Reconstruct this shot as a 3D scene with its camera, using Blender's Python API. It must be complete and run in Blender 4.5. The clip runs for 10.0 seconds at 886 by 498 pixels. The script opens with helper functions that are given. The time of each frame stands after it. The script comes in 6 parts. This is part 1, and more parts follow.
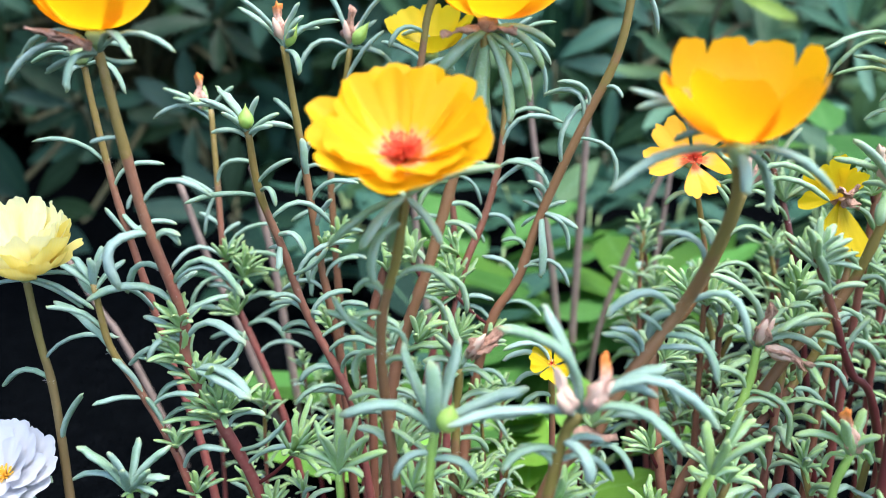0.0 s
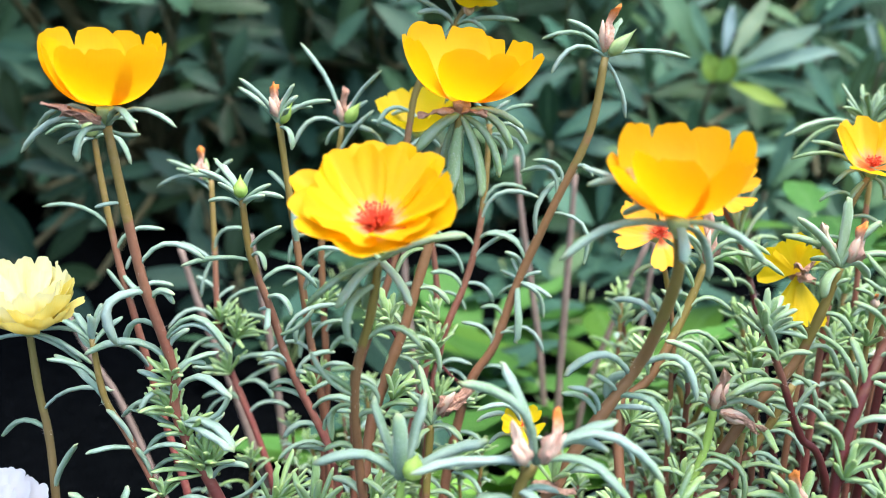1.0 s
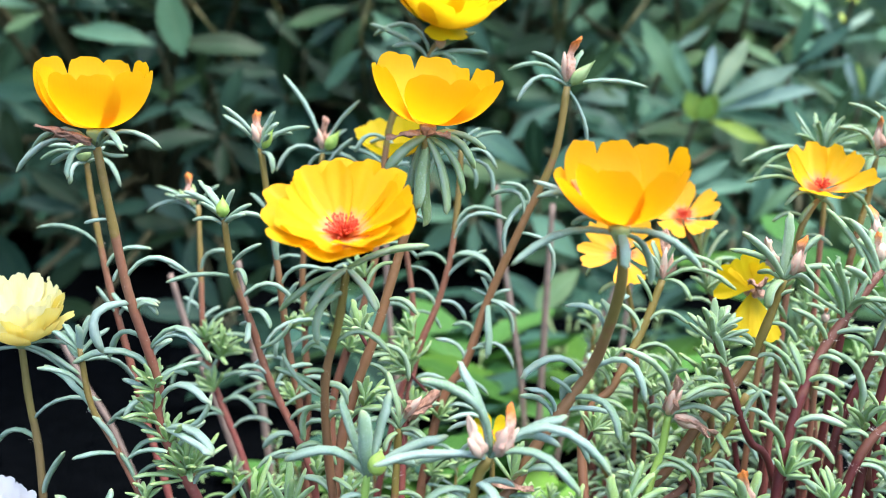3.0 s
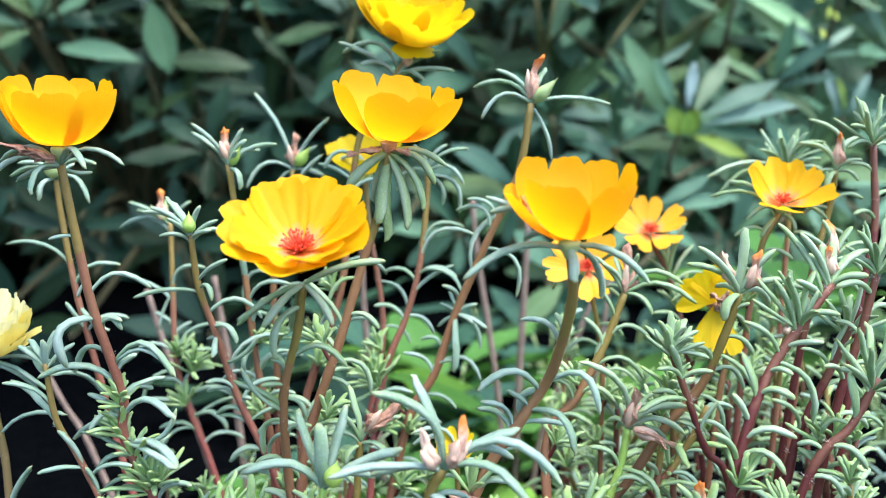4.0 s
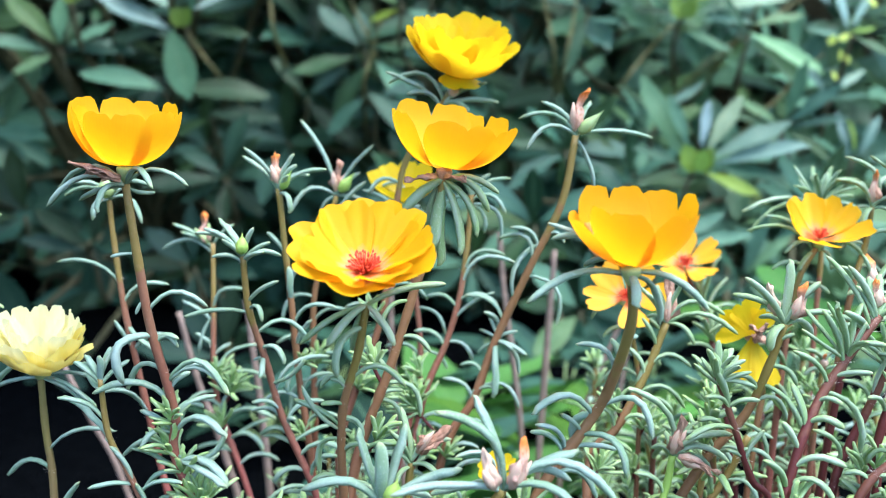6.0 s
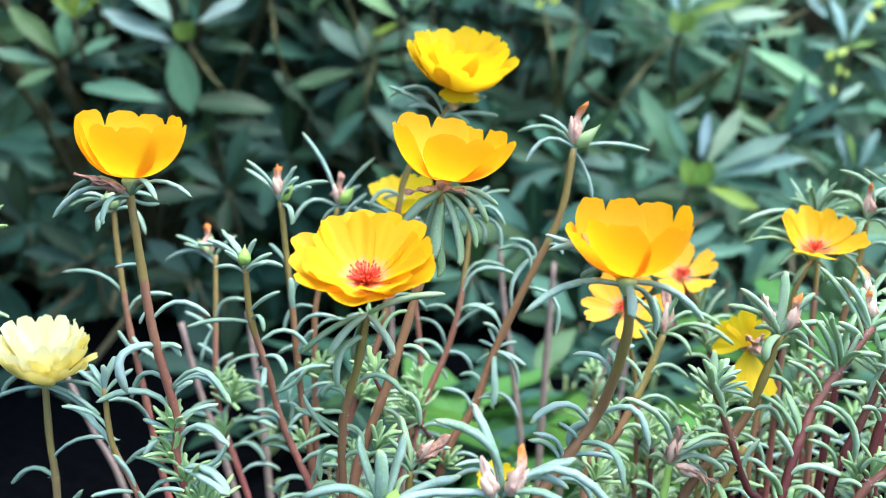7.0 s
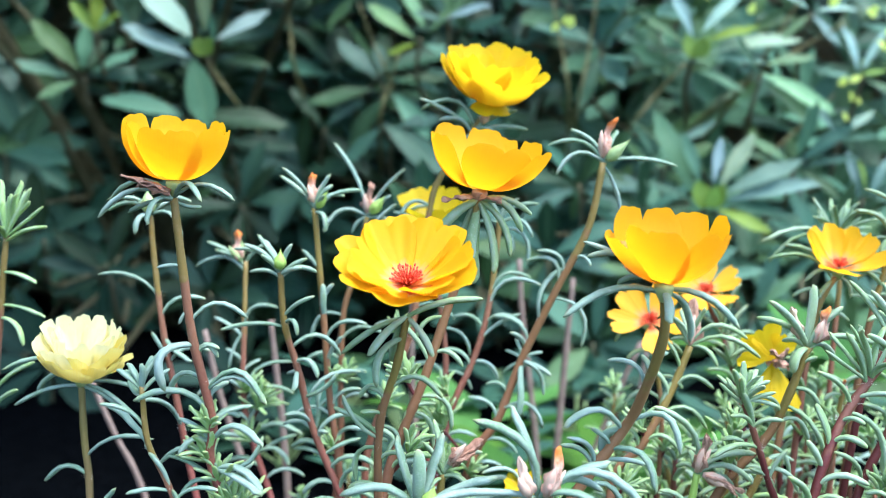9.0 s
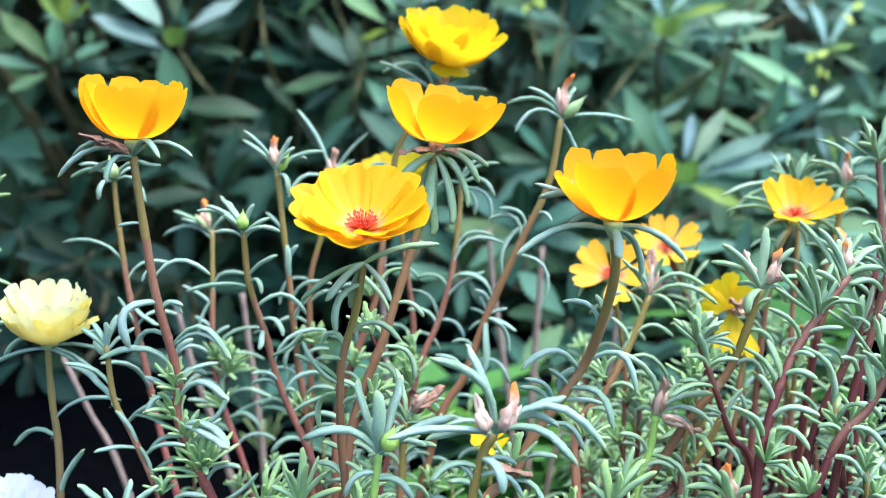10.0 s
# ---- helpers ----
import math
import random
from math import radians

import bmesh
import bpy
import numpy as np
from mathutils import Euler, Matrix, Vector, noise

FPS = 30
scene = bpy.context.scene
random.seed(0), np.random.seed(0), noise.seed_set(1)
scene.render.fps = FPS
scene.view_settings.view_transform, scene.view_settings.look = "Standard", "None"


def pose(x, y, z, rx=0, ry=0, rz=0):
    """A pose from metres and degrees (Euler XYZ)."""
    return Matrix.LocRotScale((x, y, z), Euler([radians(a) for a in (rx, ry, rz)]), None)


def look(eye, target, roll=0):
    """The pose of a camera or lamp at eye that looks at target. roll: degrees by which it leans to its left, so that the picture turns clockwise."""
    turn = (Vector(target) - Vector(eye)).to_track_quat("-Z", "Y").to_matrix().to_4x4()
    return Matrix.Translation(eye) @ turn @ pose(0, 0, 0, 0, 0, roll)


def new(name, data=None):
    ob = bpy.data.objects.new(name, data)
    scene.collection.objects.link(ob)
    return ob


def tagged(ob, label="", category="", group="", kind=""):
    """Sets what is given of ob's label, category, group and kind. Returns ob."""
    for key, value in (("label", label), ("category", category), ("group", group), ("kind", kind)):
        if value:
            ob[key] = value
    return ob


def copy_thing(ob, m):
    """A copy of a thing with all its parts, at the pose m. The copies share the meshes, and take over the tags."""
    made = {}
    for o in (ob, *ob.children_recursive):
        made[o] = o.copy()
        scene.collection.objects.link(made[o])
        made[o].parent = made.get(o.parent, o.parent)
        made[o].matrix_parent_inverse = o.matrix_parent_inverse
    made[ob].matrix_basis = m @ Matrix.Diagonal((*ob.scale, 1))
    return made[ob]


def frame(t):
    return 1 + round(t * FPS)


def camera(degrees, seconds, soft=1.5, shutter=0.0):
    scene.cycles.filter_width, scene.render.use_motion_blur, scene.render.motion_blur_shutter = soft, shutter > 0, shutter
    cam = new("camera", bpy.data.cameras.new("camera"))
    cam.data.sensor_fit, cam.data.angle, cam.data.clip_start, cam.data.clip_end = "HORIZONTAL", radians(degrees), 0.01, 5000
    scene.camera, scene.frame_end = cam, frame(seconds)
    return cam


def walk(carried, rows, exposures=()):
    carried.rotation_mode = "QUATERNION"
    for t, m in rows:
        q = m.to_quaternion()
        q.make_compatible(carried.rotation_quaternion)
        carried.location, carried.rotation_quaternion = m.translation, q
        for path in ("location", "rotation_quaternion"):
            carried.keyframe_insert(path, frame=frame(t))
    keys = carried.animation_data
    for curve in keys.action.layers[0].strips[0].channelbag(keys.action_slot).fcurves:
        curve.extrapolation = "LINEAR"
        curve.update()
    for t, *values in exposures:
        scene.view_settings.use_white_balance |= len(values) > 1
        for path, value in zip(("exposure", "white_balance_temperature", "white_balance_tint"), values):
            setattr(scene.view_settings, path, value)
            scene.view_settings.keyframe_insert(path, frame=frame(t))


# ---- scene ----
cam = camera(51.5, 10.0, 0.65)
PATH = [
    (0, (0.015, -0.003, 0.279), (-0.07, 1.923, -0.253), -0.4),
    (0.5, (0.015, -0.022, 0.284), (-0.091, 1.928, -0.15), -0.0),
    (1, (0.027, -0.026, 0.281), (-0.074, 1.936, -0.091), 0.6),
    (1.5, (0.033, -0.036, 0.277), (-0.062, 1.934, -0.055), 0.9),
    (2, (0.031, -0.041, 0.273), (-0.061, 1.933, -0.033), 1.0),
    (2.2, (0.031, -0.044, 0.275), (-0.064, 1.93, -0.032), 0.9),
    (3.3, (0.046, -0.048, 0.274), (-0.051, 1.931, 0.004), 0.4),
    (3.5, (0.05, -0.048, 0.276), (-0.042, 1.932, 0.009), 0.4),
    (4, (0.053, -0.052, 0.275), (-0.037, 1.931, 0.027), 0.4),
    (4.5, (0.048, -0.056, 0.278), (-0.043, 1.93, 0.059), 0.5),
    (5, (0.043, -0.058, 0.276), (-0.048, 1.93, 0.082), 0.9),
    (5.5, (0.036, -0.06, 0.273), (-0.056, 1.93, 0.094), 1.4),
    (6.8, (0.031, -0.063, 0.272), (-0.05, 1.928, 0.107), 1.8),
    (7, (0.033, -0.066, 0.272), (-0.056, 1.927, 0.125), 1.7),
    (7.5, (0.033, -0.067, 0.27), (-0.054, 1.928, 0.144), 1.9),
    (8, (0.029, -0.067, 0.268), (-0.058, 1.928, 0.158), 2.2),
    (8.5, (0.027, -0.07, 0.266), (-0.067, 1.925, 0.164), 2.6),
    (9, (0.021, -0.074, 0.266), (-0.077, 1.921, 0.167), 2.8),
    (9.5, (0.024, -0.077, 0.264), (-0.07, 1.918, 0.166), 2.5),
    (10, (0.032, -0.08, 0.249), (-0.031, 1.916, 0.142), 1.4),
]
walk(cam, [(t, look(eye, target, roll)) for t, eye, target, roll in PATH], [(0, 2.21, 6200, 9), (0.5, 2.27, 6600, 10), (1, 2.28, 6600, 10), (1.5, 2.25, 6250, 9), (3.5, 2.27, 6450, 10), (5, 2.27, 6100, 8), (7, 2.30, 5950, 8), (10, 2.33, 5850, 7)])
# one fixed focus on the flowers, small-sensor aperture
cam.data.dof.use_dof = True
cam.data.dof.focus_distance = 0.34
cam.data.dof.aperture_fstop = 9.5

# ---------------- light: soft daylight from a bright sky, high and to the right ----------------
SUN_UP, SUN_TURN = 70.0, 130.0
world = bpy.data.worlds.new("sky")
scene.world = world
world.use_nodes = True
wt = world.node_tree
sky = wt.nodes.new("ShaderNodeTexSky")
sky.sky_type = "NISHITA"
sky.sun_disc = False
sky.sun_elevation, sky.sun_rotation = radians(SUN_UP), radians(SUN_TURN)
sky.air_density, sky.dust_density = 1.0, 2.0
wt.links.new(sky.outputs[0], wt.nodes["Background"].inputs[0])
wt.nodes["Background"].inputs[1].default_value = 0.15
sun = new("sun", bpy.data.lights.new("sun", "SUN"))
sun.data.energy, sun.data.angle, sun.data.color = 1.4, radians(35), (1.0, 0.97, 0.93)
sun.matrix_world = look((0, 0, 3), (-math.sin(radians(SUN_TURN)) * math.cos(radians(SUN_UP)), -math.cos(radians(SUN_TURN)) * math.cos(radians(SUN_UP)), 3 - math.sin(radians(SUN_UP))))


# ---------------- materials ----------------
class Nodes:
    """Short hand for a node material."""

    def __init__(self, name):
        self.mat = bpy.data.materials.new(name)
        self.mat.use_nodes = True
        self.tree = self.mat.node_tree
        self.bsdf = self.tree.nodes["Principled BSDF"]
        self.out = self.tree.nodes["Material Output"]

    def add(self, kind, **values):
        n = self.tree.nodes.new("ShaderNode" + kind)
        for k, v in values.items():
            n.inputs[k.replace("_", " ")].default_value = v
        return n

    def link(self, a, b):
        self.tree.links.new(a, b)

    def ramp(self, fac, stops):
        r = self.add("ValToRGB")
        e = r.color_ramp.elements
        while len(e) < len(stops):
            e.new(0.5)
        for el, (p, c) in zip(e, stops):
            el.position, el.color = p, (*c, 1)
        self.link(fac, r.inputs[0])
        return r.outputs[0]

    def noise(self, scale, detail=3.0, rough=0.6, coord="Object", offset=True):
        tc = self.add("TexCoord")
        n = self.add("TexNoise", Scale=scale, Detail=detail, Roughness=rough)
        if offset:
            info = self.add("ObjectInfo")
            m = self.add("VectorMath")
            m.operation = "MULTIPLY_ADD"
            self.link(info.outputs["Random"], m.inputs[0])
            m.inputs[1].default_value = (37.0, 51.0, 23.0)
            self.link(tc.outputs[coord], m.inputs[2])
            self.link(m.outputs[0], n.inputs["Vector"])
        else:
            self.link(tc.outputs[coord], n.inputs["Vector"])
        return n.outputs[0]

    def mix(self, fac, a, b, blend="MIX"):
        m = self.add("Mix")
        m.data_type, m.blend_type = "RGBA", blend
        for src, at in ((fac, 0), (a, 6), (b, 7)):
            if isinstance(src, tuple):
                m.inputs[at].default_value = (*src, 1)
            elif isinstance(src, float):
                m.inputs[at].default_value = src
            else:
                self.link(src, m.inputs[at])
        return m.outputs[2]

    def bump(self, height, strength, distance):
        b = self.add("Bump", Strength=strength, Distance=distance)
        self.link(height, b.inputs["Height"])
        self.link(b.outputs[0], self.bsdf.inputs["Normal"])
        return b.outputs[0]

    def done(self, colour, rough, see_through=0.0, through_colour=None, spec=0.5):
        if isinstance(colour, tuple):
            self.bsdf.inputs["Base Color"].default_value = (*colour, 1)
        else:
            self.link(colour, self.bsdf.inputs["Base Color"])
        self.bsdf.inputs["Roughness"].default_value = rough
        self.bsdf.inputs["Specular IOR Level"].default_value = spec
        if see_through:
            t = self.add("BsdfTranslucent")
            c = through_colour if through_colour is not None else colour
            if isinstance(c, tuple):
                t.inputs[0].default_value = (*c, 1)
            else:
                self.link(c, t.inputs[0])
            m = self.add("MixShader", Fac=see_through)
            self.link(self.bsdf.outputs[0], m.inputs[1])
            self.link(t.outputs[0], m.inputs[2])
            self.link(m.outputs[0], self.out.inputs[0])
        return self.mat


def succulent_leaf(name, tones, rough=0.5):
    """Waxy blue-green leaf, tones vary leaf by leaf, tiny speckles."""
    k = Nodes(name)
    info = k.add("ObjectInfo")
    base = k.ramp(info.outputs["Random"], [(i / (len(tones) - 1), c) for i, c in enumerate(tones)])
    blotch = k.noise(2.5, 2.0)
    c = k.mix(k.ramp(blotch, [(0.35, (0, 0, 0)), (0.7, (0.55, 0.55, 0.55))]), base, (0.20, 0.33, 0.16))
    speck = k.noise(38.0, 2.0)
    c = k.mix(k.ramp(speck, [(0.55, (0, 0, 0)), (0.75, (0.45, 0.45, 0.45))]), c, (0.50, 0.58, 0.52))
    # paler rims along both edges and a faintly yellow tip
    tc = k.add("TexCoord")
    sep = k.add("SeparateXYZ")
    k.link(tc.outputs["Generated"], sep.inputs[0])
    c = k.mix(k.ramp(sep.outputs[1], [(0.06, (0.36, 0.36, 0.36)), (0.24, (0, 0, 0)), (0.76, (0, 0, 0)), (0.94, (0.36, 0.36, 0.36))]), c, (0.42, 0.52, 0.46))
    c = k.mix(k.ramp(sep.outputs[0], [(0.9, (0, 0, 0)), (1.0, (0.5, 0.5, 0.5))]), c, (0.42, 0.44, 0.20))
    k.bump(k.noise(24.0, 3.0), 0.2, 0.015)
    return k.done(c, rough, 0.2, c, 0.28)


def stem_material(name, low, mid, top, pale=0.3):
    """Fleshy stem: green under the flower, olive brown, then red towards the root."""
    k = Nodes(name)
    tc = k.add("TexCoord")
    sep = k.add("SeparateXYZ")
    k.link(tc.outputs["Generated"], sep.inputs[0])
    n = k.noise(60.0, 3.0)
    m = k.add("Math")
    m.operation = "MULTIPLY_ADD"
    k.link(n, m.inputs[0])
    m.inputs[1].default_value = 0.25
    k.link(sep.outputs[2], m.inputs[2])
    c = k.ramp(m.outputs[0], [(0.62, low), (0.98, mid), (1.16, top)])
    streak = k.noise(400.0, 3.0)
    c = k.mix(k.ramp(streak, [(0.5, (0, 0, 0)), (0.8, (pale, pale, pale))]), c, (0.34, 0.21, 0.14))
    k.bump(k.noise(900.0, 2.0), 0.25, 0.0006)
    return k.done(c, 0.5, spec=0.3)


def petal_material(name, rim, throat, throat_at, vein, see=0.55, halo=None):
    """Silky petal: colour runs from throat to rim along the petal's own length, with fine veins."""
    k = Nodes(name)
    uv = k.add("TexCoord")
    sep = k.add("SeparateXYZ")
    k.link(uv.outputs["UV"], sep.inputs[0])
    n = k.noise(9.0, 3.0, coord="UV")
    m = k.add("Math")
    m.operation = "MULTIPLY_ADD"
    k.link(n, m.inputs[0])
    m.inputs[1].default_value = 0.16
    k.link(sep.outputs[1], m.inputs[2])
    c = k.ramp(m.outputs[0], [(throat_at, throat), (throat_at + 0.16, rim)] if halo is None else [(throat_at, throat), (throat_at + 0.07, halo), (throat_at + 0.24, rim)])
    w = k.add("TexWave", Scale=7.0, Distortion=2.5, Detail=2.0)
    k.link(uv.outputs["UV"], w.inputs[0])
    c = k.mix(k.ramp(w.outputs[1], [(0.3, (0, 0, 0)), (0.9, (0.12, 0.12, 0.12))]), c, vein)
    info = k.add("ObjectInfo")
    c = k.mix(k.ramp(info.outputs["Random"], [(0.0, (0, 0, 0)), (1.0, (0.25, 0.25, 0.25))]), c, vein)
    k.bump(k.noise(5.0, 2.0, coord="UV"), 0.25, 0.001)
    return k.done(c, 0.5, see, c, 0.3)


def plain_organic(name, a, b, scale, rough=0.6, see=0.0, bump=0.3, depth=0.001, spec=0.4):
    k = Nodes(name)
    n = k.noise(scale, 4.0)
    c = k.ramp(n, [(0.3, a), (0.7, b)])
    info = k.add("ObjectInfo")
    c = k.mix(k.ramp(info.outputs["Random"], [(0.0, (0, 0, 0)), (1.0, (0.3, 0.3, 0.3))]), c, b)
    k.bump(k.noise(scale * 4, 3.0), bump, depth)
    return k.done(c, rough, see, c, spec)


def shrub_leaf(name, dark, light, rib):
    """Leathery leaf with a pale midrib along its own length and mottled green."""
    k = Nodes(name)
    uv = k.add("TexCoord")
    sep = k.add("SeparateXYZ")
    k.link(uv.outputs["UV"], sep.inputs[0])
    isle = k.add("NewGeometry")
    info = k.add("ObjectInfo")
    pick = k.add("Math")
    pick.operation = "ADD"
    k.link(isle.outputs["Random Per Island"], pick.inputs[0])
    k.link(info.outputs["Random"], pick.inputs[1])
    frac = k.add("Math")
    frac.operation = "FRACT"
    k.link(pick.outputs[0], frac.inputs[0])
    c = k.ramp(frac.outputs[0], [(0.0, dark), (0.25, tuple(x * y for x, y in zip(light, (1.05, 0.85, 0.45)))), (0.5, light), (0.75, tuple(x * y for x, y in zip(light, (1.25, 1.1, 1.3)))), (1.0, tuple(x * 1.5 for x in light))])
    mott = k.noise(60.0, 3.0)
    c = k.mix(k.ramp(mott, [(0.4, (0, 0, 0)), (0.7, (0.5, 0.5, 0.5))]), c, dark)
    c = k.mix(k.ramp(sep.outputs[0], [(0.45, (0, 0, 0)), (0.5, (0.7, 0.7, 0.7)), (0.55, (0, 0, 0))]), c, rib)
    k.bump(k.noise(150.0, 3.0), 0.3, 0.001)
    return k.done(c, 0.45, 0.25, c, 0.18)


LEAF = succulent_leaf("glaucous_leaf", [(0.18, 0.30, 0.195), (0.26, 0.39, 0.315), (0.30, 0.415, 0.37), (0.235, 0.36, 0.25), (0.275, 0.40, 0.345)], 0.5)
YOUNG = succulent_leaf("young_leaf", [(0.24, 0.41, 0.11), (0.36, 0.53, 0.17), (0.30, 0.48, 0.18), (0.40, 0.56, 0.24)], 0.5)
LEAF_GREEN = succulent_leaf("grey_green_leaf", [(0.155, 0.265, 0.105), (0.255, 0.38, 0.19), (0.325, 0.44, 0.285), (0.225, 0.355, 0.14), (0.29, 0.41, 0.22)], 0.5)
STEM = stem_material("fleshy_stem", (0.22, 0.06, 0.05), (0.195, 0.092, 0.05), (0.18, 0.13, 0.034), 0.34)
STEM_OLIVE = stem_material("olive_stem", (0.18, 0.072, 0.042), (0.18, 0.098, 0.04), (0.175, 0.135, 0.032), 0.14)
STEM_BROWN = stem_material("brown_stem", (0.23, 0.10, 0.052), (0.22, 0.125, 0.05), (0.20, 0.15, 0.042), 0.2)
STEM_TAN = stem_material("tan_stem", (0.15, 0.10, 0.045), (0.155, 0.115, 0.042), (0.16, 0.13, 0.04), 0.12)
STEM_GREEN = stem_material("green_stem", (0.15, 0.20, 0.045), (0.18, 0.28, 0.055), (0.24, 0.38, 0.08), 0.1)
STEM_RED = stem_material("red_stem", (0.075, 0.011, 0.012), (0.08, 0.015, 0.014), (0.12, 0.045, 0.028), 0.06)
ORANGE = petal_material("orange_petal", (0.93, 0.515, 0.004), (0.93, 0.57, 0.004), 0.3, (0.93, 0.44, 0.003), 0.52)
DEEP_ORANGE = petal_material("deep_orange_petal", (0.92, 0.45, 0.004), (0.92, 0.48, 0.004), 0.3, (0.92, 0.41, 0.003), 0.58)
AMBER = petal_material("amber_petal", (0.88, 0.465, 0.004), (0.88, 0.51, 0.004), 0.3, (0.88, 0.425, 0.003), 0.52)
YELLOW = petal_material("yellow_petal", (0.78, 0.565, 0.008), (0.78, 0.545, 0.008), 0.15, (0.78, 0.51, 0.006), 0.55)
RED_EYE = petal_material("red_throated_yellow_petal", (0.80, 0.465, 0.004), (0.70, 0.09, 0.04), 0.26, (0.80, 0.42, 0.003), 0.5, (0.86, 0.46, 0.24))
RED_FLAKE = petal_material("red_petaloid", (0.80, 0.12, 0.05), (0.85, 0.40, 0.22), 0.2, (0.70, 0.03, 0.03), 0.3)
ORANGE_EYE = petal_material("orange_throated_petal", (0.93, 0.50, 0.012), (0.78, 0.13, 0.04), 0.30, (0.92, 0.45, 0.006), 0.5, (0.88, 0.34, 0.14))
PEACH_EYE = petal_material("peach_throated_petal", (0.88, 0.43, 0.02), (0.78, 0.15, 0.06), 0.28, (0.88, 0.38, 0.012), 0.45, (0.88, 0.36, 0.13))
CREAM = petal_material("cream_petal", (0.86, 0.81, 0.44), (0.86, 0.73, 0.18), 0.35, (0.84, 0.82, 0.62), 0.4)
PALE = petal_material("pale_yellow_petal", (0.86, 0.74, 0.19), (0.86, 0.69, 0.11), 0.4, (0.84, 0.79, 0.46), 0.4)
WHITE = petal_material("white_petal", (0.60, 0.60, 0.63), (0.62, 0.58, 0.42), 0.2, (0.60, 0.63, 0.67), 0.4)
STAMEN = plain_organic("red_stamen", (0.62, 0.035, 0.018), (0.80, 0.12, 0.05), 900.0, 0.5, 0.2)
ANTHER = plain_organic("orange_anther", (0.75, 0.30, 0.02), (0.85, 0.50, 0.04), 900.0, 0.7)
SEPAL = plain_organic("green_sepal", (0.25, 0.39, 0.14), (0.39, 0.50, 0.23), 300.0, 0.4, 0.15)
BUD_GREEN = plain_organic("bud_green", (0.26, 0.45, 0.08), (0.42, 0.58, 0.14), 300.0, 0.4, 0.2)
PINK = plain_organic("faded_pink_sepal", (0.70, 0.43, 0.35), (0.58, 0.46, 0.33), 350.0, 0.5, 0.2)


def withered_material(name, foot, tip):
    """Shrivelled petals: pinkish at the foot, rusty at the tip, papery."""
    k = Nodes(name)
    tc = k.add("TexCoord")
    sep = k.add("SeparateXYZ")
    k.link(tc.outputs["Generated"], sep.inputs[0])
    c = k.ramp(sep.outputs[2], [(0.58, foot), (0.84, tip)])
    n = k.noise(700.0, 4.0)
    c = k.mix(k.ramp(n, [(0.45, (0, 0, 0)), (0.7, (0.6, 0.6, 0.6))]), c, tuple(x * 0.45 for x in tip))
    k.bump(k.noise(1500.0, 3.0), 0.6, 0.0008)
    return k.done(c, 0.7, 0.25, c, 0.25)


WITHERED = withered_material("withered_orange_petal", (0.76, 0.48, 0.38), (0.80, 0.27, 0.06))
BROWN = plain_organic("dry_brown_petal", (0.28, 0.13, 0.08), (0.66, 0.40, 0.29), 400.0, 0.8, 0.1, 0.8, 0.002)
HAIR = plain_organic("white_hair", (0.62, 0.56, 0.50), (0.75, 0.72, 0.68), 500.0, 0.6, 0.3)
TWIG = plain_organic("dry_twig", (0.13, 0.092, 0.074), (0.23, 0.165, 0.135), 150.0, 0.8, 0.0, 0.5)
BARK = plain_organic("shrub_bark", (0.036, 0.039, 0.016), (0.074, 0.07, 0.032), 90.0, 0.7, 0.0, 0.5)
# one leathery leaf in darker and paler copies: light and shade put into colour
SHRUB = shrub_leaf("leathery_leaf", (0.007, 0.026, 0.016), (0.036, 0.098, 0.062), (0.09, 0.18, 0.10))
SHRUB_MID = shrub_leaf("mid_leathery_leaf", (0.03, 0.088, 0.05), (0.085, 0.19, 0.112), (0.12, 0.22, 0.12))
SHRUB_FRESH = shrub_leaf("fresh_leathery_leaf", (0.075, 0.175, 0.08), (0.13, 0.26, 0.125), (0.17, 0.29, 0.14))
# near-black leaves: the shade in the gaps is put into the colour
HEDGE = shrub_leaf("shade_dark_leaf", (0.008, 0.024, 0.015), (0.020, 0.052, 0.032), (0.04, 0.08, 0.04))
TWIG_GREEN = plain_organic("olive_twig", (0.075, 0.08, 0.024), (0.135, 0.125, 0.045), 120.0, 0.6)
# sky-lit leaves: the light on them is painted as a paler colour
SHRUB_LIT = shrub_leaf("lit_leathery_leaf", (0.095, 0.18, 0.15), (0.165, 0.27, 0.235), (0.16, 0.27, 0.20))
SHRUB_SKYLIT = shrub_leaf("skylit_leathery_leaf", (0.15, 0.275, 0.205), (0.25, 0.385, 0.30), (0.22, 0.34, 0.24))
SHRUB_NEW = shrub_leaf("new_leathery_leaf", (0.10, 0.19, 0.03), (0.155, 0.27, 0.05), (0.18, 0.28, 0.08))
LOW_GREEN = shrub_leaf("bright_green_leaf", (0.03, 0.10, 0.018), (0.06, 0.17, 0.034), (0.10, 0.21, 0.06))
# lighter copy of the low leaf: sun on it is put into the colour
LOW_SUNLIT = shrub_leaf("sunlit_green_leaf", (0.10, 0.25, 0.03), (0.17, 0.37, 0.06), (0.2, 0.38, 0.1))
# lime colour stands for spots of far leaves in the sun
SUN_SPOT = plain_organic("sun_spot_leaf", (0.60, 0.74, 0.10), (0.74, 0.85, 0.22), 40.0, 0.5, 0.5)
# soil far darker than real: the shade over it is put into the colour
SOIL = plain_organic("shade_dark_soil", (0.0015, 0.002, 0.0025), (0.0045, 0.0055, 0.0065), 60.0, 1.0, 0.0, 1.0, 0.02, 0.0)
WALL = plain_organic("grey_render", (0.10, 0.10, 0.095), (0.17, 0.165, 0.155), 12.0, 0.9, 0.0, 0.4, 0.004, 0.2)


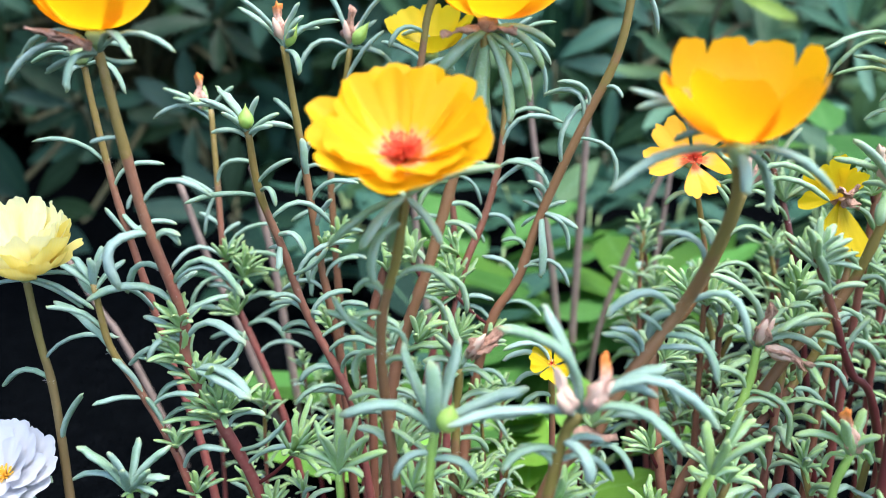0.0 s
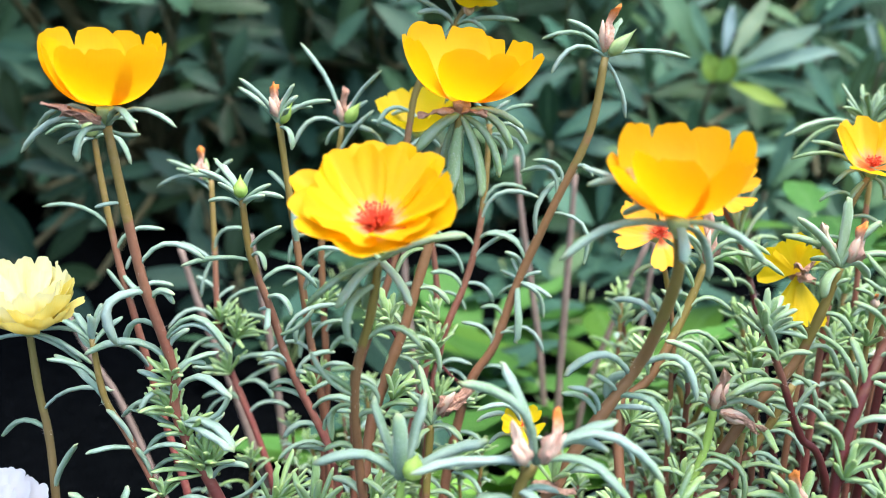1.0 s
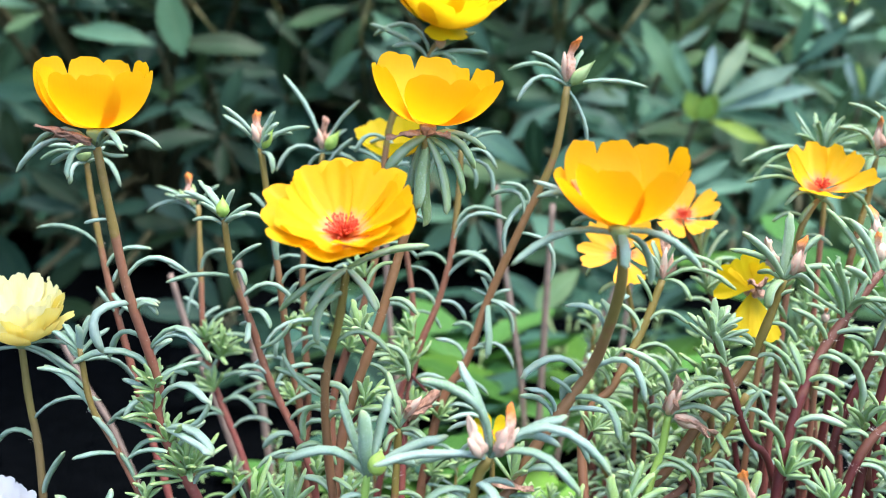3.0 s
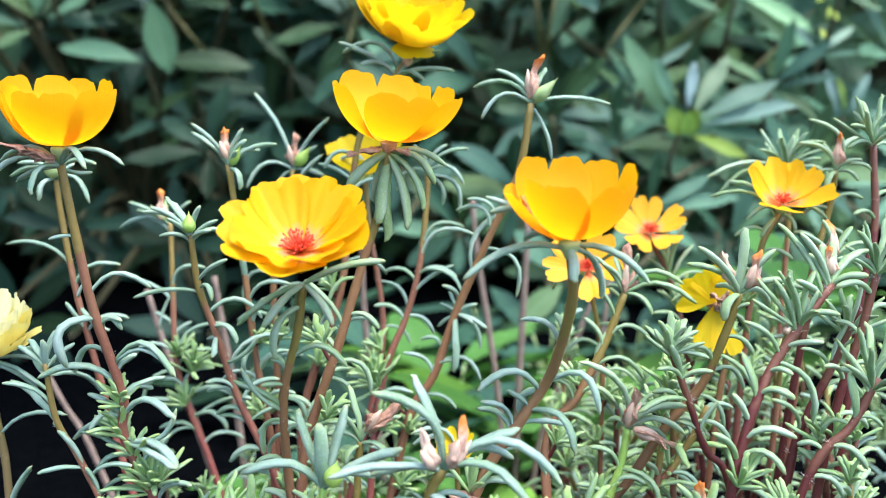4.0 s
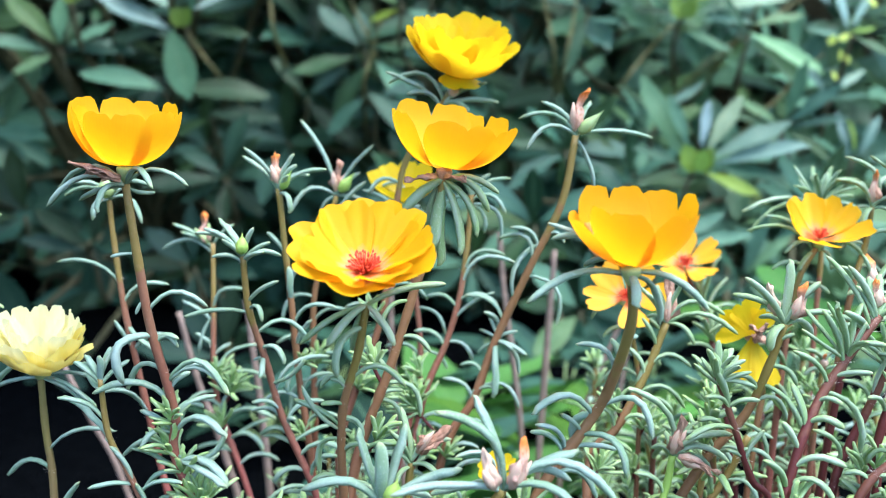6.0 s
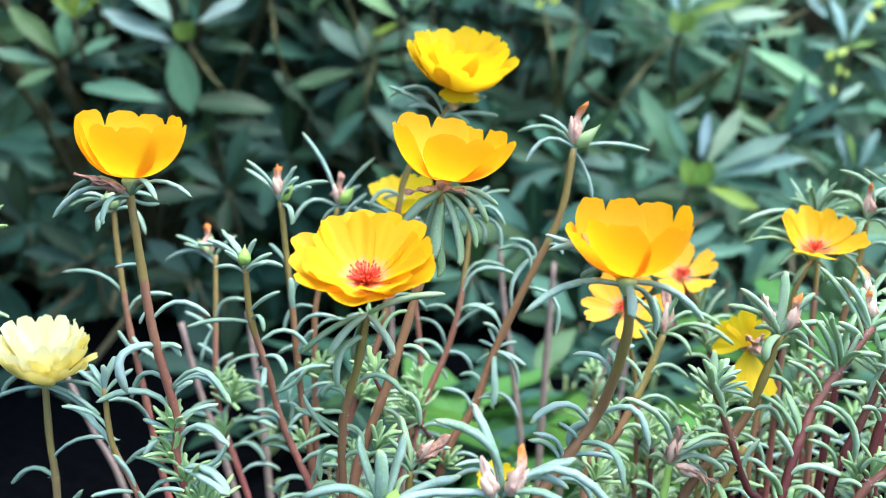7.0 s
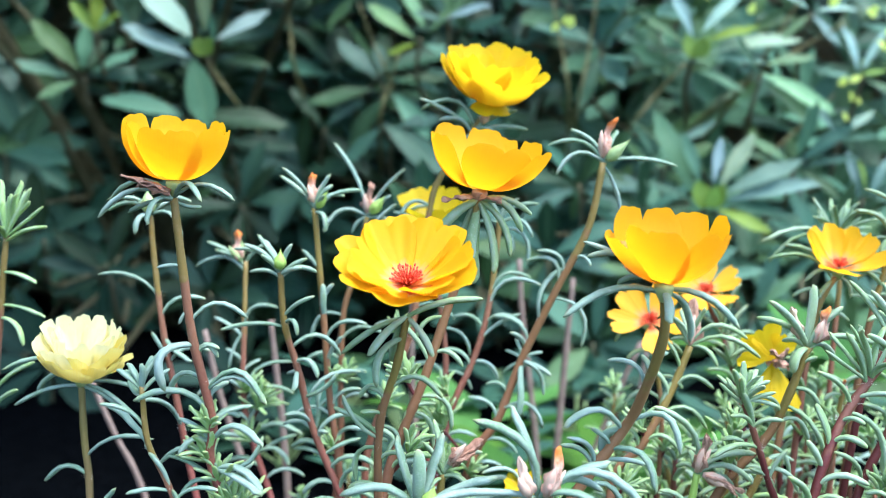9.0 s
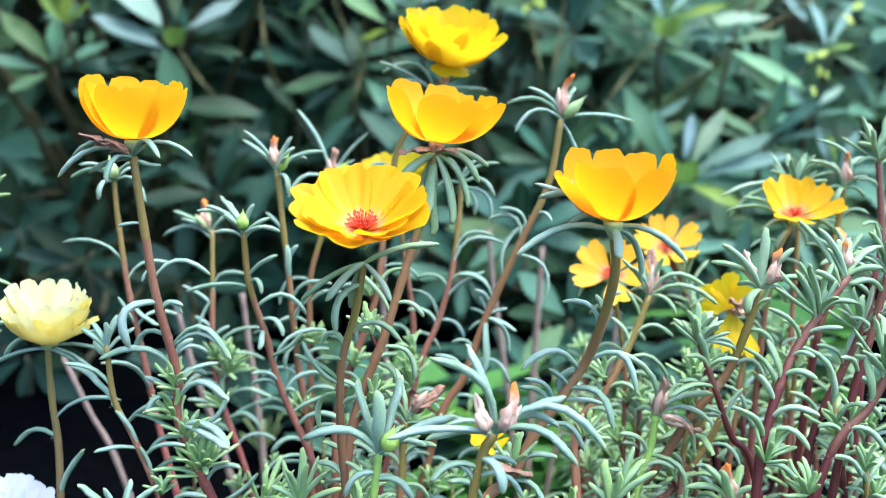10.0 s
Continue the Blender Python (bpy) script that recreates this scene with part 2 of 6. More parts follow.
# ---------------- building helpers (lengths of plants in millimetres) ----------------
MM = 0.001


def thing(name, at, label, category, group="", kind=""):
    e = new(name)
    e.empty_display_size = 0.01
    e.location = at
    return tagged(e, label, category, group, kind)


def mesh_of(name, verts, faces, mat, smooth=True, uvs=None):
    me = bpy.data.meshes.new(name)
    me.from_pydata([tuple(v) for v in verts], [], faces)
    if uvs is not None:
        layer = me.uv_layers.new(name="UVMap")
        loops = np.zeros(len(me.loops), dtype=np.int32)
        me.loops.foreach_get("vertex_index", loops)
        layer.data.foreach_set("uv", np.asarray(uvs, dtype=np.float32)[loops].ravel())
    me.materials.append(mat)
    if smooth:
        me.polygons.foreach_set("use_smooth", [True] * len(me.polygons))
    me.update()
    return me


def under(name, me, parent, m=None, label=""):
    """A mesh object as a part of a thing; m is its pose in the world."""
    ob = new(name, me)
    ob.parent = parent
    base = parent.matrix_basis
    up = parent.parent
    while up:
        base = up.matrix_basis @ base
        up = up.parent
    ob.matrix_basis = base.inverted() @ (m if m is not None else Matrix.Identity(4))
    return tagged(ob, label)


def glide(points, steps=6):
    """A smooth line through the given points."""
    p = [Vector(q) for q in points]
    p = [p[0] * 2 - p[1]] + p + [p[-1] * 2 - p[-2]]
    out = []
    for i in range(1, len(p) - 2):
        for s in range(steps):
            t = s / steps
            a, b, c, d = p[i - 1], p[i], p[i + 1], p[i + 2]
            out.append(0.5 * ((2 * b) + (c - a) * t + (2 * a - 5 * b + 4 * c - d) * t * t + (3 * b - a - 3 * c + d) * t ** 3))
    out.append(p[-2])
    return out


def tube(line, radii, sides=8, cap=True):
    """Vertices and faces of a tube along a line."""
    verts, faces = [], []
    side = None
    for i, q in enumerate(line):
        d = (line[min(i + 1, len(line) - 1)] - line[max(i - 1, 0)]).normalized()
        if side is None:
            side = d.orthogonal().normalized()
        side = (side - d * side.dot(d)).normalized()
        up = d.cross(side)
        for k in range(sides):
            a = 2 * math.pi * k / sides
            verts.append(q + (side * math.cos(a) + up * math.sin(a)) * radii[i])
    for i in range(len(line) - 1):
        for k in range(sides):
            j = (k + 1) % sides
            faces.append((i * sides + k, i * sides + j, (i + 1) * sides + j, (i + 1) * sides + k))
    if cap:
        faces.append(tuple(range(sides))[::-1])
        faces.append(tuple((len(line) - 1) * sides + k for k in range(sides)))
    return verts, faces


def frame_on(at, along, up=(0, 0, 1), size=1.0):
    """Pose with x along the given way and z as near to up as can be."""
    x = Vector(along).normalized()
    z = Vector(up)
    if abs(x.dot(z.normalized())) > 0.97:
        z = Vector((0.3, -1, 0.1))
    y = z.cross(x).normalized()
    z = x.cross(y)
    m = Matrix((x, y, z)).transposed().to_4x4() @ Matrix.Scale(size, 4)
    m.translation = at
    return m


def axis_pose(at, axis, spin=0.0, size=1.0):
    """Pose with z along the axis."""
    m = Vector(axis).to_track_quat("Z", "Y").to_matrix().to_4x4() @ Matrix.Rotation(spin, 4, "Z") @ Matrix.Scale(size, 4)
    m.translation = at
    return m


LEAF_MESHES = {}


def leaf_mesh(arch, ratio, mat):
    """Finger-shaped fleshy leaf, one unit long, arched by the given share of its length."""
    arch = min((-0.3, -0.1, 0.0, 0.08, 0.16, 0.24, 0.33, 0.45), key=lambda a: abs(a - arch))
    ratio = min((0.07, 0.09, 0.11, 0.135, 0.165, 0.2, 0.26, 0.34), key=lambda a: abs(a - ratio))
    key = (arch, ratio, mat.name)
    if key not in LEAF_MESHES:
        rnd = random.Random(len(LEAF_MESHES))
        line, radii = [], []
        ts = (0, 0.1, 0.25, 0.42, 0.6, 0.77, 0.9, 0.965, 1.0)
        wide = (0.5, 0.68, 0.82, 0.93, 1.0, 0.98, 0.82, 0.55, 0.12)
        for t, w in zip(ts, wide):
            line.append(Vector((t, 0.03 * math.sin(5 * t + rnd.random() * 6) * t, arch * 4 * t * (1 - t) * (1 - 0.25 * (t - 0.5)))))
            radii.append(ratio / 2 * w)
        v, f = tube(line, radii, 7)
        flat = []
        for i, q in enumerate(v):
            c = line[i // 7]
            d = q - c
            flat.append(c + Vector((d.x, d.y * 1.25, d.z * (0.7 if d.z > 0 else 0.92))))
        LEAF_MESHES[key] = mesh_of("fleshy_leaf", flat, f, mat)
    return LEAF_MESHES[key]


def put_leaf(plant, at, reach, arch=0.15, width=0, mat=LEAF):
    """A leaf from the point at to at + reach (metres)."""
    reach = Vector(reach)
    length = max(reach.length, 0.004)
    thick = (2.5 + 0.45 * width) * MM * min(1.0, 0.55 + length / 0.03)
    return under("leaf", leaf_mesh(arch, thick / length, mat), plant, frame_on(at, reach, size=length))


class Line:
    """A stem's line, with places by share of its length."""

    def __init__(self, points):
        self.p = glide([Vector(q) * MM for q in points])
        self.s = [0.0]
        for a, b in zip(self.p, self.p[1:]):
            self.s.append(self.s[-1] + (b - a).length)

    def at(self, u):
        w = u * self.s[-1]
        for i in range(len(self.p) - 1):
            if w <= self.s[i + 1]:
                k = (w - self.s[i]) / max(self.s[i + 1] - self.s[i], 1e-9)
                return self.p[i].lerp(self.p[i + 1], k)
        return self.p[-1]


def hair_tuft(plant, at, rnd, count=9, size=3.8):
    """White hairs in a leaf's axil."""
    v, f = [], []
    for i in range(count):
        d = Vector((rnd.uniform(-1, 1), rnd.uniform(-1, 1), rnd.uniform(-0.2, 1))).normalized()
        side = d.orthogonal().normalized() * 0.10 * MM
        a = Vector(at)
        b = a + d * rnd.uniform(0.6, 1.0) * size * MM
        n = len(v)
        v += [a - side, a + side, b]
        f.append((n, n + 1, n + 2))
    under("axil_hair", mesh_of("axil_hair", v, f, HAIR, False), plant, None, "fine white axil hairs")


def moss_rose(label, radius, path, skin=STEM):
    """One stem of moss rose, from its top down to its root. Returns the thing and its line."""
    line = Line(path)
    plant = thing("moss_rose", line.p[-1], label, "flower stem", "moss rose stems")
    n = len(line.p)
    rnd = random.Random(int(abs(path[0][0]) * 10 + path[0][2]))
    radii = []
    for i in range(n):
        u = line.s[i] / line.s[-1]
        knot = 1.0 + 0.10 * math.exp(-(((i + n) % 7) / 1.2) ** 2)
        radii.append(radius * MM * (0.80 + 0.45 * u) * knot * rnd.uniform(0.96, 1.04))
    v, f = tube(line.p, radii, 9)
    under("stem", mesh_of("stem", v, f, skin), plant, None, {"red_stem": "dark red fleshy stem", "green_stem": "yellow-green fleshy stem", "olive_stem": "olive-brown fleshy stem", "tan_stem": "tan fleshy stem"}.get(skin.name, "olive to reddish-brown fleshy stem"))
    return plant, line


def leaves(stem, rows, mat=LEAF):
    """Leaves at a share of the stem's length, with reach in millimetres, arch and stoutness."""
    plant, line = stem
    for u, dx, dy, dz, arch, width in rows:
        put_leaf(plant, line.at(u), (dx * MM, dy * MM, dz * MM), arch, width, mat)


def rosette(stem, u, count=12, size=8.0, lean=(0, 0, 1), out=0.0, mat=YOUNG, seed=1, spread=1.0):
    """A tuft of short young leaves in a leaf axil."""
    plant, line = stem
    rnd = random.Random(seed)
    at = line.at(u) + Vector(lean).normalized() * out * MM
    if out > 2:
        v, f = tube(glide([line.at(u), line.at(u).lerp(at, 0.5) + Vector((0, 0, -0.06 * out * MM)), at], 3), [0.8 * MM] * 7, 6)
        under("side_shoot", mesh_of("side_shoot", v, f, STEM_RED), plant, None, "thin red side shoot")
    ax = Vector(lean).normalized()
    sx = ax.orthogonal().normalized()
    sy = ax.cross(sx)
    for i in range(count):
        a = i * 2.4 + rnd.uniform(-0.3, 0.3)
        open_by = spread * (0.25 + 0.95 * (i / count)) + rnd.uniform(-0.1, 0.1)
        d = ax * math.cos(open_by) + (sx * math.cos(a) + sy * math.sin(a)) * math.sin(open_by)
        put_leaf(plant, at - ax * (i / count) * 1.6 * MM, d * size * MM * rnd.uniform(1.05, 1.65), rnd.uniform(-0.05, 0.16), -1.1, mat)


# ---------------- flowers ----------------
def petal_mesh(length, open0, open1, half, notch, ruffle, seed, mat, bend=1.0, base=0.45, edge=0.66):
    """A petal that starts at the axis and opens from open0 to open1 degrees off it; half: half its angle round the axis."""
    rnd = random.Random(seed)
    nu, nv = (16, 9) if edge < 0.7 else (30, 9)
    prof, r, h = [], 0.6, 0.0
    fine = 40
    for i in range(fine + 1):
        prof.append((r, h))
        a = radians(open0 + (open1 - open0) * ((i + 0.5) / fine) ** bend)
        r += length / fine * math.sin(a)
        h += length / fine * math.cos(a)
    ph1, ph2, ph3 = rnd.uniform(0, 6), rnd.uniform(0, 6), rnd.uniform(0, 6)
    tip = notch * rnd.uniform(0.75, 1.25)
    where = rnd.uniform(-0.14, 0.14)
    verts, uvs, faces = [], [], []
    for j in range(nv + 1):
        v = j / nv
        for i in range(nu + 1):
            u = 2 * i / nu - 1
            reach = edge + (1 - edge) * (1 - abs(u) ** (3 if edge < 0.7 else 3.6)) ** 0.5 - tip * math.exp(-((u - where) / (0.11 if edge < 0.7 else 0.05)) ** 2) + 0.025 * math.sin(6 * u + ph1)
            w = v * reach
            x = min(max(w * fine, 0), fine - 1e-6)
            k = int(x)
            r0 = prof[k][0] + (prof[k + 1][0] - prof[k][0]) * (x - k)
            h0 = prof[k][1] + (prof[k + 1][1] - prof[k][1]) * (x - k)
            grow = base + (1 - base) * min(1.0, v / 0.6) ** 0.8
            ang = u * radians(half) * grow
            wave = ruffle * length * v * v * (math.sin(4.2 * u + ph2) + 0.6 * math.sin(9 * u + ph3 + 3 * v)) + 0.05 * length * v * u * u
            verts.append(Vector(((r0 + wave) * math.cos(ang), (r0 + wave) * math.sin(ang), h0 - 0.5 * wave)) * MM)
            uvs.append(((u + 1) / 2, v))
    for j in range(nv):
        for i in range(nu):
            a = j * (nu + 1) + i
            faces.append((a, a + 1, a + nu + 2, a + nu + 1))
    return mesh_of("petal", verts, faces, mat, True, uvs)


def heart_petal(length, open0, open1, half, notch, ruffle, seed, mat, bend=0.7, base=0.6, edge=0.45, lap=0.8, crimp=0.012, slot=0.075):
    """A broad heart-shaped petal: two rounded lobes with a narrow slit between them; one side laps over its neighbour by lap millimetres."""
    rnd = random.Random(seed)
    nu, nv, fine = 44, 11, 40
    prof, r, h = [], 0.6, 0.0
    for i in range(fine + 1):
        prof.append((r, h))
        a = radians(open0 + (open1 - open0) * ((i + 0.5) / fine) ** bend)
        r += length / fine * math.sin(a)
        h += length / fine * math.cos(a)
    ph = [rnd.uniform(0, 6.28) for _ in range(5)]
    slit, skew = rnd.uniform(-0.08, 0.08), rnd.uniform(-0.015, 0.015)
    verts, uvs, faces = [], [], []
    for j in range(nv + 1):
        v = j / nv
        for i in range(nu + 1):
            g = 2 * i / nu - 1
            u, s = slit + g * (1 - slit if g > 0 else 1 + slit), abs(g)
            if s > 0.42:
                reach = 1 - (1 - edge) * (1 - math.sqrt(max(0.0, 1 - ((s - 0.42) / 0.58) ** 2.2)))
            else:
                reach = 1 - 0.045 * ((0.42 - s) / 0.42) ** 2 - notch * max(0.0, 1 - s / slot)
            reach += skew * u + crimp * (math.sin(11 * u + ph[0]) + 0.7 * math.sin(23 * u + ph[1]))
            x = min(max(v * reach * fine, 0), fine - 1e-6)
            k = int(x)
            r0 = prof[k][0] + (prof[k + 1][0] - prof[k][0]) * (x - k)
            h0 = prof[k][1] + (prof[k + 1][1] - prof[k][1]) * (x - k)
            ang = u * radians(half) * (base + (1 - base) * min(1.0, v / 0.55) ** 0.8)
            w = v * v * length
            wave = ruffle * w * (math.sin(3.4 * u + ph[2]) + 0.45 * math.sin(7.5 * u + ph[3] + 2 * v) + 0.12 * math.sin(15 * u + ph[4])) + lap * u * min(1.0, 2 * v)
            verts.append(Vector(((r0 + wave) * math.cos(ang), (r0 + wave) * math.sin(ang), h0 - 0.4 * wave)) * MM)
            uvs.append(((u + 1) / 2, v))
    for j in range(nv):
        for i in range(nu):
            a = j * (nu + 1) + i
            faces.append((a, a + 1, a + nu + 2, a + nu + 1))
    return mesh_of("petal", verts, faces, mat, True, uvs)


def flower_cup(plant, at, ax, mat, label):
    """The green or brown cup that holds the petals."""
    prof = [(0.9, -4.5), (1.5, -3.4), (2.6, -1.6), (3.4, 0.2), (3.0, 1.4)]
    v, f, k = [], [], 10
    for r, h in prof:
        for i in range(k):
            a = 2 * math.pi * i / k
            v.append(Vector((r * math.cos(a), r * math.sin(a), h)) * MM)
    for j in range(len(prof) - 1):
        for i in range(k):
            n = (i + 1) % k
            f.append((j * k + i, j * k + n, (j + 1) * k + n, (j + 1) * k + i))
    f.append(tuple((len(prof) - 1) * k + i for i in range(k)))
    return under("flower", mesh_of("flower_cup", v, f, mat), plant, axis_pose(at, ax), label)


def stamen_tufts(head, at, ax, count, size, rnd, anther, filament=None):
    """Filaments that spread from the throat, with an anther on each."""
    v, f, av, af = [], [], [], []
    for i in range(count):
        a, o = i * 2.4, 0.12 + 0.75 * math.sqrt((i + 0.5) / count) + rnd.uniform(-0.08, 0.08)
        d = Vector((math.cos(a) * math.sin(o), math.sin(a) * math.sin(o), math.cos(o)))
        ln = size * rnd.uniform(0.75, 1.1)
        q = [d * ln * 0.15 * MM, d * ln * 0.6 * MM + Vector((0, 0, 0.3 * MM)), d * ln * MM]
        tv, tf = tube(q, [0.26 * MM, 0.22 * MM, 0.18 * MM], 5)
        f += [tuple(c + len(v) for c in face) for face in tf]
        v += tv
        tv, tf = tube([q[2] - d * 0.3 * MM, q[2] + d * 0.15 * MM, q[2] + d * 0.7 * MM], [0.22 * MM, 0.4 * MM, 0.18 * MM], 5)
        af += [tuple(c + len(av) for c in face) for face in tf]
        av += tv
    under("stamen_tuft", mesh_of("stamen_tuft", v, f, filament or STAMEN), head, axis_pose(at + ax * 0.8 * MM, ax), "orange stamen filaments" if filament else "red stamen filaments")
    under("anther_tuft", mesh_of("anther_tuft", av, af, anther), head, axis_pose(at + ax * 0.8 * MM, ax), "small anthers")


def petal_pose(at, ax, turn):
    """Pose with z along the axis and x turned round it in degrees: 0 to the south or down, 90 to the east."""
    front = Vector((0, -1, -0.6))
    front = (front - ax * front.dot(ax)).normalized()
    x = Matrix.Rotation(radians(turn), 3, ax) @ front
    m = Matrix((x, ax.cross(x), ax)).transposed().to_4x4()
    m.translation = at
    return m


def blossom(stem, axis, petals, mat, label, calyx=SEPAL, lift=0.0, stamens=0, stamen_size=6.0, anther=None, seed=1, bend=0.7, base=0.6, edge=0.45, lap=0.8, crimp=0.012, filament=None, slot=0.075):
    """A blossom of broad heart-shaped petals, each with its turn round the axis in degrees (0 to the south, 90 to the east), length, opening angles, half angle, notch and ruffle."""
    plant, line = stem
    rnd = random.Random(seed)
    ax = Vector(axis).normalized()
    at = line.p[0] + ax * lift * MM
    head = flower_cup(plant, at - ax * 1.7 * MM, ax, calyx, label)
    for n, (turn, length, open0, open1, half, notch, ruffle) in enumerate(petals):
        m = petal_pose(at + ax * (0.12 * n) * MM, ax, turn)
        me = heart_petal(length, open0, open1, half, notch, ruffle, seed * 31 + n, mat[n] if isinstance(mat, list) else mat, bend, base, edge, lap, crimp, slot)
        under("petal", me, head, m)
    if stamens:
        stamen_tufts(head, at, ax, stamens, stamen_size, rnd, anther or ANTHER, filament)
    return head


def ring_of(count, start, length, open0, open1, half, notch, ruffle, seed):
    """An even ring of petals, a little irregular."""
    r = random.Random(seed)
    return [(start + 360 * i / count + r.uniform(-6, 6), length * r.uniform(0.95, 1.05), open0 + r.uniform(-3, 3), open1 + r.uniform(-5, 5), half, notch * r.uniform(0.4, 1.3), ruffle) for i in range(count)]


def flakes(stem, head, axis, lift, spins, length):
    """Small red petal-like flakes beside the stamens."""
    plant, line = stem
    ax = Vector(axis).normalized()
    me = petal_mesh(length, 72, 58, 4, 0.05, 0.05, 5, RED_FLAKE, 1.0, 0.8)
    for s in spins:
        under("petaloid", me, head, petal_pose(line.p[0] + ax * (lift + 1.0) * MM, ax, s), "red petal-like flake")


def withered(stem, axis, size, tip_mat=WITHERED, sepal_mat=PINK, seed=1, out=(0, 0, 0), spread=0.45):
    """A spent bloom: two pointed sepals round a shrivelled, twisted tip."""
    plant, line = stem
    rnd = random.Random(seed)
    at = line.p[0] + Vector(out) * MM
    ax = Vector(axis).normalized()
    side = ax.orthogonal().normalized()
    other = ax.cross(side)
    v, f, rings, sides = [], [], 14, 14
    lean = rnd.uniform(0, 6.28)
    shape = (0.55, 0.8, 0.95, 1.0, 0.92, 0.8, 0.66, 0.56, 0.5, 0.56, 0.62, 0.58, 0.46, 0.14)
    for i in range(rings):
        t = i / (rings - 1)
        mid = at + ax * t * size * MM + (side * math.cos(lean) + other * math.sin(lean)) * (2.8 * t * t + 0.9 * math.sin(8 * t + seed) * t) * (size / 12) * MM
        for k in range(sides):
            th = 2 * math.pi * k / sides
            ridge = 0.66 + 0.34 * math.cos(3 * th + 4.5 * t + seed) + 0.14 * math.cos(7 * th - 3 * t)
            ridge *= 0.85 + 0.6 * noise.noise((3.1 * math.cos(th) + seed, 3.1 * math.sin(th), 5 * t))
            w = shape[i] * ridge * 0.43 * size ** 0.82 * MM
            v.append(mid + (side * math.cos(th) + other * math.sin(th)) * w + ax * rnd.uniform(-0.5, 0.5) * (1 + 2.2 * max(0.0, t - 0.75)) * MM)
    for i in range(rings - 1):
        for k in range(sides):
            n = (k + 1) % sides
            f.append((i * sides + k, i * sides + n, (i + 1) * sides + n, (i + 1) * sides + k))
    f.append(tuple((rings - 1) * sides + k for k in range(sides)))
    head = under("spent_bloom", mesh_of("spent_bloom", v, f, tip_mat), plant, None, "shrivelled spent bloom")
    for sgn in (-1, 1):
        d = (ax + side * sgn * spread).normalized()
        base = at - ax * 1.0 * MM
        q = [base, base + d * size * 0.25 * MM, base + d * size * 0.5 * MM, base + d * size * 0.72 * MM - side * sgn * 0.4 * MM]
        tv, tf = tube(q, [1.0 * MM, 1.8 * MM, 1.3 * MM, 0.25 * MM], 8)
        under("sepal", mesh_of("sepal", tv, tf, sepal_mat), head)
    return head


def green_bud(stem, axis, size, out=(0, 0, 0), mat=BUD_GREEN, plump=0.36):
    """A closed bud, flattened egg with a point."""
    plant, line = stem
    at = line.p[0] + Vector(out) * MM
    ax = Vector(axis).normalized()
    q, r = [], []
    for t, w in ((0, 0.4), (0.12, 0.78), (0.3, 1.0), (0.5, 0.93), (0.7, 0.62), (0.85, 0.34), (1.0, 0.1), (1.12, 0.03)):
        q.append(at + ax * t * size * MM)
        r.append(w * size * plump * MM)
    v, f = tube(q, r, 10)
    head = under("bud", mesh_of("bud", v, f, mat), plant, None, "pale green closed bud")
    return head


def dry_rag(stem, reach, width, seed, out=(0, 0, 0), mat=BROWN):
    """A crumpled dry petal hanging at the top of a stem."""
    plant, line = stem
    rnd = random.Random(seed)
    at = line.p[0] + Vector(out) * MM
    d = Vector(reach) * MM
    side = d.normalized().cross(Vector((0, 0, 1))).normalized()
    up = side.cross(d.normalized())
    v, f = [], []
    for i in range(8):
        t = i / 7
        for k in range(5):
            s = k / 2 - 1
            wob = Vector((rnd.uniform(-1, 1), rnd.uniform(-1, 1), rnd.uniform(-1, 1))) * 0.55 * MM
            v.append(at + d * t + side * s * width * MM * (0.25 + math.sin(math.pi * min(t + 0.1, 1)) * 0.8) + up * (math.sin(7 * t + 3 * s + seed) * 0.9 + (1 - s * s)) * MM * 0.8 + wob)
    for i in range(7):
        for k in range(4):
            a = i * 5 + k
            f.append((a, a + 1, a + 6, a + 5))
    me = mesh_of("dry_petal", v, f, mat)
    ob = under("dry_petal", me, plant, None, "crumpled dry brown petal")
    sol = ob.modifiers.new("thick", "SOLIDIFY")
    sol.thickness = 0.35 * MM
    return ob


# ---------------- the moss rose stems, one by one (millimetres; tops first) ----------------

stem_of = moss_rose("tall moss rose stem with an orange cup-shaped blossom", 2.0, [(-102, 278, 263), (-98, 280, 234), (-94, 283, 207), (-87, 290, 173), (-87, 292, 153), (-68, 300, 102), (-57, 305, 46), (-49, 308, -4)])
leaves(stem_of, [(0.18, 22, 5, 2, 0.3, 0), (0.287, 26, -4, -3, 0.33, 0), (0.213, -9, -6, -18, 0.42, 3), (0.227, 9, 0, -1, 0.5, 1), (0.16, -3, -1, -6, 0.1, 0), (0.097, -9, -3, -1, 0.1, 0), (0, -28, -4, -9, 0.25, 0), (0.003, -6, -12, -10, 0.35, 0)])
leaves(stem_of, [(0, 15, -14, -1, 0.3, 0), (0, 25, -4, 0, 0.25, 0), (0.003, 9, 6, -2, -0.1, 0), (0, -30, 10, -2, 0.2, 0), (0.003, -21, 8, -6, 0.1, 0), (0.407, 23, -10, -7, 0.12, 2), (0.397, 21, 0, 12, -0.3, 0), (0.363, -14, 0, 8, 0.05, 0)])
leaves(stem_of, [(0.33, 14, 10, 4, 0.05, 0), (0.43, -23, 4, 9, 0.05, 0), (0.477, -20, 1, -6, 0.2, 0), (0.54, 20, -6, 15, -0.1, 0), (0.243, 9, -3, 7, 0.5, 0), (0.51, 16, -4, 9, 0.2, 0), (0.567, 27, -2, 8, 0.15, 0), (0.323, -30, -6, 5, 0.25, 2)])
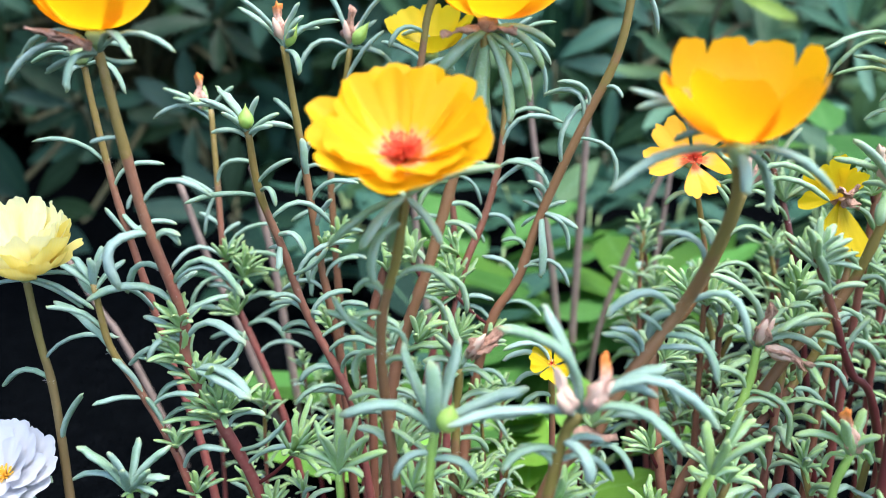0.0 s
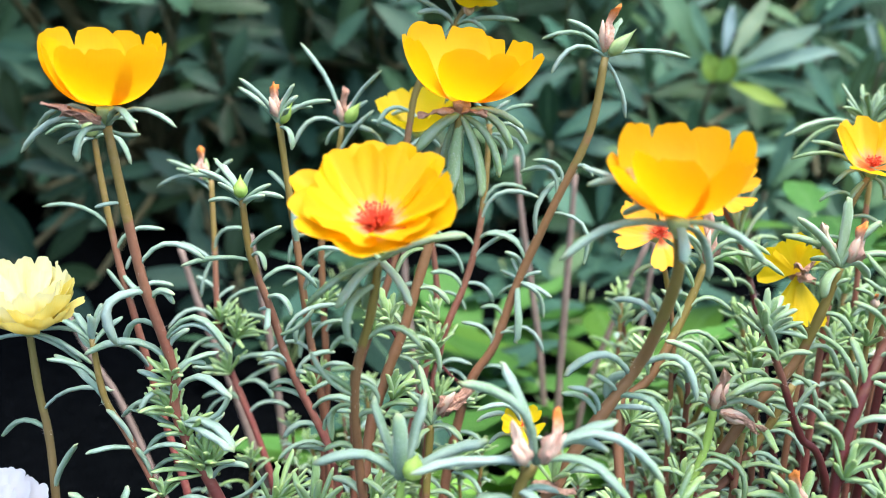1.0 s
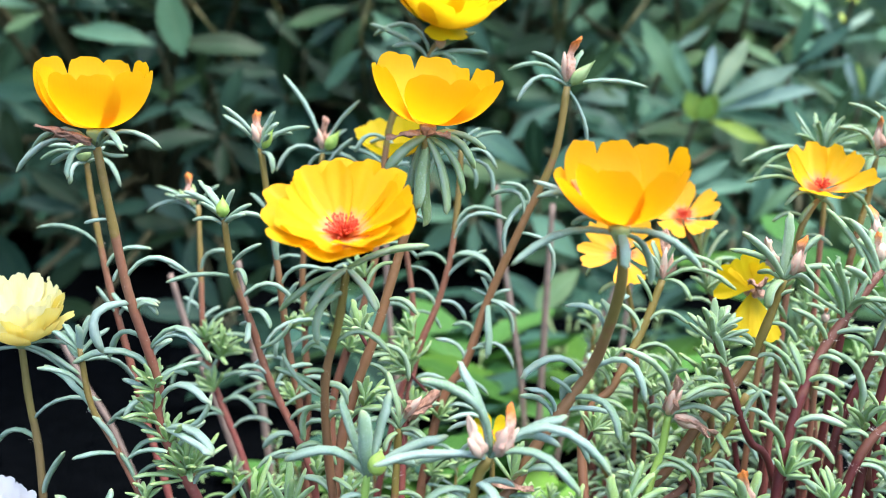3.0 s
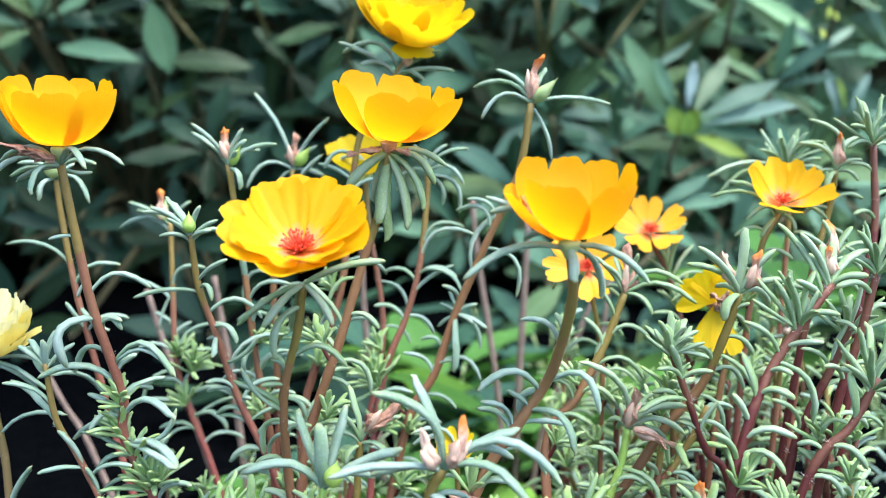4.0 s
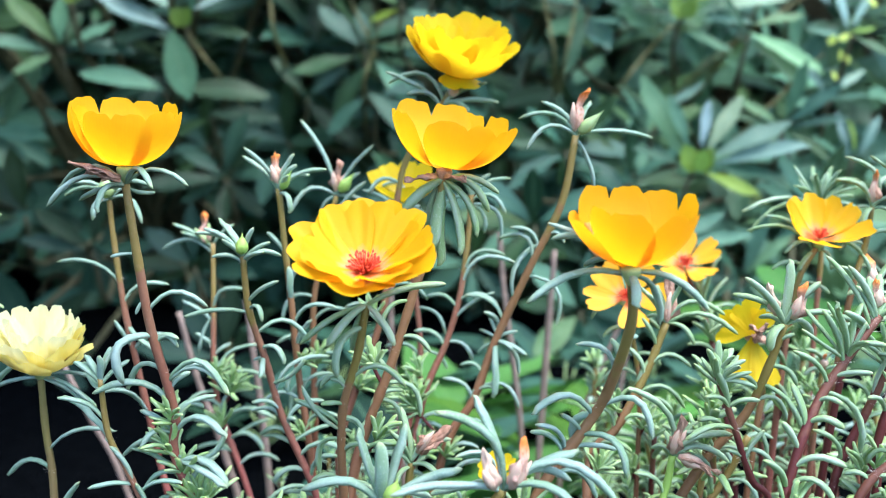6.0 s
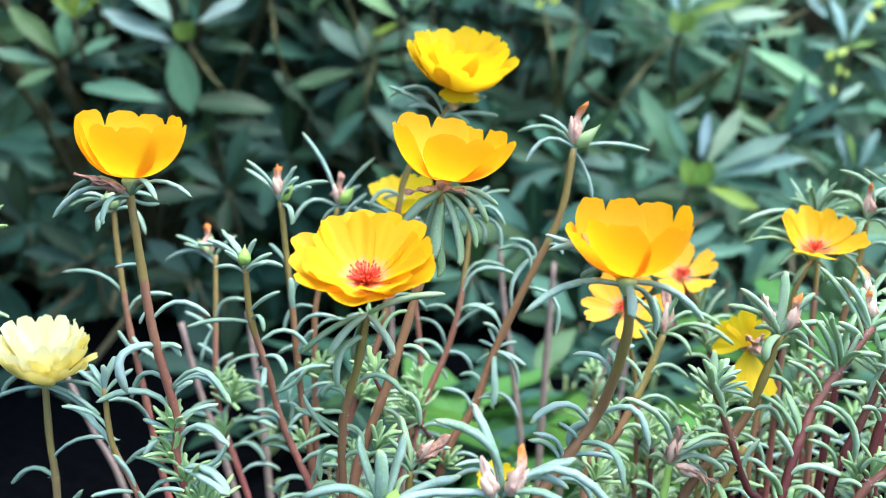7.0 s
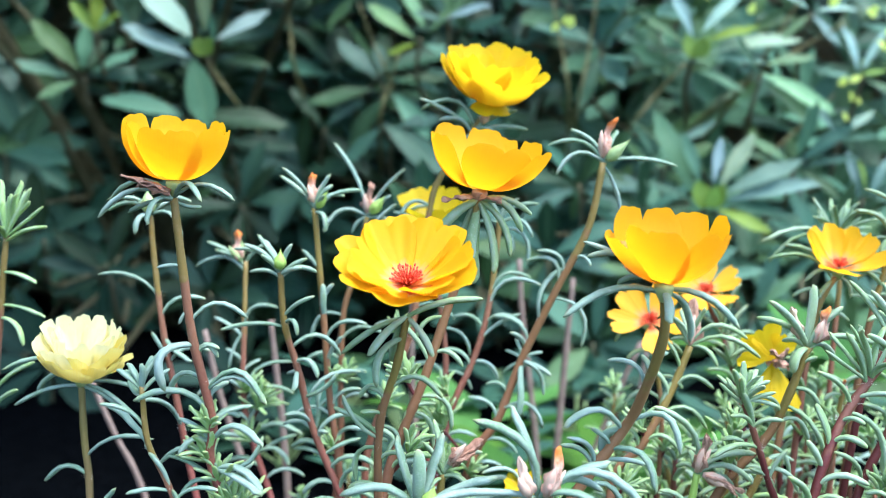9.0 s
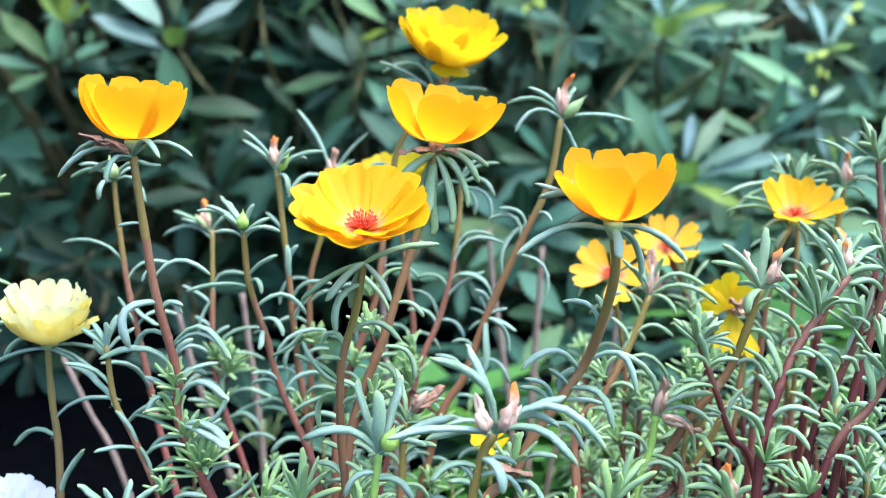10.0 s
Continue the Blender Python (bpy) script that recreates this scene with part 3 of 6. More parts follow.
leaves(stem_of, [(0.287, 25, -4, -3, 0.4, 1), (0.367, 23, -6, 1, 0.3, 1), (0.41, 23, -8, -7, 0.2, 2), (0.3, 7, 4, 7, 0.15, 1), (0.34, 9, 8, 2, 0.3, 1), (0.393, -23, 6, -5, 0.2, 1), (0.43, -15, 0, -7, 0.2, 1), (0.367, -12, -4, -6, 0.3, 1)])
leaves(stem_of, [(0.267, -16, 6, -10, 0.35, 1), (0.45, 12, 4, 13, 0.1, 1)])
rosette(stem_of, 0.445, 14, 10, (-0.2, -0.12, 1), 5, seed=9)
rosette(stem_of, 0.5, 22, 12, (0.05, -0.2, 1), 5, seed=11)
rosette(stem_of, 0.52, 16, 12, (-0.5, -0.24, 1), 9, seed=13)
rosette(stem_of, 0.6, 20, 14, (0.75, -0.14, 0.7), 22, seed=15)
rosette(stem_of, 0.36, 16, 9, (-0.3, -0.2, 1), 4, seed=17)
rosette(stem_of, 0.42, 16, 10, (-0.55, -0.08, 1), 8, seed=19)
rosette(stem_of, 0.66, 10, 8, (0.3, -0.24, 1), 6, seed=21)
blossom(stem_of, (0.03, -0.07, 1), [(-130, 36, 100, -5, 54, 0.13, 0.005), (161, 35, 100, -4, 48, 0.13, 0.005), (-76, 31, 100, -3, 46, 0.05, 0.005), (79, 31.5, 100, 2, 46, 0.05, 0.006), (5, 29.5, 100, 2, 50, 0.04, 0.005)], ORANGE, 'orange cup-shaped blossom', SEPAL, 6.8, 30, 9, seed=3, bend=0.72)
dry_rag(stem_of, (-17, -4, 4.5), 3.4, 4, (0, -6, 3.0))
dry_rag(stem_of, (-12, -3, 1.5), 3.4, 5, (0, -5, 2.5))
dry_rag(stem_of, (-9, -5, 4.0), 2.8, 25, (0, -6, 2.0))
dry_rag(stem_of, (-6, -3, 0.0), 2.8, 26, (0, -5, 2.0))
for share in (0.1, 0.18, 0.23, 0.27, 0.3):
    hair_tuft(stem_of[0], stem_of[1].at(share), random.Random(int(share * 997)))

stem_of = moss_rose("slim moss rose stem ending in a leaf whorl with pinkish bud", 1.6, [(-136, 345, 254), (-134, 345, 236), (-129, 345, 204), (-123, 345, 178), (-113, 345, 135), (-101, 340, 97), (-92, 336, 44), (-86, 334, -4)])
leaves(stem_of, [(0.143, -31, 5, 8, 0.18, 0), (0.18, 20, 3, 9, 0.25, 0), (0.257, -7, -4, 13, 0, 0), (0.38, -12, -30, 18, 0.18, 0), (0.263, 18, 4, 6, 0.2, 0), (0.213, 15, -4, -11, -0.1, 0), (0, -21, 1, 1, 0.25, 0), (0, -15, -4, 7, 0.2, 0)])
leaves(stem_of, [(0, -4, -8, -9, 0.3, 0), (0, 21, -6, 7, 0.2, 0), (0, 7, 4, 7, 0.1, 0), (0, 17, -6, -10, 0.3, 0), (0, -5, -3, 6, 0.1, 0)])
green_bud(stem_of, (-0.1, -0.1, 1), 10.0, (0, -2, 1), SEPAL)
for share in (0.14, 0.21, 0.38):
    hair_tuft(stem_of[0], stem_of[1].at(share), random.Random(int(share * 997)))

stem_of = moss_rose("moss rose stem with a pale yellow double blossom", 1.7, [(-150, 308, 182), (-148, 308, 158), (-145, 308, 136), (-143, 306, 95), (-142, 305, 43), (-141, 304, -4)], STEM_TAN)
leaves(stem_of, [(0.173, 30, -3, 10, 0.18, 0), (0.217, -22, 6, -6, 0.25, 0), (0.353, 12, -4, 22, 0.1, 1), (0.007, 18, 4, -12, 0.12, 0), (0, -33, -3, 4, 0.25, 0), (0, 22, 4, -14, 0.1, 0), (0.007, -32, 6, -12, 0.1, 0), (0, -24, 10, -8, 0.2, 0)])
leaves(stem_of, [(0, 22, 12, -4, 0.1, 0)])
blossom(stem_of, (0.14, -0.34, 1), ring_of(6, 0, 23, 98, 18, 44, 0.07, 0.04, 8) + ring_of(6, 30, 25, 86, 12, 42, 0.07, 0.05, 9) + ring_of(6, 5, 26, 68, 10, 36, 0.06, 0.06, 10) + ring_of(5, 30, 20, 50, 18, 34, 0.06, 0.07, 11) + [(100, 21, 100, 50, 32, 0.08, 0.05)], [PALE] * 8 + [CREAM] * 15 + [PALE], 'pale yellow double blossom', SEPAL, 3.0, 14, 6, seed=5, base=0.5, edge=0.5, lap=0.8, crimp=0.016)
for share in (0.01, 0.22):
    hair_tuft(stem_of[0], stem_of[1].at(share), random.Random(int(share * 997)))

stem_of = moss_rose("short moss rose stem with a tuft of young leaves", 1.4, [(-115, 285, 187), (-112, 286, 164), (-104, 288, 147), (-91, 290, 112), (-78, 292, 50), (-70, 293, -4)])
leaves(stem_of, [(0.01, -11, 1, 8, 0.1, 0), (0.007, -7, 2, 10, 0.05, 0), (0.007, 1, -3, 11, 0, 0), (0.007, 2, 5, 13, 0.05, 0), (0.007, 7, 2, 16, 0.1, 0), (0.013, 9, 6, 9, 0.1, 0), (0.01, -9, 5, 7, 0.1, 0), (0.09, -18, -3, 10, 0.15, 0)])
leaves(stem_of, [(0.02, -10, 10, 4, -0.1, 0), (0.173, -6, -1, 9, 0.1, 0), (0.23, -17, -4, -1, 0.05, 0), (0.227, -8, -4, 16, 0.1, 0), (0.253, 19, -5, 7, 0.15, 0), (0.127, -24, 12, 14, 0.1, 0), (0.3, -4, -3, 14, 0.05, 0), (0.363, -4, 2, 9, 0.1, 0)])
leaves(stem_of, [(0.387, 19, -6, 11, 0.2, 0)])
rosette(stem_of, 0.35, 10, 7, (0.3, -0.16, 1), 4, seed=32)
rosette(stem_of, 0.45, 10, 7, (0.4, -0.24, 1), 4, seed=34)
for share in (0.02, 0.13, 0.23, 0.3, 0.39):
    hair_tuft(stem_of[0], stem_of[1].at(share), random.Random(int(share * 997)))

stem_of = moss_rose("moss rose stem with a shrivelled orange spent bloom", 1.6, [(-108, 410, 230), (-106, 405, 198), (-104, 400, 166), (-100, 400, 142), (-84, 395, 103), (-74, 390, 71), (-67, 387, 32), (-63, 384, -4)])
leaves(stem_of, [(0.22, -10, 2, 6, 0.1, 0), (0.153, -7, -2, -20, 0.1, 0), (0.147, 18, -2, 12, 0.3, 0), (0.023, -28, 4, 1, 0.2, 0), (0.01, -21, -1, 12, 0.1, 0), (0.01, -16, -3, 8, 0.1, 0), (0.003, 11, 0, 11, 0.1, 0), (0.293, 25, 2, 19, 0.2, 0)])
leaves(stem_of, [(0.317, -17, -5, -16, 0.2, 0), (0.17, -18, 5, 10, 0.1, 0), (0.283, -23, -6, -3, 0.3, 0), (0.307, 26, 3, 5, 0.25, 0), (0.24, 8, 4, 6, 0.1, 0), (0.4, -18, -6, 6, 0.1, 0), (0.427, 20, 4, 11, 0.1, 0), (0.45, -18, -2, -10, 0.2, 0)])
leaves(stem_of, [(0.38, -14, 0, 10, 0.3, 1), (0.387, 28, -4, 4, 0.25, 1), (0.423, 18, 0, -6, 0.3, 1), (0.46, -21, 0, 2, 0.2, 1), (0.483, 20, 4, 2, 0.25, 1), (0.36, 16, 4, 12, 0.2, 0)])
rosette(stem_of, 0.3, 14, 9, (0.3, -0.24, 1), 5, seed=39)
rosette(stem_of, 0.36, 18, 12, (0.6, -0.2, 1), 12, seed=41)
rosette(stem_of, 0.42, 14, 9, (-0.5, -0.2, 1), 8, seed=43)
withered(stem_of, (-0.35, -0.1, 1), 15.0, WITHERED, SEPAL, 2, (-2.5, -1, 1))
for share in (0.01, 0.15, 0.22, 0.28, 0.31):
    hair_tuft(stem_of[0], stem_of[1].at(share), random.Random(int(share * 997)))

stem_of = moss_rose("moss rose stem with a small green bud in a leaf whorl", 1.7, [(-69, 322, 233), (-67, 325, 210), (-60, 328, 187), (-53, 330, 162), (-38, 330, 129), (-33, 330, 105), (-26, 330, 47), (-22, 330, -4)])
leaves(stem_of, [(0.103, -29, 1, -3, 0.06, 0), (0.083, 14, -4, 10, 0.1, 0), (0.097, 7, -6, -4, 0.4, 0), (0.183, 0, -6, -9, 0, 0), (0.237, 15, -4, 12, -0.1, 0), (0.257, 23, 6, 16, 0.2, 0), (0.17, 11, -4, -6, 0.3, 0), (0.31, -16, 5, 2, 0.2, 0)])
leaves(stem_of, [(0.333, 4, -4, 7, 0.5, 0), (0.013, -18, 3, 14, 0.15, 0), (0.007, -12, 5, 17, 0.1, 0), (0.003, -9, 5, 14, 0.05, 0), (0.003, 5, -2, 13, 0.05, 0), (0.007, 12, -2, 8, 0.1, 0), (0.013, -14, 1, 2, 0.15, 0), (0.013, 15, 5, 3, 0.2, 0)])
leaves(stem_of, [(0.003, -23, 8, 9, 0.15, 0), (0.007, -7, -8, 9, 0.1, 0), (0.007, 10, -6, 4, 0.1, 0), (0.143, 21, 10, -4, 0.3, 0), (0.22, -8, 4, 5, 0.4, 0), (0.297, -12, -5, 6, 0.2, 0), (0.353, 16, 3, 8, 0.1, 0), (0.393, -19, 4, 10, 0.2, 0)])
leaves(stem_of, [(0.427, 14, -10, 14, 0.2, 0), (0.46, -18, 4, 0, 0.1, 0), (0.5, 22, -8, 2, 0.15, 0), (0.45, -20, -6, -4, 0.25, 0), (0.337, -14, 4, -2, 0.2, 1), (0.38, 21, -4, 4, 0.25, 1), (0.41, -15, 0, -6, 0.2, 1), (0.32, 16, 4, 11, 0.2, 0)])
rosette(stem_of, 0.5, 8, 7, (0.4, -0.24, 1), 5, seed=49)
rosette(stem_of, 0.6, 10, 8, (-0.5, -0.24, 1), 8, seed=1)
green_bud(stem_of, (0.05, -0.1, 1), 8.0, (0, -2, 1))
for share in (0.01, 0.1, 0.17, 0.22, 0.26):
    hair_tuft(stem_of[0], stem_of[1].at(share), random.Random(int(share * 997)))

stem_of = moss_rose("upright moss rose stem with a spent orange bloom", 1.7, [(-61, 353, 261), (-58, 353, 236), (-54, 353, 205), (-50, 352, 173), (-46, 350, 153), (-43, 350, 131), (-40, 345, 100), (-37, 340, 45), (-35, 337, -4)], STEM_OLIVE)
leaves(stem_of, [(0.003, -18, 5, 15, 0.12, 0), (0, -15, -5, 18, 0.1, 0), (0, 7, -2, 16, 0.1, 0), (0, 8, 1, 11, 0.15, 0), (0.003, 13, 5, 7, 0.2, 0), (0.007, 22, -2, 11, 0.15, 0), (0, -4, 5, 8, 0, 0), (0.007, 5, -6, 8, 0.05, 0)])
leaves(stem_of, [(0.007, 6, -5, -9, 0.35, 0), (0.113, -9, 1, 10, 0.1, 0), (0.177, 5, -2, 12, 0.15, 0), (0.193, -1, -2, 16, 0.1, 0), (0.233, 20, -4, 9, 0.25, 0), (0.273, 8, -6, 14, 0.1, 0), (0.313, -4, -4, -10, 0.2, 0), (0.353, 14, 3, 9, 0.2, 0)])
leaves(stem_of, [(0.37, -20, 6, -2, 0.2, 0), (0.41, 15, -4, 6, 0.2, 0)])
rosette(stem_of, 0.31, 14, 6, (0.5, -0.2, 0.6), 4, seed=7)
rosette(stem_of, 0.45, 10, 8, (-0.5, -0.2, 1), 6, seed=9)
withered(stem_of, (-0.02, 0, 1), 13.0, WITHERED, PINK, 3, (-0.5, 0, 3))
green_bud(stem_of, (0.6, -0.3, 1), 9.0, (1.5, -1, 0), BUD_GREEN, 0.24)
for share in (0.01, 0.18, 0.23, 0.31, 0.37):
    hair_tuft(stem_of[0], stem_of[1].at(share), random.Random(int(share * 997)))

stem_of = moss_rose("moss rose stem with a pinkish spent bloom and long leaves", 1.7, [(-43, 405, 257), (-48, 404, 228), (-53, 402, 204), (-52, 400, 163), (-51, 400, 135), (-53, 400, 96), (-54, 400, 43), (-56, 400, -4)], STEM_OLIVE)
leaves(stem_of, [(0, -19, 0, 38, 0.08, 1), (0, 19, -5, 26, 0.12, 0), (0, -22, -6, -9, 0.3, 0), (0, 21, 6, -16, 0.25, 0), (0, -8, 0, -9, 0.15, 0), (0, 12, -1, 12, 0.1, 0), (0.063, 18, -3, 24, 0.05, 0), (0, 15, 1, -3, 0.1, 0)])
leaves(stem_of, [(0.203, -17, 4, -14, 0.3, 0), (0.25, 22, 0, 4, 0.25, 0), (0.293, -19, -1, -1, 0.2, 0), (0.34, 14, -5, 8, 0.2, 0), (0.363, -13, 5, -20, 0.25, 0), (0.387, 15, -6, 8, 0.2, 0)])
rosette(stem_of, 0.35, 12, 8, (0.3, -0.2, 1), 6, seed=14)
rosette(stem_of, 0.5, 12, 9, (-0.4, -0.2, 1), 8, seed=16)
withered(stem_of, (0.15, 0, 1), 15.0, BROWN, PINK, 4, (0, 0, 3))
green_bud(stem_of, (0.75, -0.2, 1), 11.0, (2, -1, 2), BUD_GREEN, 0.27)
for share in (0.06, 0.25, 0.34, 0.39):
    hair_tuft(stem_of[0], stem_of[1].at(share), random.Random(int(share * 997)))

stem_of = moss_rose("moss rose stem with a wide yellow blossom with red centre", 1.7, [(-6, 243, 226), (-9, 245, 208), (-14, 247, 188), (-14, 250, 163), (-11, 250, 131), (-7, 250, 59), (-5, 250, -4)], STEM_OLIVE)
leaves(stem_of, [(0, -22, -2, -14, 0.06, 1), (0, 10, -3, -13, 0.05, 1), (0, -12, -8, -13, 0.05, 1), (0, 26, 8, 7, 0.1, 2), (0.033, -8, -4, -17, 0.2, 1), (0, -5, 6, -17, 0.05, 1), (0.117, 19, 0, -2, 0.35, 0), (0.133, -10, 4, -1, 0.45, 0)], LEAF_GREEN)
leaves(stem_of, [(0.157, -7, -5, 1, 0.1, 0), (0.177, 7, 3, -8, 0.2, 0), (0.193, -16, -4, 10, 0.1, 0), (0.213, -8, 5, -14, 0.3, 0), (0.143, -6, 2, 5, 0.35, 0), (0.21, 3, 3, 1, 0.6, 0), (0.197, -13, -5, 16, -0.1, 0), (0.267, 10, -6, 12, 0.3, 0)], LEAF_GREEN)
leaves(stem_of, [(0.29, -11, -1, 2, 0.3, 0), (0.323, 8, -4, -3, 0.1, 0), (0.357, -11, 4, 6, 0.2, 0)], LEAF_GREEN)
rosette(stem_of, 0.45, 12, 9, (0.6, 0.16, 1), 10, seed=22)
rosette(stem_of, 0.6, 12, 9, (-0.7, 0.08, 1), 12, seed=24)
head = blossom(stem_of, (0.02, -0.53, 0.85), [(178, 28, 75, 44, 42, 0.03, 0.04), (-128, 27.5, 76, 46, 42, 0.09, 0.05), (124, 27.5, 76, 42, 40, 0.12, 0.05), (-72, 26, 77, 50, 44, 0.08, 0.05), (68, 26, 77, 48, 44, 0.09, 0.05), (-2, 23, 76, 54, 46, 0.05, 0.045), (152, 25.5, 70, 36, 38, 0.12, 0.06), (-152, 25.5, 70, 36, 38, 0.10, 0.06), (-98, 24, 70, 40, 40, 0.10, 0.06), (97, 24.5, 67, 34, 38, 0.13, 0.075), (-36, 21.5, 72, 46, 42, 0.08, 0.05), (32, 21.5, 72, 44, 42, 0.10, 0.05)], RED_EYE, 'wide yellow blossom with a red centre', SEPAL, 12.4, 52, 7.4, STAMEN, seed=7, bend=0.9, base=0.6, edge=0.52, lap=0.5, crimp=0.018, slot=0.16)
flakes(stem_of, head, (0.02, -0.53, 0.85), 12.4, (60, 70, 126, 136), 11)
flakes(stem_of, head, (0.02, -0.53, 0.85), 11.8, (-95, -40, 15, 190), 7)
for share in (0.03, 0.13, 0.16, 0.19, 0.21):
    hair_tuft(stem_of[0], stem_of[1].at(share), random.Random(int(share * 997)))

stem_of = moss_rose("moss rose stem with an orange-yellow blossom over drooping leaves", 2.0, [(16, 296, 268), (14, 296, 250), (7, 293, 227), (-2, 288, 195), (-9, 287, 175), (-15, 285, 152), (-17, 280, 116), (-19, 275, 52), (-20, 272, -4)], STEM_OLIVE)
leaves(stem_of, [(0, -15, -3, -13, 0.12, 5), (0.01, -3, -6, -24, 0.03, 4), (0.01, 0, -2, -31, 0.03, 2), (0, 8, -3, -29, 0.12, 3), (0, 14, -2, -22, 0.16, 2), (0, 18, -2, -12, 0.2, 2), (0, 22, 4, -5, 0.15, 1), (0, -6, 6, -20, 0.05, 1)], LEAF_GREEN)
leaves(stem_of, [(0.177, -11, -2, -9, 0.2, 0), (0.23, 12, -1, -5, 0.25, 0), (0.28, -14, 6, 3, 0.2, 0), (0.297, 14, 4, -14, 0.3, 0), (0.32, 9, 6, -16, 0.2, 0), (0.347, -6, -1, -10, 0.1, 0), (0.247, -15, 0, 18, 0.1, 0), (0.347, 12, 3, 10, 0.3, 0)], LEAF_GREEN)
leaves(stem_of, [(0.377, -11, 0, 7, 0.2, 0), (0.42, 19, -5, 10, 0.2, 0), (0.443, 12, -3, -9, 0.2, 0), (0.48, -10, -1, 11, 0.2, 0), (0.51, 13, -4, -2, 0.2, 0)], LEAF_GREEN)
rosette(stem_of, 0.3, 14, 8, (-0.6, 0.08, 1), 8, seed=30)
rosette(stem_of, 0.42, 14, 8, (0.6, 0.04, 0.8), 14, seed=32)
rosette(stem_of, 0.55, 12, 9, (0.5, -0.12, 1), 10, seed=34)
blossom(stem_of, (0.14, -0.08, 1), [(-157, 38.5, 104, -2, 52, 0.12, 0.01), (143, 36.5, 104, 2, 48, 0.13, 0.01), (-76, 33, 104, 8, 48, 0.06, 0.012), (80, 34.5, 104, 12, 46, 0.12, 0.015), (12, 30, 104, 2, 52, 0.04, 0.006)], AMBER, 'orange-yellow cup blossom', BROWN, 4.6, 30, 9, seed=9, bend=0.8)
dry_rag(stem_of, (-12, -5, -2), 2.0, 6, (-2, -4, 1))
dry_rag(stem_of, (8, -6, -1), 1.8, 8, (1, -4, 1))
for share in (0.18, 0.25, 0.3, 0.35, 0.42):
    hair_tuft(stem_of[0], stem_of[1].at(share), random.Random(int(share * 997)))

stem_of = moss_rose("tallest moss rose stem with a double yellow blossom", 1.8, [(16, 390, 312), (-5, 390, 279), (-10, 388, 258), (-13, 385, 231), (-16, 380, 198), (-33, 375, 144), (-33, 370, 109), (-33, 365, 49), (-33, 362, -4)], STEM_OLIVE)
leaves(stem_of, [(0.034, -27, -4, 15, 0.06, 1), (0.034, -20, -6, 12, 0.12, 1), (0.036, -16, -6, 5, 0.2, 1), (0.028, -28, 8, 9, 0.33, 0), (0.034, 22, -6, 11, 0.08, 1), (0.034, 28, -2, 2, 0.12, 1), (0.036, 14, -5, -2, 0.2, 0), (0.036, -6, -5, -6, 0, 0)])
leaves(stem_of, [(0.167, -15, -3, -6, 0.35, 0), (0.203, -17, 4, 8, 0.1, 0), (0.237, 13, 5, 12, 0.2, 0), (0.367, -18, -1, 4, 0.2, 0), (0.323, 20, 3, -6, 0.2, 0), (0.393, -7, 4, -18, 0.2, 0)])
rosette(stem_of, 0.38, 12, 8, (-0.5, -0.16, 1), 6, seed=38)
rosette(stem_of, 0.5, 12, 8, (0.5, -0.16, 1), 8, seed=40)
blossom(stem_of, (0.15, -0.46, 1), ring_of(6, 10, 35, 92, 25, 46, 0.08, 0.03, 5) + ring_of(6, 40, 33, 80, 16, 44, 0.08, 0.04, 6) + ring_of(5, 0, 23, 66, 14, 42, 0.08, 0.05, 7) + [(18, 14, 100, 112, 74, 0.05, 0.05)], YELLOW, 'double lemon-yellow blossom', PINK, 6.0, 16, 8, seed=11, base=0.5, edge=0.55, lap=1.0, crimp=0.022)
withered(stem_of, (0, -0.4, 1), 8.0, PINK, PINK, 5, (0, -4, -4))
for share in (0.01, 0.2, 0.32, 0.39):
    hair_tuft(stem_of[0], stem_of[1].at(share), random.Random(int(share * 997)))

stem_of = moss_rose("moss rose stem with a drooping leaf whorl, no flower", 1.7, [(26, 385, 260), (25, 384, 239), (22, 380, 211), (16, 378, 188), (7, 375, 165), (2, 370, 136), (0, 365, 96), (-1, 361, 43), (-2, 359, -4)])
leaves(stem_of, [(0.003, 19, 2, 9, 0.15, 0), (0.017, 15, 2, -18, 0.35, 0), (0.01, -15, 3, -10, 0.3, 0), (0.01, 17, -2, -6, 0.35, 0), (0.017, 7, 2, -14, 0.25, 0), (0.003, -7, -3, 11, 0.1, 0), (0.003, 9, 0, 11, 0.15, 0), (0.143, 20, 4, 9, 0.3, 0)])
leaves(stem_of, [(0.167, 26, 2, 12, 0.35, 0), (0.193, 19, -4, -1, 0.2, 0), (0.227, 19, -2, 14, 0.1, 0), (0.207, -16, 6, 4, 0.25, 0), (0.27, 13, 2, -9, 0.2, 0), (0.28, -15, 1, 7, 0.2, 0), (0.42, -15, -6, 11, 0.2, 0), (0.44, 17, 0, 7, 0.3, 0)])
leaves(stem_of, [(0.497, -17, -3, 9, 0.2, 0), (0.553, 13, 2, 7, 0.3, 0), (0.59, -16, 0, 5, 0.2, 0)])
rosette(stem_of, 0.42, 22, 11, (-0.2, -0.2, 1), 8, seed=46)
rosette(stem_of, 0.5, 16, 9, (0.5, -0.16, 1), 8, seed=48)
rosette(stem_of, 0.36, 10, 8, (-0.5, -0.16, 1), 8, seed=50)
for share in (0.01, 0.14, 0.19, 0.23, 0.28):
    hair_tuft(stem_of[0], stem_of[1].at(share), random.Random(int(share * 997)))

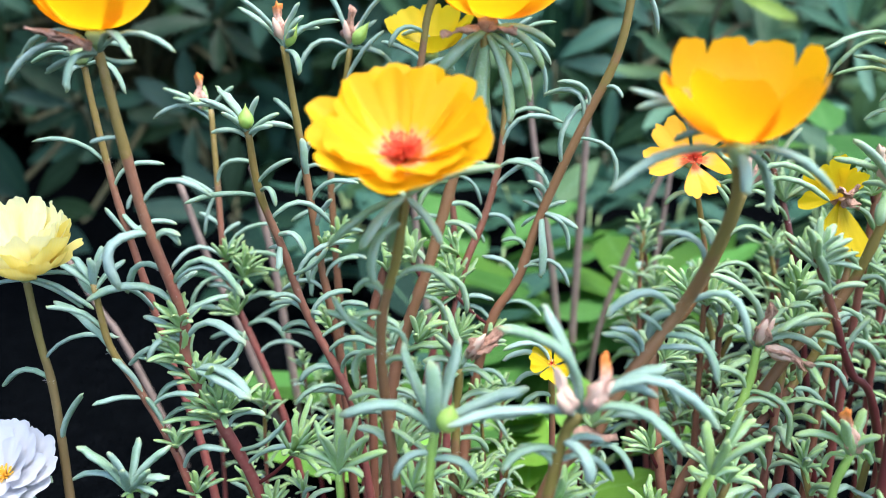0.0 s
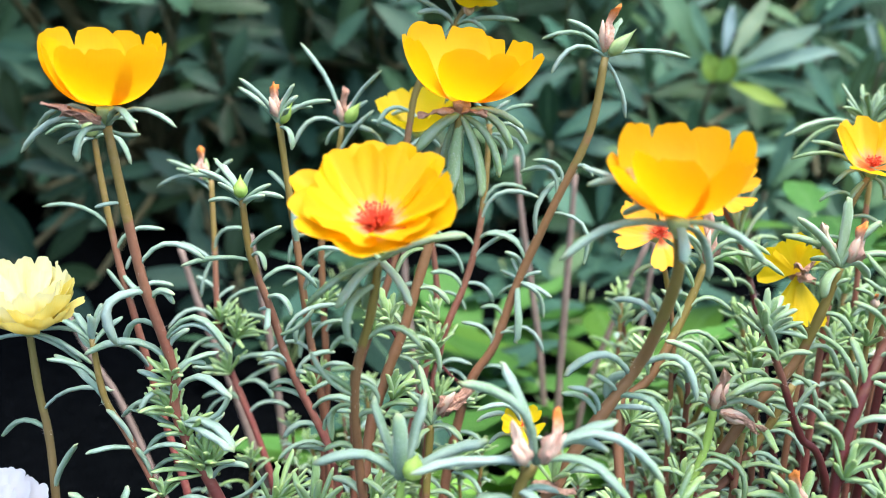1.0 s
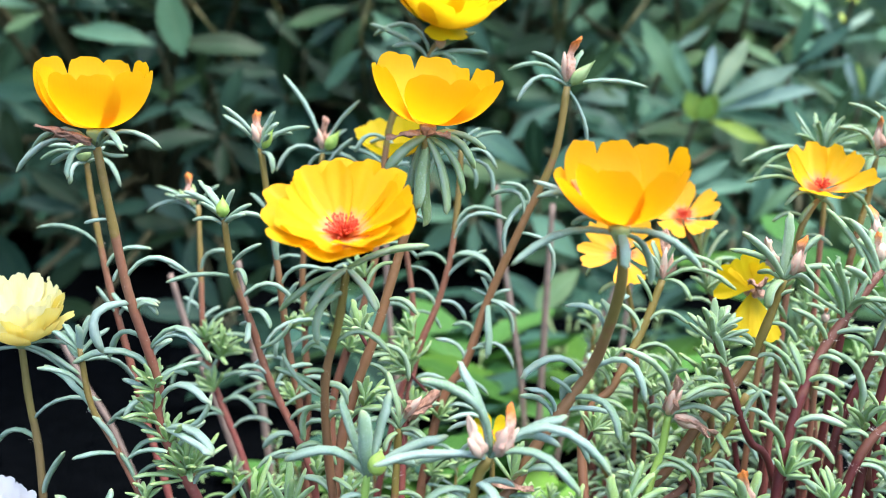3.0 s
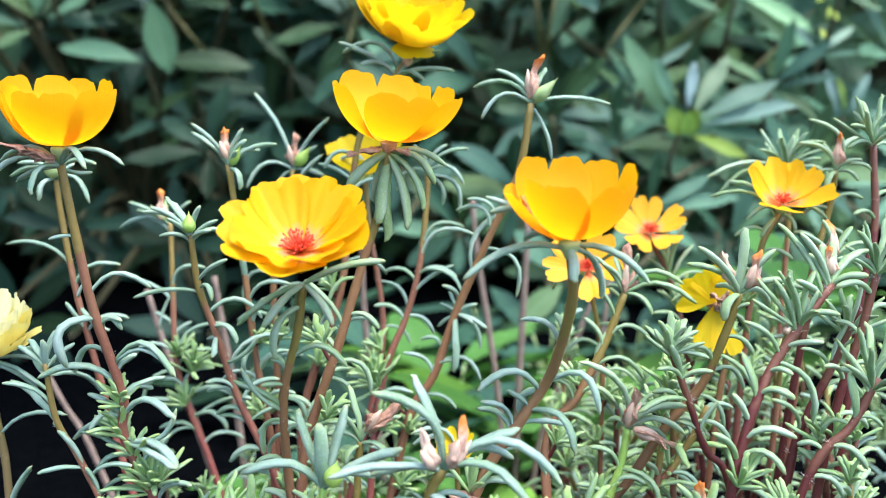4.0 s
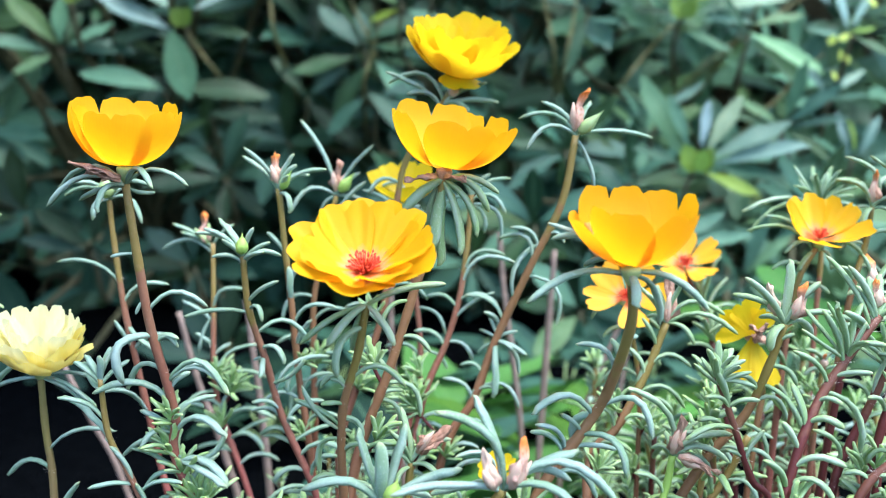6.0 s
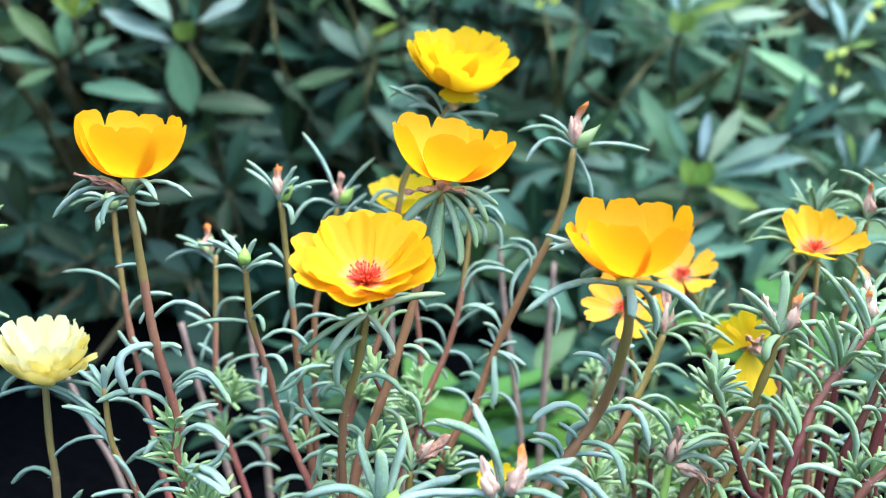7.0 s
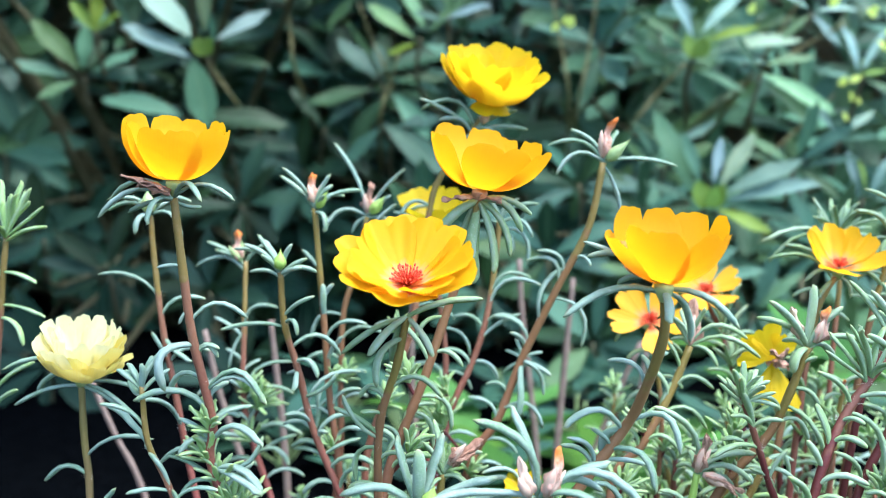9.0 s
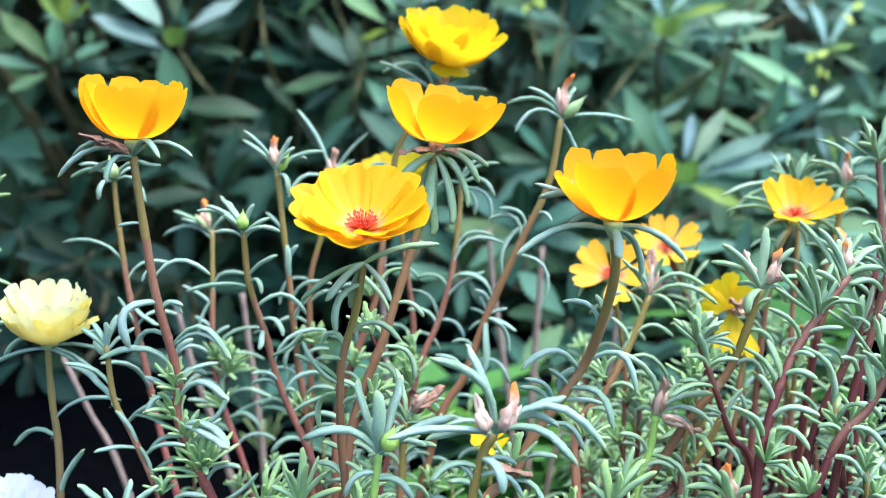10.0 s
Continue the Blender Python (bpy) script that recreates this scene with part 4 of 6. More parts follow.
stem_of = moss_rose("moss rose stem with a half-hidden yellow blossom", 1.6, [(-8, 415, 255), (-6, 412, 230), (2, 405, 181), (-2, 400, 144), (-12, 390, 100), (-20, 383, 45), (-25, 379, -4)])
leaves(stem_of, [(0.007, -15, 4, 8, 0.4, 0), (0.017, 10, 2, -4, 0.2, 0), (0.01, -7, 3, -13, 0.2, 0), (0.12, 12, -2, 1, 0.2, 0), (0.21, 15, 1, -14, 0.2, 0), (0.297, 14, 2, -9, 0.2, 0), (0.307, -19, 4, 4, 0.2, 0)])
blossom(stem_of, (-0.1, -0.4, 1), ring_of(5, 20, 24, 82, 30, 44, 0.10, 0.03, 15), YELLOW, 'half-hidden yellow blossom', SEPAL, 0.0, 20, 6, seed=13, edge=0.5, crimp=0.02)
for share in (0.02, 0.21, 0.31):
    hair_tuft(stem_of[0], stem_of[1].at(share), random.Random(int(share * 997)))

stem_of = moss_rose("long leaning moss rose stem with a pink spent bloom", 2.0, [(73, 363, 289), (68, 365, 258), (55, 368, 228), (40, 372, 192), (30, 372, 162), (19, 372, 143), (10, 370, 104), (6, 365, 68), (4, 362, 31), (2, 360, -4)], STEM_BROWN)
leaves(stem_of, [(0, -22, -2, -7, 0.3, 0), (0, -26, 4, 7, 0.25, 0), (0, -16, 4, 15, 0.15, 0), (0.003, 10, 2, -24, 0.12, 0), (0, 36, 6, 0, 0.1, 0), (0, 7, 6, 16, 0.1, 0), (0.207, -16, 5, 11, 0.45, 0), (0.227, 15, 0, -23, 0.35, 0)])
leaves(stem_of, [(0.19, -13, 1, 12, 0.3, 0), (0.157, 8, -4, -3, 0.3, 0), (0.27, 12, 6, 27, 0.2, 0), (0.31, -19, 4, 12, 0.25, 0), (0.343, 0, -6, -26, 0.05, 1), (0.34, -6, -4, 14, 0.35, 0), (0.337, -8, 5, 3, 0.1, 0), (0.337, 10, 0, 4, 0.1, 0)])
leaves(stem_of, [(0.343, 12, 2, -16, 0.2, 0), (0.343, -8, 3, -6, 0.1, 0), (0.34, 9, -4, -4, 0.05, 0), (0.333, -4, 3, 8, 0.1, 0), (0.34, 15, -4, -6, 0.1, 0), (0.4, -11, 3, 4, 0.3, 0), (0.42, 20, 1, -10, 0.3, 0), (0.443, -15, 2, 10, 0.2, 0)])
leaves(stem_of, [(0.45, 11, -1, 9, 0.3, 0), (0.487, 18, 1, -5, 0.2, 0), (0.513, -19, 3, 1, 0.3, 0), (0.54, 17, 1, 3, 0.2, 0), (0.59, 13, 2, -9, 0.25, 0), (0.617, -12, -5, 16, 0.2, 0), (0.653, 17, -4, -11, 0.2, 0), (0.693, -16, -1, 11, 0.2, 0)])
rosette(stem_of, 0.52, 18, 12, (-0.75, -0.08, 0.75), 22, seed=9)
rosette(stem_of, 0.56, 12, 8, (0.5, -0.16, 1), 6, seed=11)
rosette(stem_of, 0.66, 14, 9, (0.6, -0.16, 1), 10, seed=13)
withered(stem_of, (0.05, 0, 1), 18.0, WITHERED, PINK, 6, (-0.5, 0, 3), 0.25)
green_bud(stem_of, (0.75, -0.2, 0.75), 13.0, (1.5, -1, 1), SEPAL, 0.22)
for share in (0.16, 0.21, 0.27, 0.33, 0.4):
    hair_tuft(stem_of[0], stem_of[1].at(share), random.Random(int(share * 997)))

stem_of = moss_rose("curved moss rose stem with an orange cup blossom", 2.1, [(79, 228, 243), (81, 235, 225), (78, 250, 202), (73, 258, 187), (57, 257, 163), (49, 255, 148), (34, 250, 130), (14, 241, 58), (2, 235, -4)], STEM_BROWN)
leaves(stem_of, [(0.012, -33, -4, -9, 0.16, 1), (0.006, -25, 8, 9, 0.2, 1), (0.003, 1, -8, -11, 0.1, 1), (0.006, 24, -3, -11, 0.16, 1), (0.006, -26, 12, 14, 0.12, 0), (0.237, -22, -6, 1, 0.33, 2), (0.223, 18, -6, -9, 0.4, 1), (0.167, -13, 4, 10, 0.3, 0), (0.01, 11, 8, -17, 0.2, 0), (0.01, -14, 12, 1, 0.2, 0)])
leaves(stem_of, [(0.157, -2, 2, 11, 0.2, 0), (0.237, -6, 4, -10, 0.3, 3), (0.263, -8, -3, 7, 0.1, 0), (0.287, 17, 2, -1, 0.1, 0), (0.303, -12, 2, 8, 0.2, 0), (0.127, 6, 8, 5, 0.2, 0), (0.267, 16, -8, -13, 0.3, 1), (0.3, -11, -6, 12, 0.2, 0)])
leaves(stem_of, [(0.333, 17, 0, -8, 0.3, 0), (0.397, 15, -3, 6, 0.2, 0), (0.42, 15, -5, -8, 0.3, 0), (0.46, -13, -4, 9, 0.2, 0)])
rosette(stem_of, 0.42, 10, 9, (0.5, 0.12, 1), 8, seed=18)
rosette(stem_of, 0.55, 14, 9, (0.6, -0.08, 1), 16, seed=20)
rosette(stem_of, 0.62, 14, 9, (-0.5, -0.08, 1), 16, seed=22)
blossom(stem_of, (0.05, -0.09, 1), [(-160, 33, 98, -4, 50, 0.12, 0.008), (132, 33.5, 98, 0, 48, 0.12, 0.008), (-88, 27, 98, 26, 52, 0.05, 0.01), (50, 28, 98, 6, 46, 0.04, 0.006), (-34, 27, 98, 3, 50, 0.03, 0.005)], DEEP_ORANGE, 'deep orange cup blossom', SEPAL, 0.4, 30, 9, seed=15)
withered(stem_of, (-0.9, -0.2, 0.6), 12.0, WITHERED, PINK, 7, (-7, 3, 4))
for share in (0.01, 0.16, 0.22, 0.26, 0.29):
    hair_tuft(stem_of[0], stem_of[1].at(share), random.Random(int(share * 997)))

stem_of = moss_rose("olive moss rose stem with a brown spent bloom", 2.0, [(113, 338, 208), (105, 335, 187), (93, 330, 164), (80, 325, 142), (86, 293, 63), (88, 282, -4)], STEM_OLIVE)
leaves(stem_of, [(0.003, -13, -2, 17, 0.1, 0), (0.003, -10, -4, 14, 0.15, 0), (0, 24, -4, 5, 0.3, 1), (0.003, 29, -8, -2, 0.25, 1), (0, -4, 6, 16, 0.1, 0), (0, 5, -4, 18, 0.1, 0), (0, -7, 8, 1, 0.2, 0), (0, 11, -6, -8, 0.2, 0)], LEAF_GREEN)
leaves(stem_of, [(0.05, -7, 0, 13, 0.1, 0), (0.09, 18, -1, 1, 0.3, 0), (0.11, -8, 2, 13, 0.15, 0), (0.15, 22, 1, -5, 0.3, 0), (0.207, 15, -3, -2, 0.3, 0), (0.223, -12, 5, 8, 0.3, 0), (0.27, 14, -6, 0, 0.2, 0), (0.067, -7, -1, -13, 0.1, 0)], LEAF_GREEN)
rosette(stem_of, 0.2, 8, 8, (-0.5, -0.12, 1), 5, seed=26)
rosette(stem_of, 0.35, 12, 9, (0.5, -0.16, 1), 10, seed=28)
rosette(stem_of, 0.5, 12, 9, (-0.5, -0.16, 1), 10, seed=30)
withered(stem_of, (0.2, 0, 1), 20.0, BROWN, PINK, 8, (0, 0, 1), 0.2)
for share in (0.05, 0.09, 0.15, 0.22):
    hair_tuft(stem_of[0], stem_of[1].at(share), random.Random(int(share * 997)))

stem_of = moss_rose("leaning moss rose stem with stout leaves and pink spent blooms", 2.0, [(150, 297, 216), (145, 298, 198), (138, 300, 179), (124, 300, 161), (110, 300, 138), (87, 295, 111), (70, 289, 50), (59, 285, -4)], STEM_OLIVE)
leaves(stem_of, [(0, -17, -4, 18, 0.06, 2), (0, 1, 0, 25, 0.04, 2), (0, 12, -2, 17, 0.1, 2), (0, -19, 6, 10, 0.15, 1), (0, 23, 2, 3, 0.15, 1), (0.003, -7, -6, -9, 0.2, 2), (0.003, 15, 10, -6, 0.2, 1), (0.003, -6, 12, 1, 0.15, 1)], LEAF_GREEN)
leaves(stem_of, [(0.037, 6, -2, 5, 0.15, 0), (0.073, 11, -1, -7, 0.2, 0), (0.12, -13, -5, 7, 0.2, 0), (0.137, 15, 4, -8, 0.3, 0), (0.177, 11, -2, -13, 0.2, 0), (0.21, -13, -6, 8, 0.2, 0), (0.25, 16, 1, -2, 0.3, 0), (0.103, 15, -6, -18, 0.15, 0)], LEAF_GREEN)
leaves(stem_of, [(0.237, -15, -5, 7, 0.2, 0)], LEAF_GREEN)
rosette(stem_of, 0.25, 10, 9, (-0.4, -0.12, 1), 6, seed=35)
rosette(stem_of, 0.45, 14, 9, (0.4, -0.16, 1), 10, seed=37)
rosette(stem_of, 0.6, 14, 9, (-0.4, -0.2, 1), 10, seed=39)
withered(stem_of, (0.45, 0, 1), 14.0, WITHERED, PINK, 9, (3, -1, 3), 0.25)
withered(stem_of, (-0.3, 0.1, 1), 12.0, PINK, PINK, 10, (-3, 1, 4), 0.2)
for share in (0.04, 0.1, 0.14, 0.21, 0.25):
    hair_tuft(stem_of[0], stem_of[1].at(share), random.Random(int(share * 997)))

stem_of = moss_rose("green moss rose stem with a dry brown seed head", 1.8, [(109, 294, 163), (107, 294, 149), (102, 292, 133), (100, 290, 118), (96, 286, 53), (94, 284, -4)], STEM_GREEN)
leaves(stem_of, [(0, -20, -4, 27, 0.2, 1), (0, 21, -6, 11, 0.15, 2), (0, 10, 4, 13, 0.1, 0), (0.003, -7, 6, 1, 0.3, 0), (0, 22, 0, -2, 0.2, 1), (0, -2, 6, 8, 0.1, 0), (0.003, 17, 4, -15, 0.3, 0), (0.097, 14, -4, -19, 0.3, 0)], LEAF_GREEN)
leaves(stem_of, [(0.1, -12, 0, 9, 0.2, 0), (0.147, 13, -2, 3, 0.3, 0), (0.187, -12, 1, 8, 0.2, 0), (0.223, 16, 6, -12, 0.2, 0)], LEAF_GREEN)
rosette(stem_of, 0.3, 10, 9, (-0.5, -0.16, 1), 7, seed=43)
rosette(stem_of, 0.4, 12, 9, (0.6, -0.16, 1), 9, seed=45)
withered(stem_of, (0.35, -0.1, 1), 15.0, BROWN, PINK, 11, (0, -1, 2), 0.3)
withered(stem_of, (1, -0.3, -0.25), 13.0, BROWN, PINK, 12, (3, -2, 0), 0.2)
dry_rag(stem_of, (9, -3, -4), 1.8, 14, (8, -3, -1))
for share in (0.1, 0.19):
    hair_tuft(stem_of[0], stem_of[1].at(share), random.Random(int(share * 997)))

stem_of = moss_rose("stout moss rose stem with two pink spent blooms", 2.0, [(41, 222, 172), (35, 224, 154), (21, 227, 64), (15, 228, -4)], STEM_OLIVE)
leaves(stem_of, [(0, -22, -4, 25, 0.22, 3), (0, -10, 4, 29, 0.1, 2), (0, 24, 4, 12, 0.12, 2), (0, 37, -2, -4, 0.33, 2), (0, 27, -8, -8, 0.22, 2), (0, -23, 4, -4, 0.1, 2), (0.003, -35, -6, -1, 0.12, 2), (0, 22, 8, 1, 0.25, 2)])
leaves(stem_of, [(0.077, -16, -4, -4, 0.2, 1), (0.093, 16, 4, -8, 0.2, 0), (0.113, -10, -1, 8, 0.2, 0), (0.057, 7, -6, -10, 0.3, 2), (0.077, 13, 6, 0, 0.2, 0)])
rosette(stem_of, 0.3, 12, 9, (0.7, -0.08, 1), 12, seed=0)
rosette(stem_of, 0.35, 12, 9, (-0.7, -0.04, 1), 14, seed=2)
dry_rag(stem_of, (14, 6, -5), 4.5, 20, (1, 25, -18))
withered(stem_of, (0.45, -0.1, 1), 15.0, WITHERED, PINK, 13, (3, -2, 2), 0.3)
withered(stem_of, (-0.35, -0.2, 1), 11.5, PINK, PINK, 14, (-3, -3, 2), 0.3)
for share in (0.06, 0.09):
    hair_tuft(stem_of[0], stem_of[1].at(share), random.Random(int(share * 997)))

stem_of = moss_rose("pale green moss rose stem with a round green bud", 1.6, [(2, 232, 162), (0, 232, 138), (-2, 232, 62), (-3, 232, -4)], STEM_GREEN)
leaves(stem_of, [(0.007, -1, -4, 23, 0.05, 3), (0, 7, 3, 26, 0.04, 2), (0.007, 26, -4, 15, 0.12, 3), (0.007, -27, 0, 4, 0.2, 2), (0.007, -9, 4, 25, 0.04, 1), (0.003, -4, 8, 10, 0, 1), (0.01, 16, 6, 2, 0.2, 1)])
leaves(stem_of, [(0.047, -11, 0, -9, 0.2, 1), (0.06, 13, 0, -7, 0.2, 1)])
rosette(stem_of, 0.3, 12, 10, (-0.7, -0.04, 1), 14, seed=7)
green_bud(stem_of, (0.25, -0.3, 1), 9.0, (3, -3, 1))
for share in (0.01, 0.06):
    hair_tuft(stem_of[0], stem_of[1].at(share), random.Random(int(share * 997)))

stem_of = moss_rose("moss rose stem with a dry brown curled bloom", 1.7, [(8, 275, 162), (7, 275, 148), (6, 272, 117), (5, 269, 53), (4, 266, -4)], STEM_OLIVE)
leaves(stem_of, [(0, -5, 4, 20, 0.1, 0), (0, -8, -4, 13, 0.1, 0), (0, 15, 2, 9, 0.15, 0), (0.007, -12, -2, 4, 0.2, 0), (0.007, 11, -4, -3, 0.25, 0), (0, 5, 1, 9, 0.05, 0), (0.01, -5, -4, -6, 0.2, 0), (0.083, 13, 1, 4, 0.2, 0)], LEAF_GREEN)
leaves(stem_of, [(0.107, -14, 5, 2, 0.2, 0), (0.153, 11, 6, -8, 0.2, 0), (0.177, -12, 2, -8, 0.2, 0)], LEAF_GREEN)
rosette(stem_of, 0.3, 12, 9, (0.4, -0.16, 1), 8, seed=13)
rosette(stem_of, 0.35, 10, 9, (-0.4, -0.12, 1), 8, seed=15)
withered(stem_of, (0.8, -0.1, 0.9), 15.0, BROWN, PINK, 15, (3, -1, 5), 0.2)
dry_rag(stem_of, (8, -2, 6), 2.0, 16, (4, -2, 4))
for share in (0.01, 0.11, 0.18):
    hair_tuft(stem_of[0], stem_of[1].at(share), random.Random(int(share * 997)))

stem_of = moss_rose("dark red branching moss rose stem, thickly leaved", 1.9, [(175, 272, 224), (155, 264, 199), (146, 258, 183), (141, 255, 167), (138, 253, 151), (133, 249, 68), (129, 247, -4)], STEM_RED)
leaves(stem_of, [(0.007, -11, 0, 19, 0.06, 1), (0.007, -2, 4, 15, 0.03, 1), (0.003, 11, -4, 4, 0.15, 2), (0.01, -6, 4, 12, 0.05, 1), (0.007, 8, 4, 11, 0.08, 1), (0.01, 16, 8, 13, 0.15, 1), (0.023, -15, 6, 25, 0.05, 1), (0.027, -11, -6, 7, 0.1, 1)], LEAF_GREEN)
leaves(stem_of, [(0.01, 4, 8, 16, 0.03, 1), (0.033, -12, 4, 5, 0.15, 1), (0.08, 12, -4, 5, 0.2, 0), (0.093, -8, 0, 19, 0.06, 1), (0.117, 11, -6, 3, 0.1, 1), (0.133, -13, -1, 12, 0.15, 0), (0.163, 6, -6, 1, 0.2, 1), (0.197, 10, -6, 0, 0.2, 2)], LEAF_GREEN)
leaves(stem_of, [(0.207, -4, 5, 15, 0.1, 0), (0.24, -6, 0, 10, 0.1, 1), (0.267, 16, -6, 3, 0.2, 1), (0.29, 14, -6, -4, 0.3, 0), (0.3, -10, -5, 12, 0.15, 0), (0.34, 13, 0, -4, 0.2, 0), (0.143, 14, 0, -22, 0.25, 1)], LEAF_GREEN)
rosette(stem_of, 0.08, 10, 14, (0, 0.0, 1), 0, seed=21, mat=LEAF_GREEN)
rosette(stem_of, 0.35, 10, 9, (0.5, -0.16, 1), 6, seed=23)
rosette(stem_of, 0.5, 12, 9, (0.6, -0.12, 1), 8, seed=25)
withered(stem_of, (0.0, 0, 1), 9.0, WITHERED, PINK, 16, (0, 1, 4), 0.2)
for share in (0.01, 0.03, 0.09, 0.13, 0.16):
    hair_tuft(stem_of[0], stem_of[1].at(share), random.Random(int(share * 997)), 18, 5.0)

stem_of = moss_rose("dark red leaning moss rose stem with arching leaves", 2.0, [(198, 310, 203), (190, 310, 182), (182, 308, 165), (175, 305, 145), (162, 300, 65), (154, 296, -4)], STEM_RED)
leaves(stem_of, [(0.033, -8, 1, 15, 0.1, 0), (0.057, 11, -4, 3, 0.2, 0), (0.103, -11, 2, 9, 0.2, 0), (0.137, 19, 5, -4, 0.25, 0), (0.207, 12, -2, -13, 0.3, 0), (0.23, -12, -1, 14, 0.2, 0), (0.27, 15, -4, -6, 0.2, 0), (0.09, 4, -3, 18, 0.05, 0)], LEAF_GREEN)
rosette(stem_of, 0.02, 12, 14, (0.1, -0.08, 1), 0, seed=28, mat=LEAF_GREEN)
rosette(stem_of, 0.4, 10, 9, (0.4, -0.2, 1), 6, seed=30)
for share in (0.06, 0.1, 0.21, 0.27):
    hair_tuft(stem_of[0], stem_of[1].at(share), random.Random(int(share * 997)), 18, 5.0)

stem_of = moss_rose("dark red leaning moss rose stem with stout leaves", 1.8, [(192, 270, 191), (183, 268, 174), (167, 265, 153), (144, 260, 69), (129, 256, -4)], STEM_RED)
leaves(stem_of, [(0.033, -9, 6, 8, 0.2, 0), (0.077, 9, -1, -3, 0.2, 0), (0.093, -8, 6, -5, 0.3, 0), (0.143, 12, -4, -7, 0.2, 1), (0.157, -8, 4, 1, 0.2, 0), (0.207, 13, 1, -8, 0.2, 0), (0.08, -3, 0, 17, 0.05, 1)], LEAF_GREEN)
rosette(stem_of, 0.02, 12, 15, (0.1, -0.08, 1), 0, seed=33, mat=LEAF_GREEN)
rosette(stem_of, 0.3, 10, 9, (-0.4, -0.2, 1), 6, seed=35)
for share in (0.08, 0.14, 0.21):
    hair_tuft(stem_of[0], stem_of[1].at(share), random.Random(int(share * 997)), 18, 5.0)

stem_of = moss_rose("thin red moss rose shoot with a leafy tip", 1.5, [(122, 284, 197), (129, 284, 179), (137, 284, 158), (147, 286, 143), (165, 290, 64), (177, 292, -4)], STEM_RED)
leaves(stem_of, [(0, -5, -3, 11, 0.05, 0), (0, 7, 6, 10, 0.05, 0), (0, 0, 0, 14, 0, 0), (0, 10, -1, 7, 0.1, 0), (0.003, 8, -2, 5, 0.1, 0), (0, -3, 6, 3, 0.1, 0), (0.007, 14, 0, -2, 0.1, 0), (0.06, 11, -3, 4, 0.15, 0)], LEAF_GREEN)
leaves(stem_of, [(0.033, -4, 0, 16, 0.05, 0), (0.07, -11, -5, 7, 0.2, 0), (0.063, -7, -4, 16, 0.05, 1), (0.1, -19, -4, -4, 0.15, 1), (0.193, -10, 1, 10, 0.2, 0), (0.14, 13, -1, -8, 0.25, 0), (0.163, 6, -2, 13, 0.1, 0)], LEAF_GREEN)
rosette(stem_of, 0.01, 12, 11, (0, -0.08, 1), 0, seed=39, mat=LEAF_GREEN)
for share in (0.01, 0.06, 0.1, 0.16):
    hair_tuft(stem_of[0], stem_of[1].at(share), random.Random(int(share * 997)), 18, 5.0)

stem_of = moss_rose("moss rose stem with an orange blossom behind leaf spikes", 1.5, [(138, 425, 223), (150, 420, 198), (157, 400, 155), (167, 384, 70), (174, 374, -4)], STEM_RED)
leaves(stem_of, [(0.097, -8, 3, 21, 0.05, 0), (0.097, -2, 4, 28, 0, 0), (0.097, 6, -6, 29, 0.05, 0), (0.11, 11, 1, 20, 0.1, 0), (0.107, -12, -2, 12, 0.1, 0), (0.12, 18, 5, 6, 0.2, 0), (0.16, -15, 3, 11, 0.2, 0), (0.177, 12, -3, 5, 0.2, 0)], LEAF_GREEN)
leaves(stem_of, [(0.213, -16, -3, 8, 0.2, 0), (0.263, 13, -4, 2, 0.2, 0)], LEAF_GREEN)
rosette(stem_of, 0.18, 12, 12, (0, -0.08, 1), 3, seed=44, mat=LEAF_GREEN)
rosette(stem_of, 0.3, 10, 9, (0.4, -0.16, 1), 6, seed=46)
blossom(stem_of, (-0.05, -0.70, 0.7), [(180, 20, 78, 52, 34, 0.10, 0.03), (-110, 20, 78, 54, 34, 0.10, 0.03), (-35, 18, 78, 58, 34, 0.10, 0.03), (38, 18, 78, 58, 34, 0.10, 0.03), (108, 20, 78, 54, 32, 0.10, 0.03)], PEACH_EYE, 'orange blossom with a red throat', SEPAL, 3.0, 30, 5, STAMEN, seed=17, bend=0.9, edge=0.5, crimp=0.03, slot=0.2)
for share in (0.11, 0.16, 0.21):
    hair_tuft(stem_of[0], stem_of[1].at(share), random.Random(int(share * 997)), 18, 5.0)

stem_of = moss_rose("low moss rose stem with a five-petalled orange blossom", 1.3, [(101, 373, 212), (108, 371, 176), (109, 370, 151), (109, 370, 68), (109, 370, -4)], STEM_OLIVE)
leaves(stem_of, [(0.013, -16, 6, -7, 0.3, 0), (0.04, 14, -2, -4, 0.2, 0), (0.063, -13, 1, -4, 0.2, 0), (0.117, 12, 0, -5, 0.2, 0), (0.167, -17, 2, -4, 0.3, 0), (0.22, 16, 1, -5, 0.2, 0)], LEAF_GREEN)
rosette(stem_of, 0.3, 10, 8, (0.4, -0.16, 1), 6, seed=0)
rosette(stem_of, 0.4, 10, 8, (-0.4, -0.16, 1), 6, seed=2)
blossom(stem_of, (-0.12, -0.80, 0.55), [(-143, 20, 80, 62, 30, 0.10, 0.03), (-86, 20.5, 80, 62, 26, 0.14, 0.03), (5, 19, 80, 66, 30, 0.12, 0.03), (77, 20.5, 80, 62, 32, 0.08, 0.03), (146, 19, 80, 62, 30, 0.10, 0.03)], PEACH_EYE, 'five-petalled orange blossom with a red eye', SEPAL, 3.0, 34, 5.0, STAMEN, seed=19, bend=0.9, edge=0.55, crimp=0.025, slot=0.2)
for share in (0.04, 0.12, 0.22):
    hair_tuft(stem_of[0], stem_of[1].at(share), random.Random(int(share * 997)))

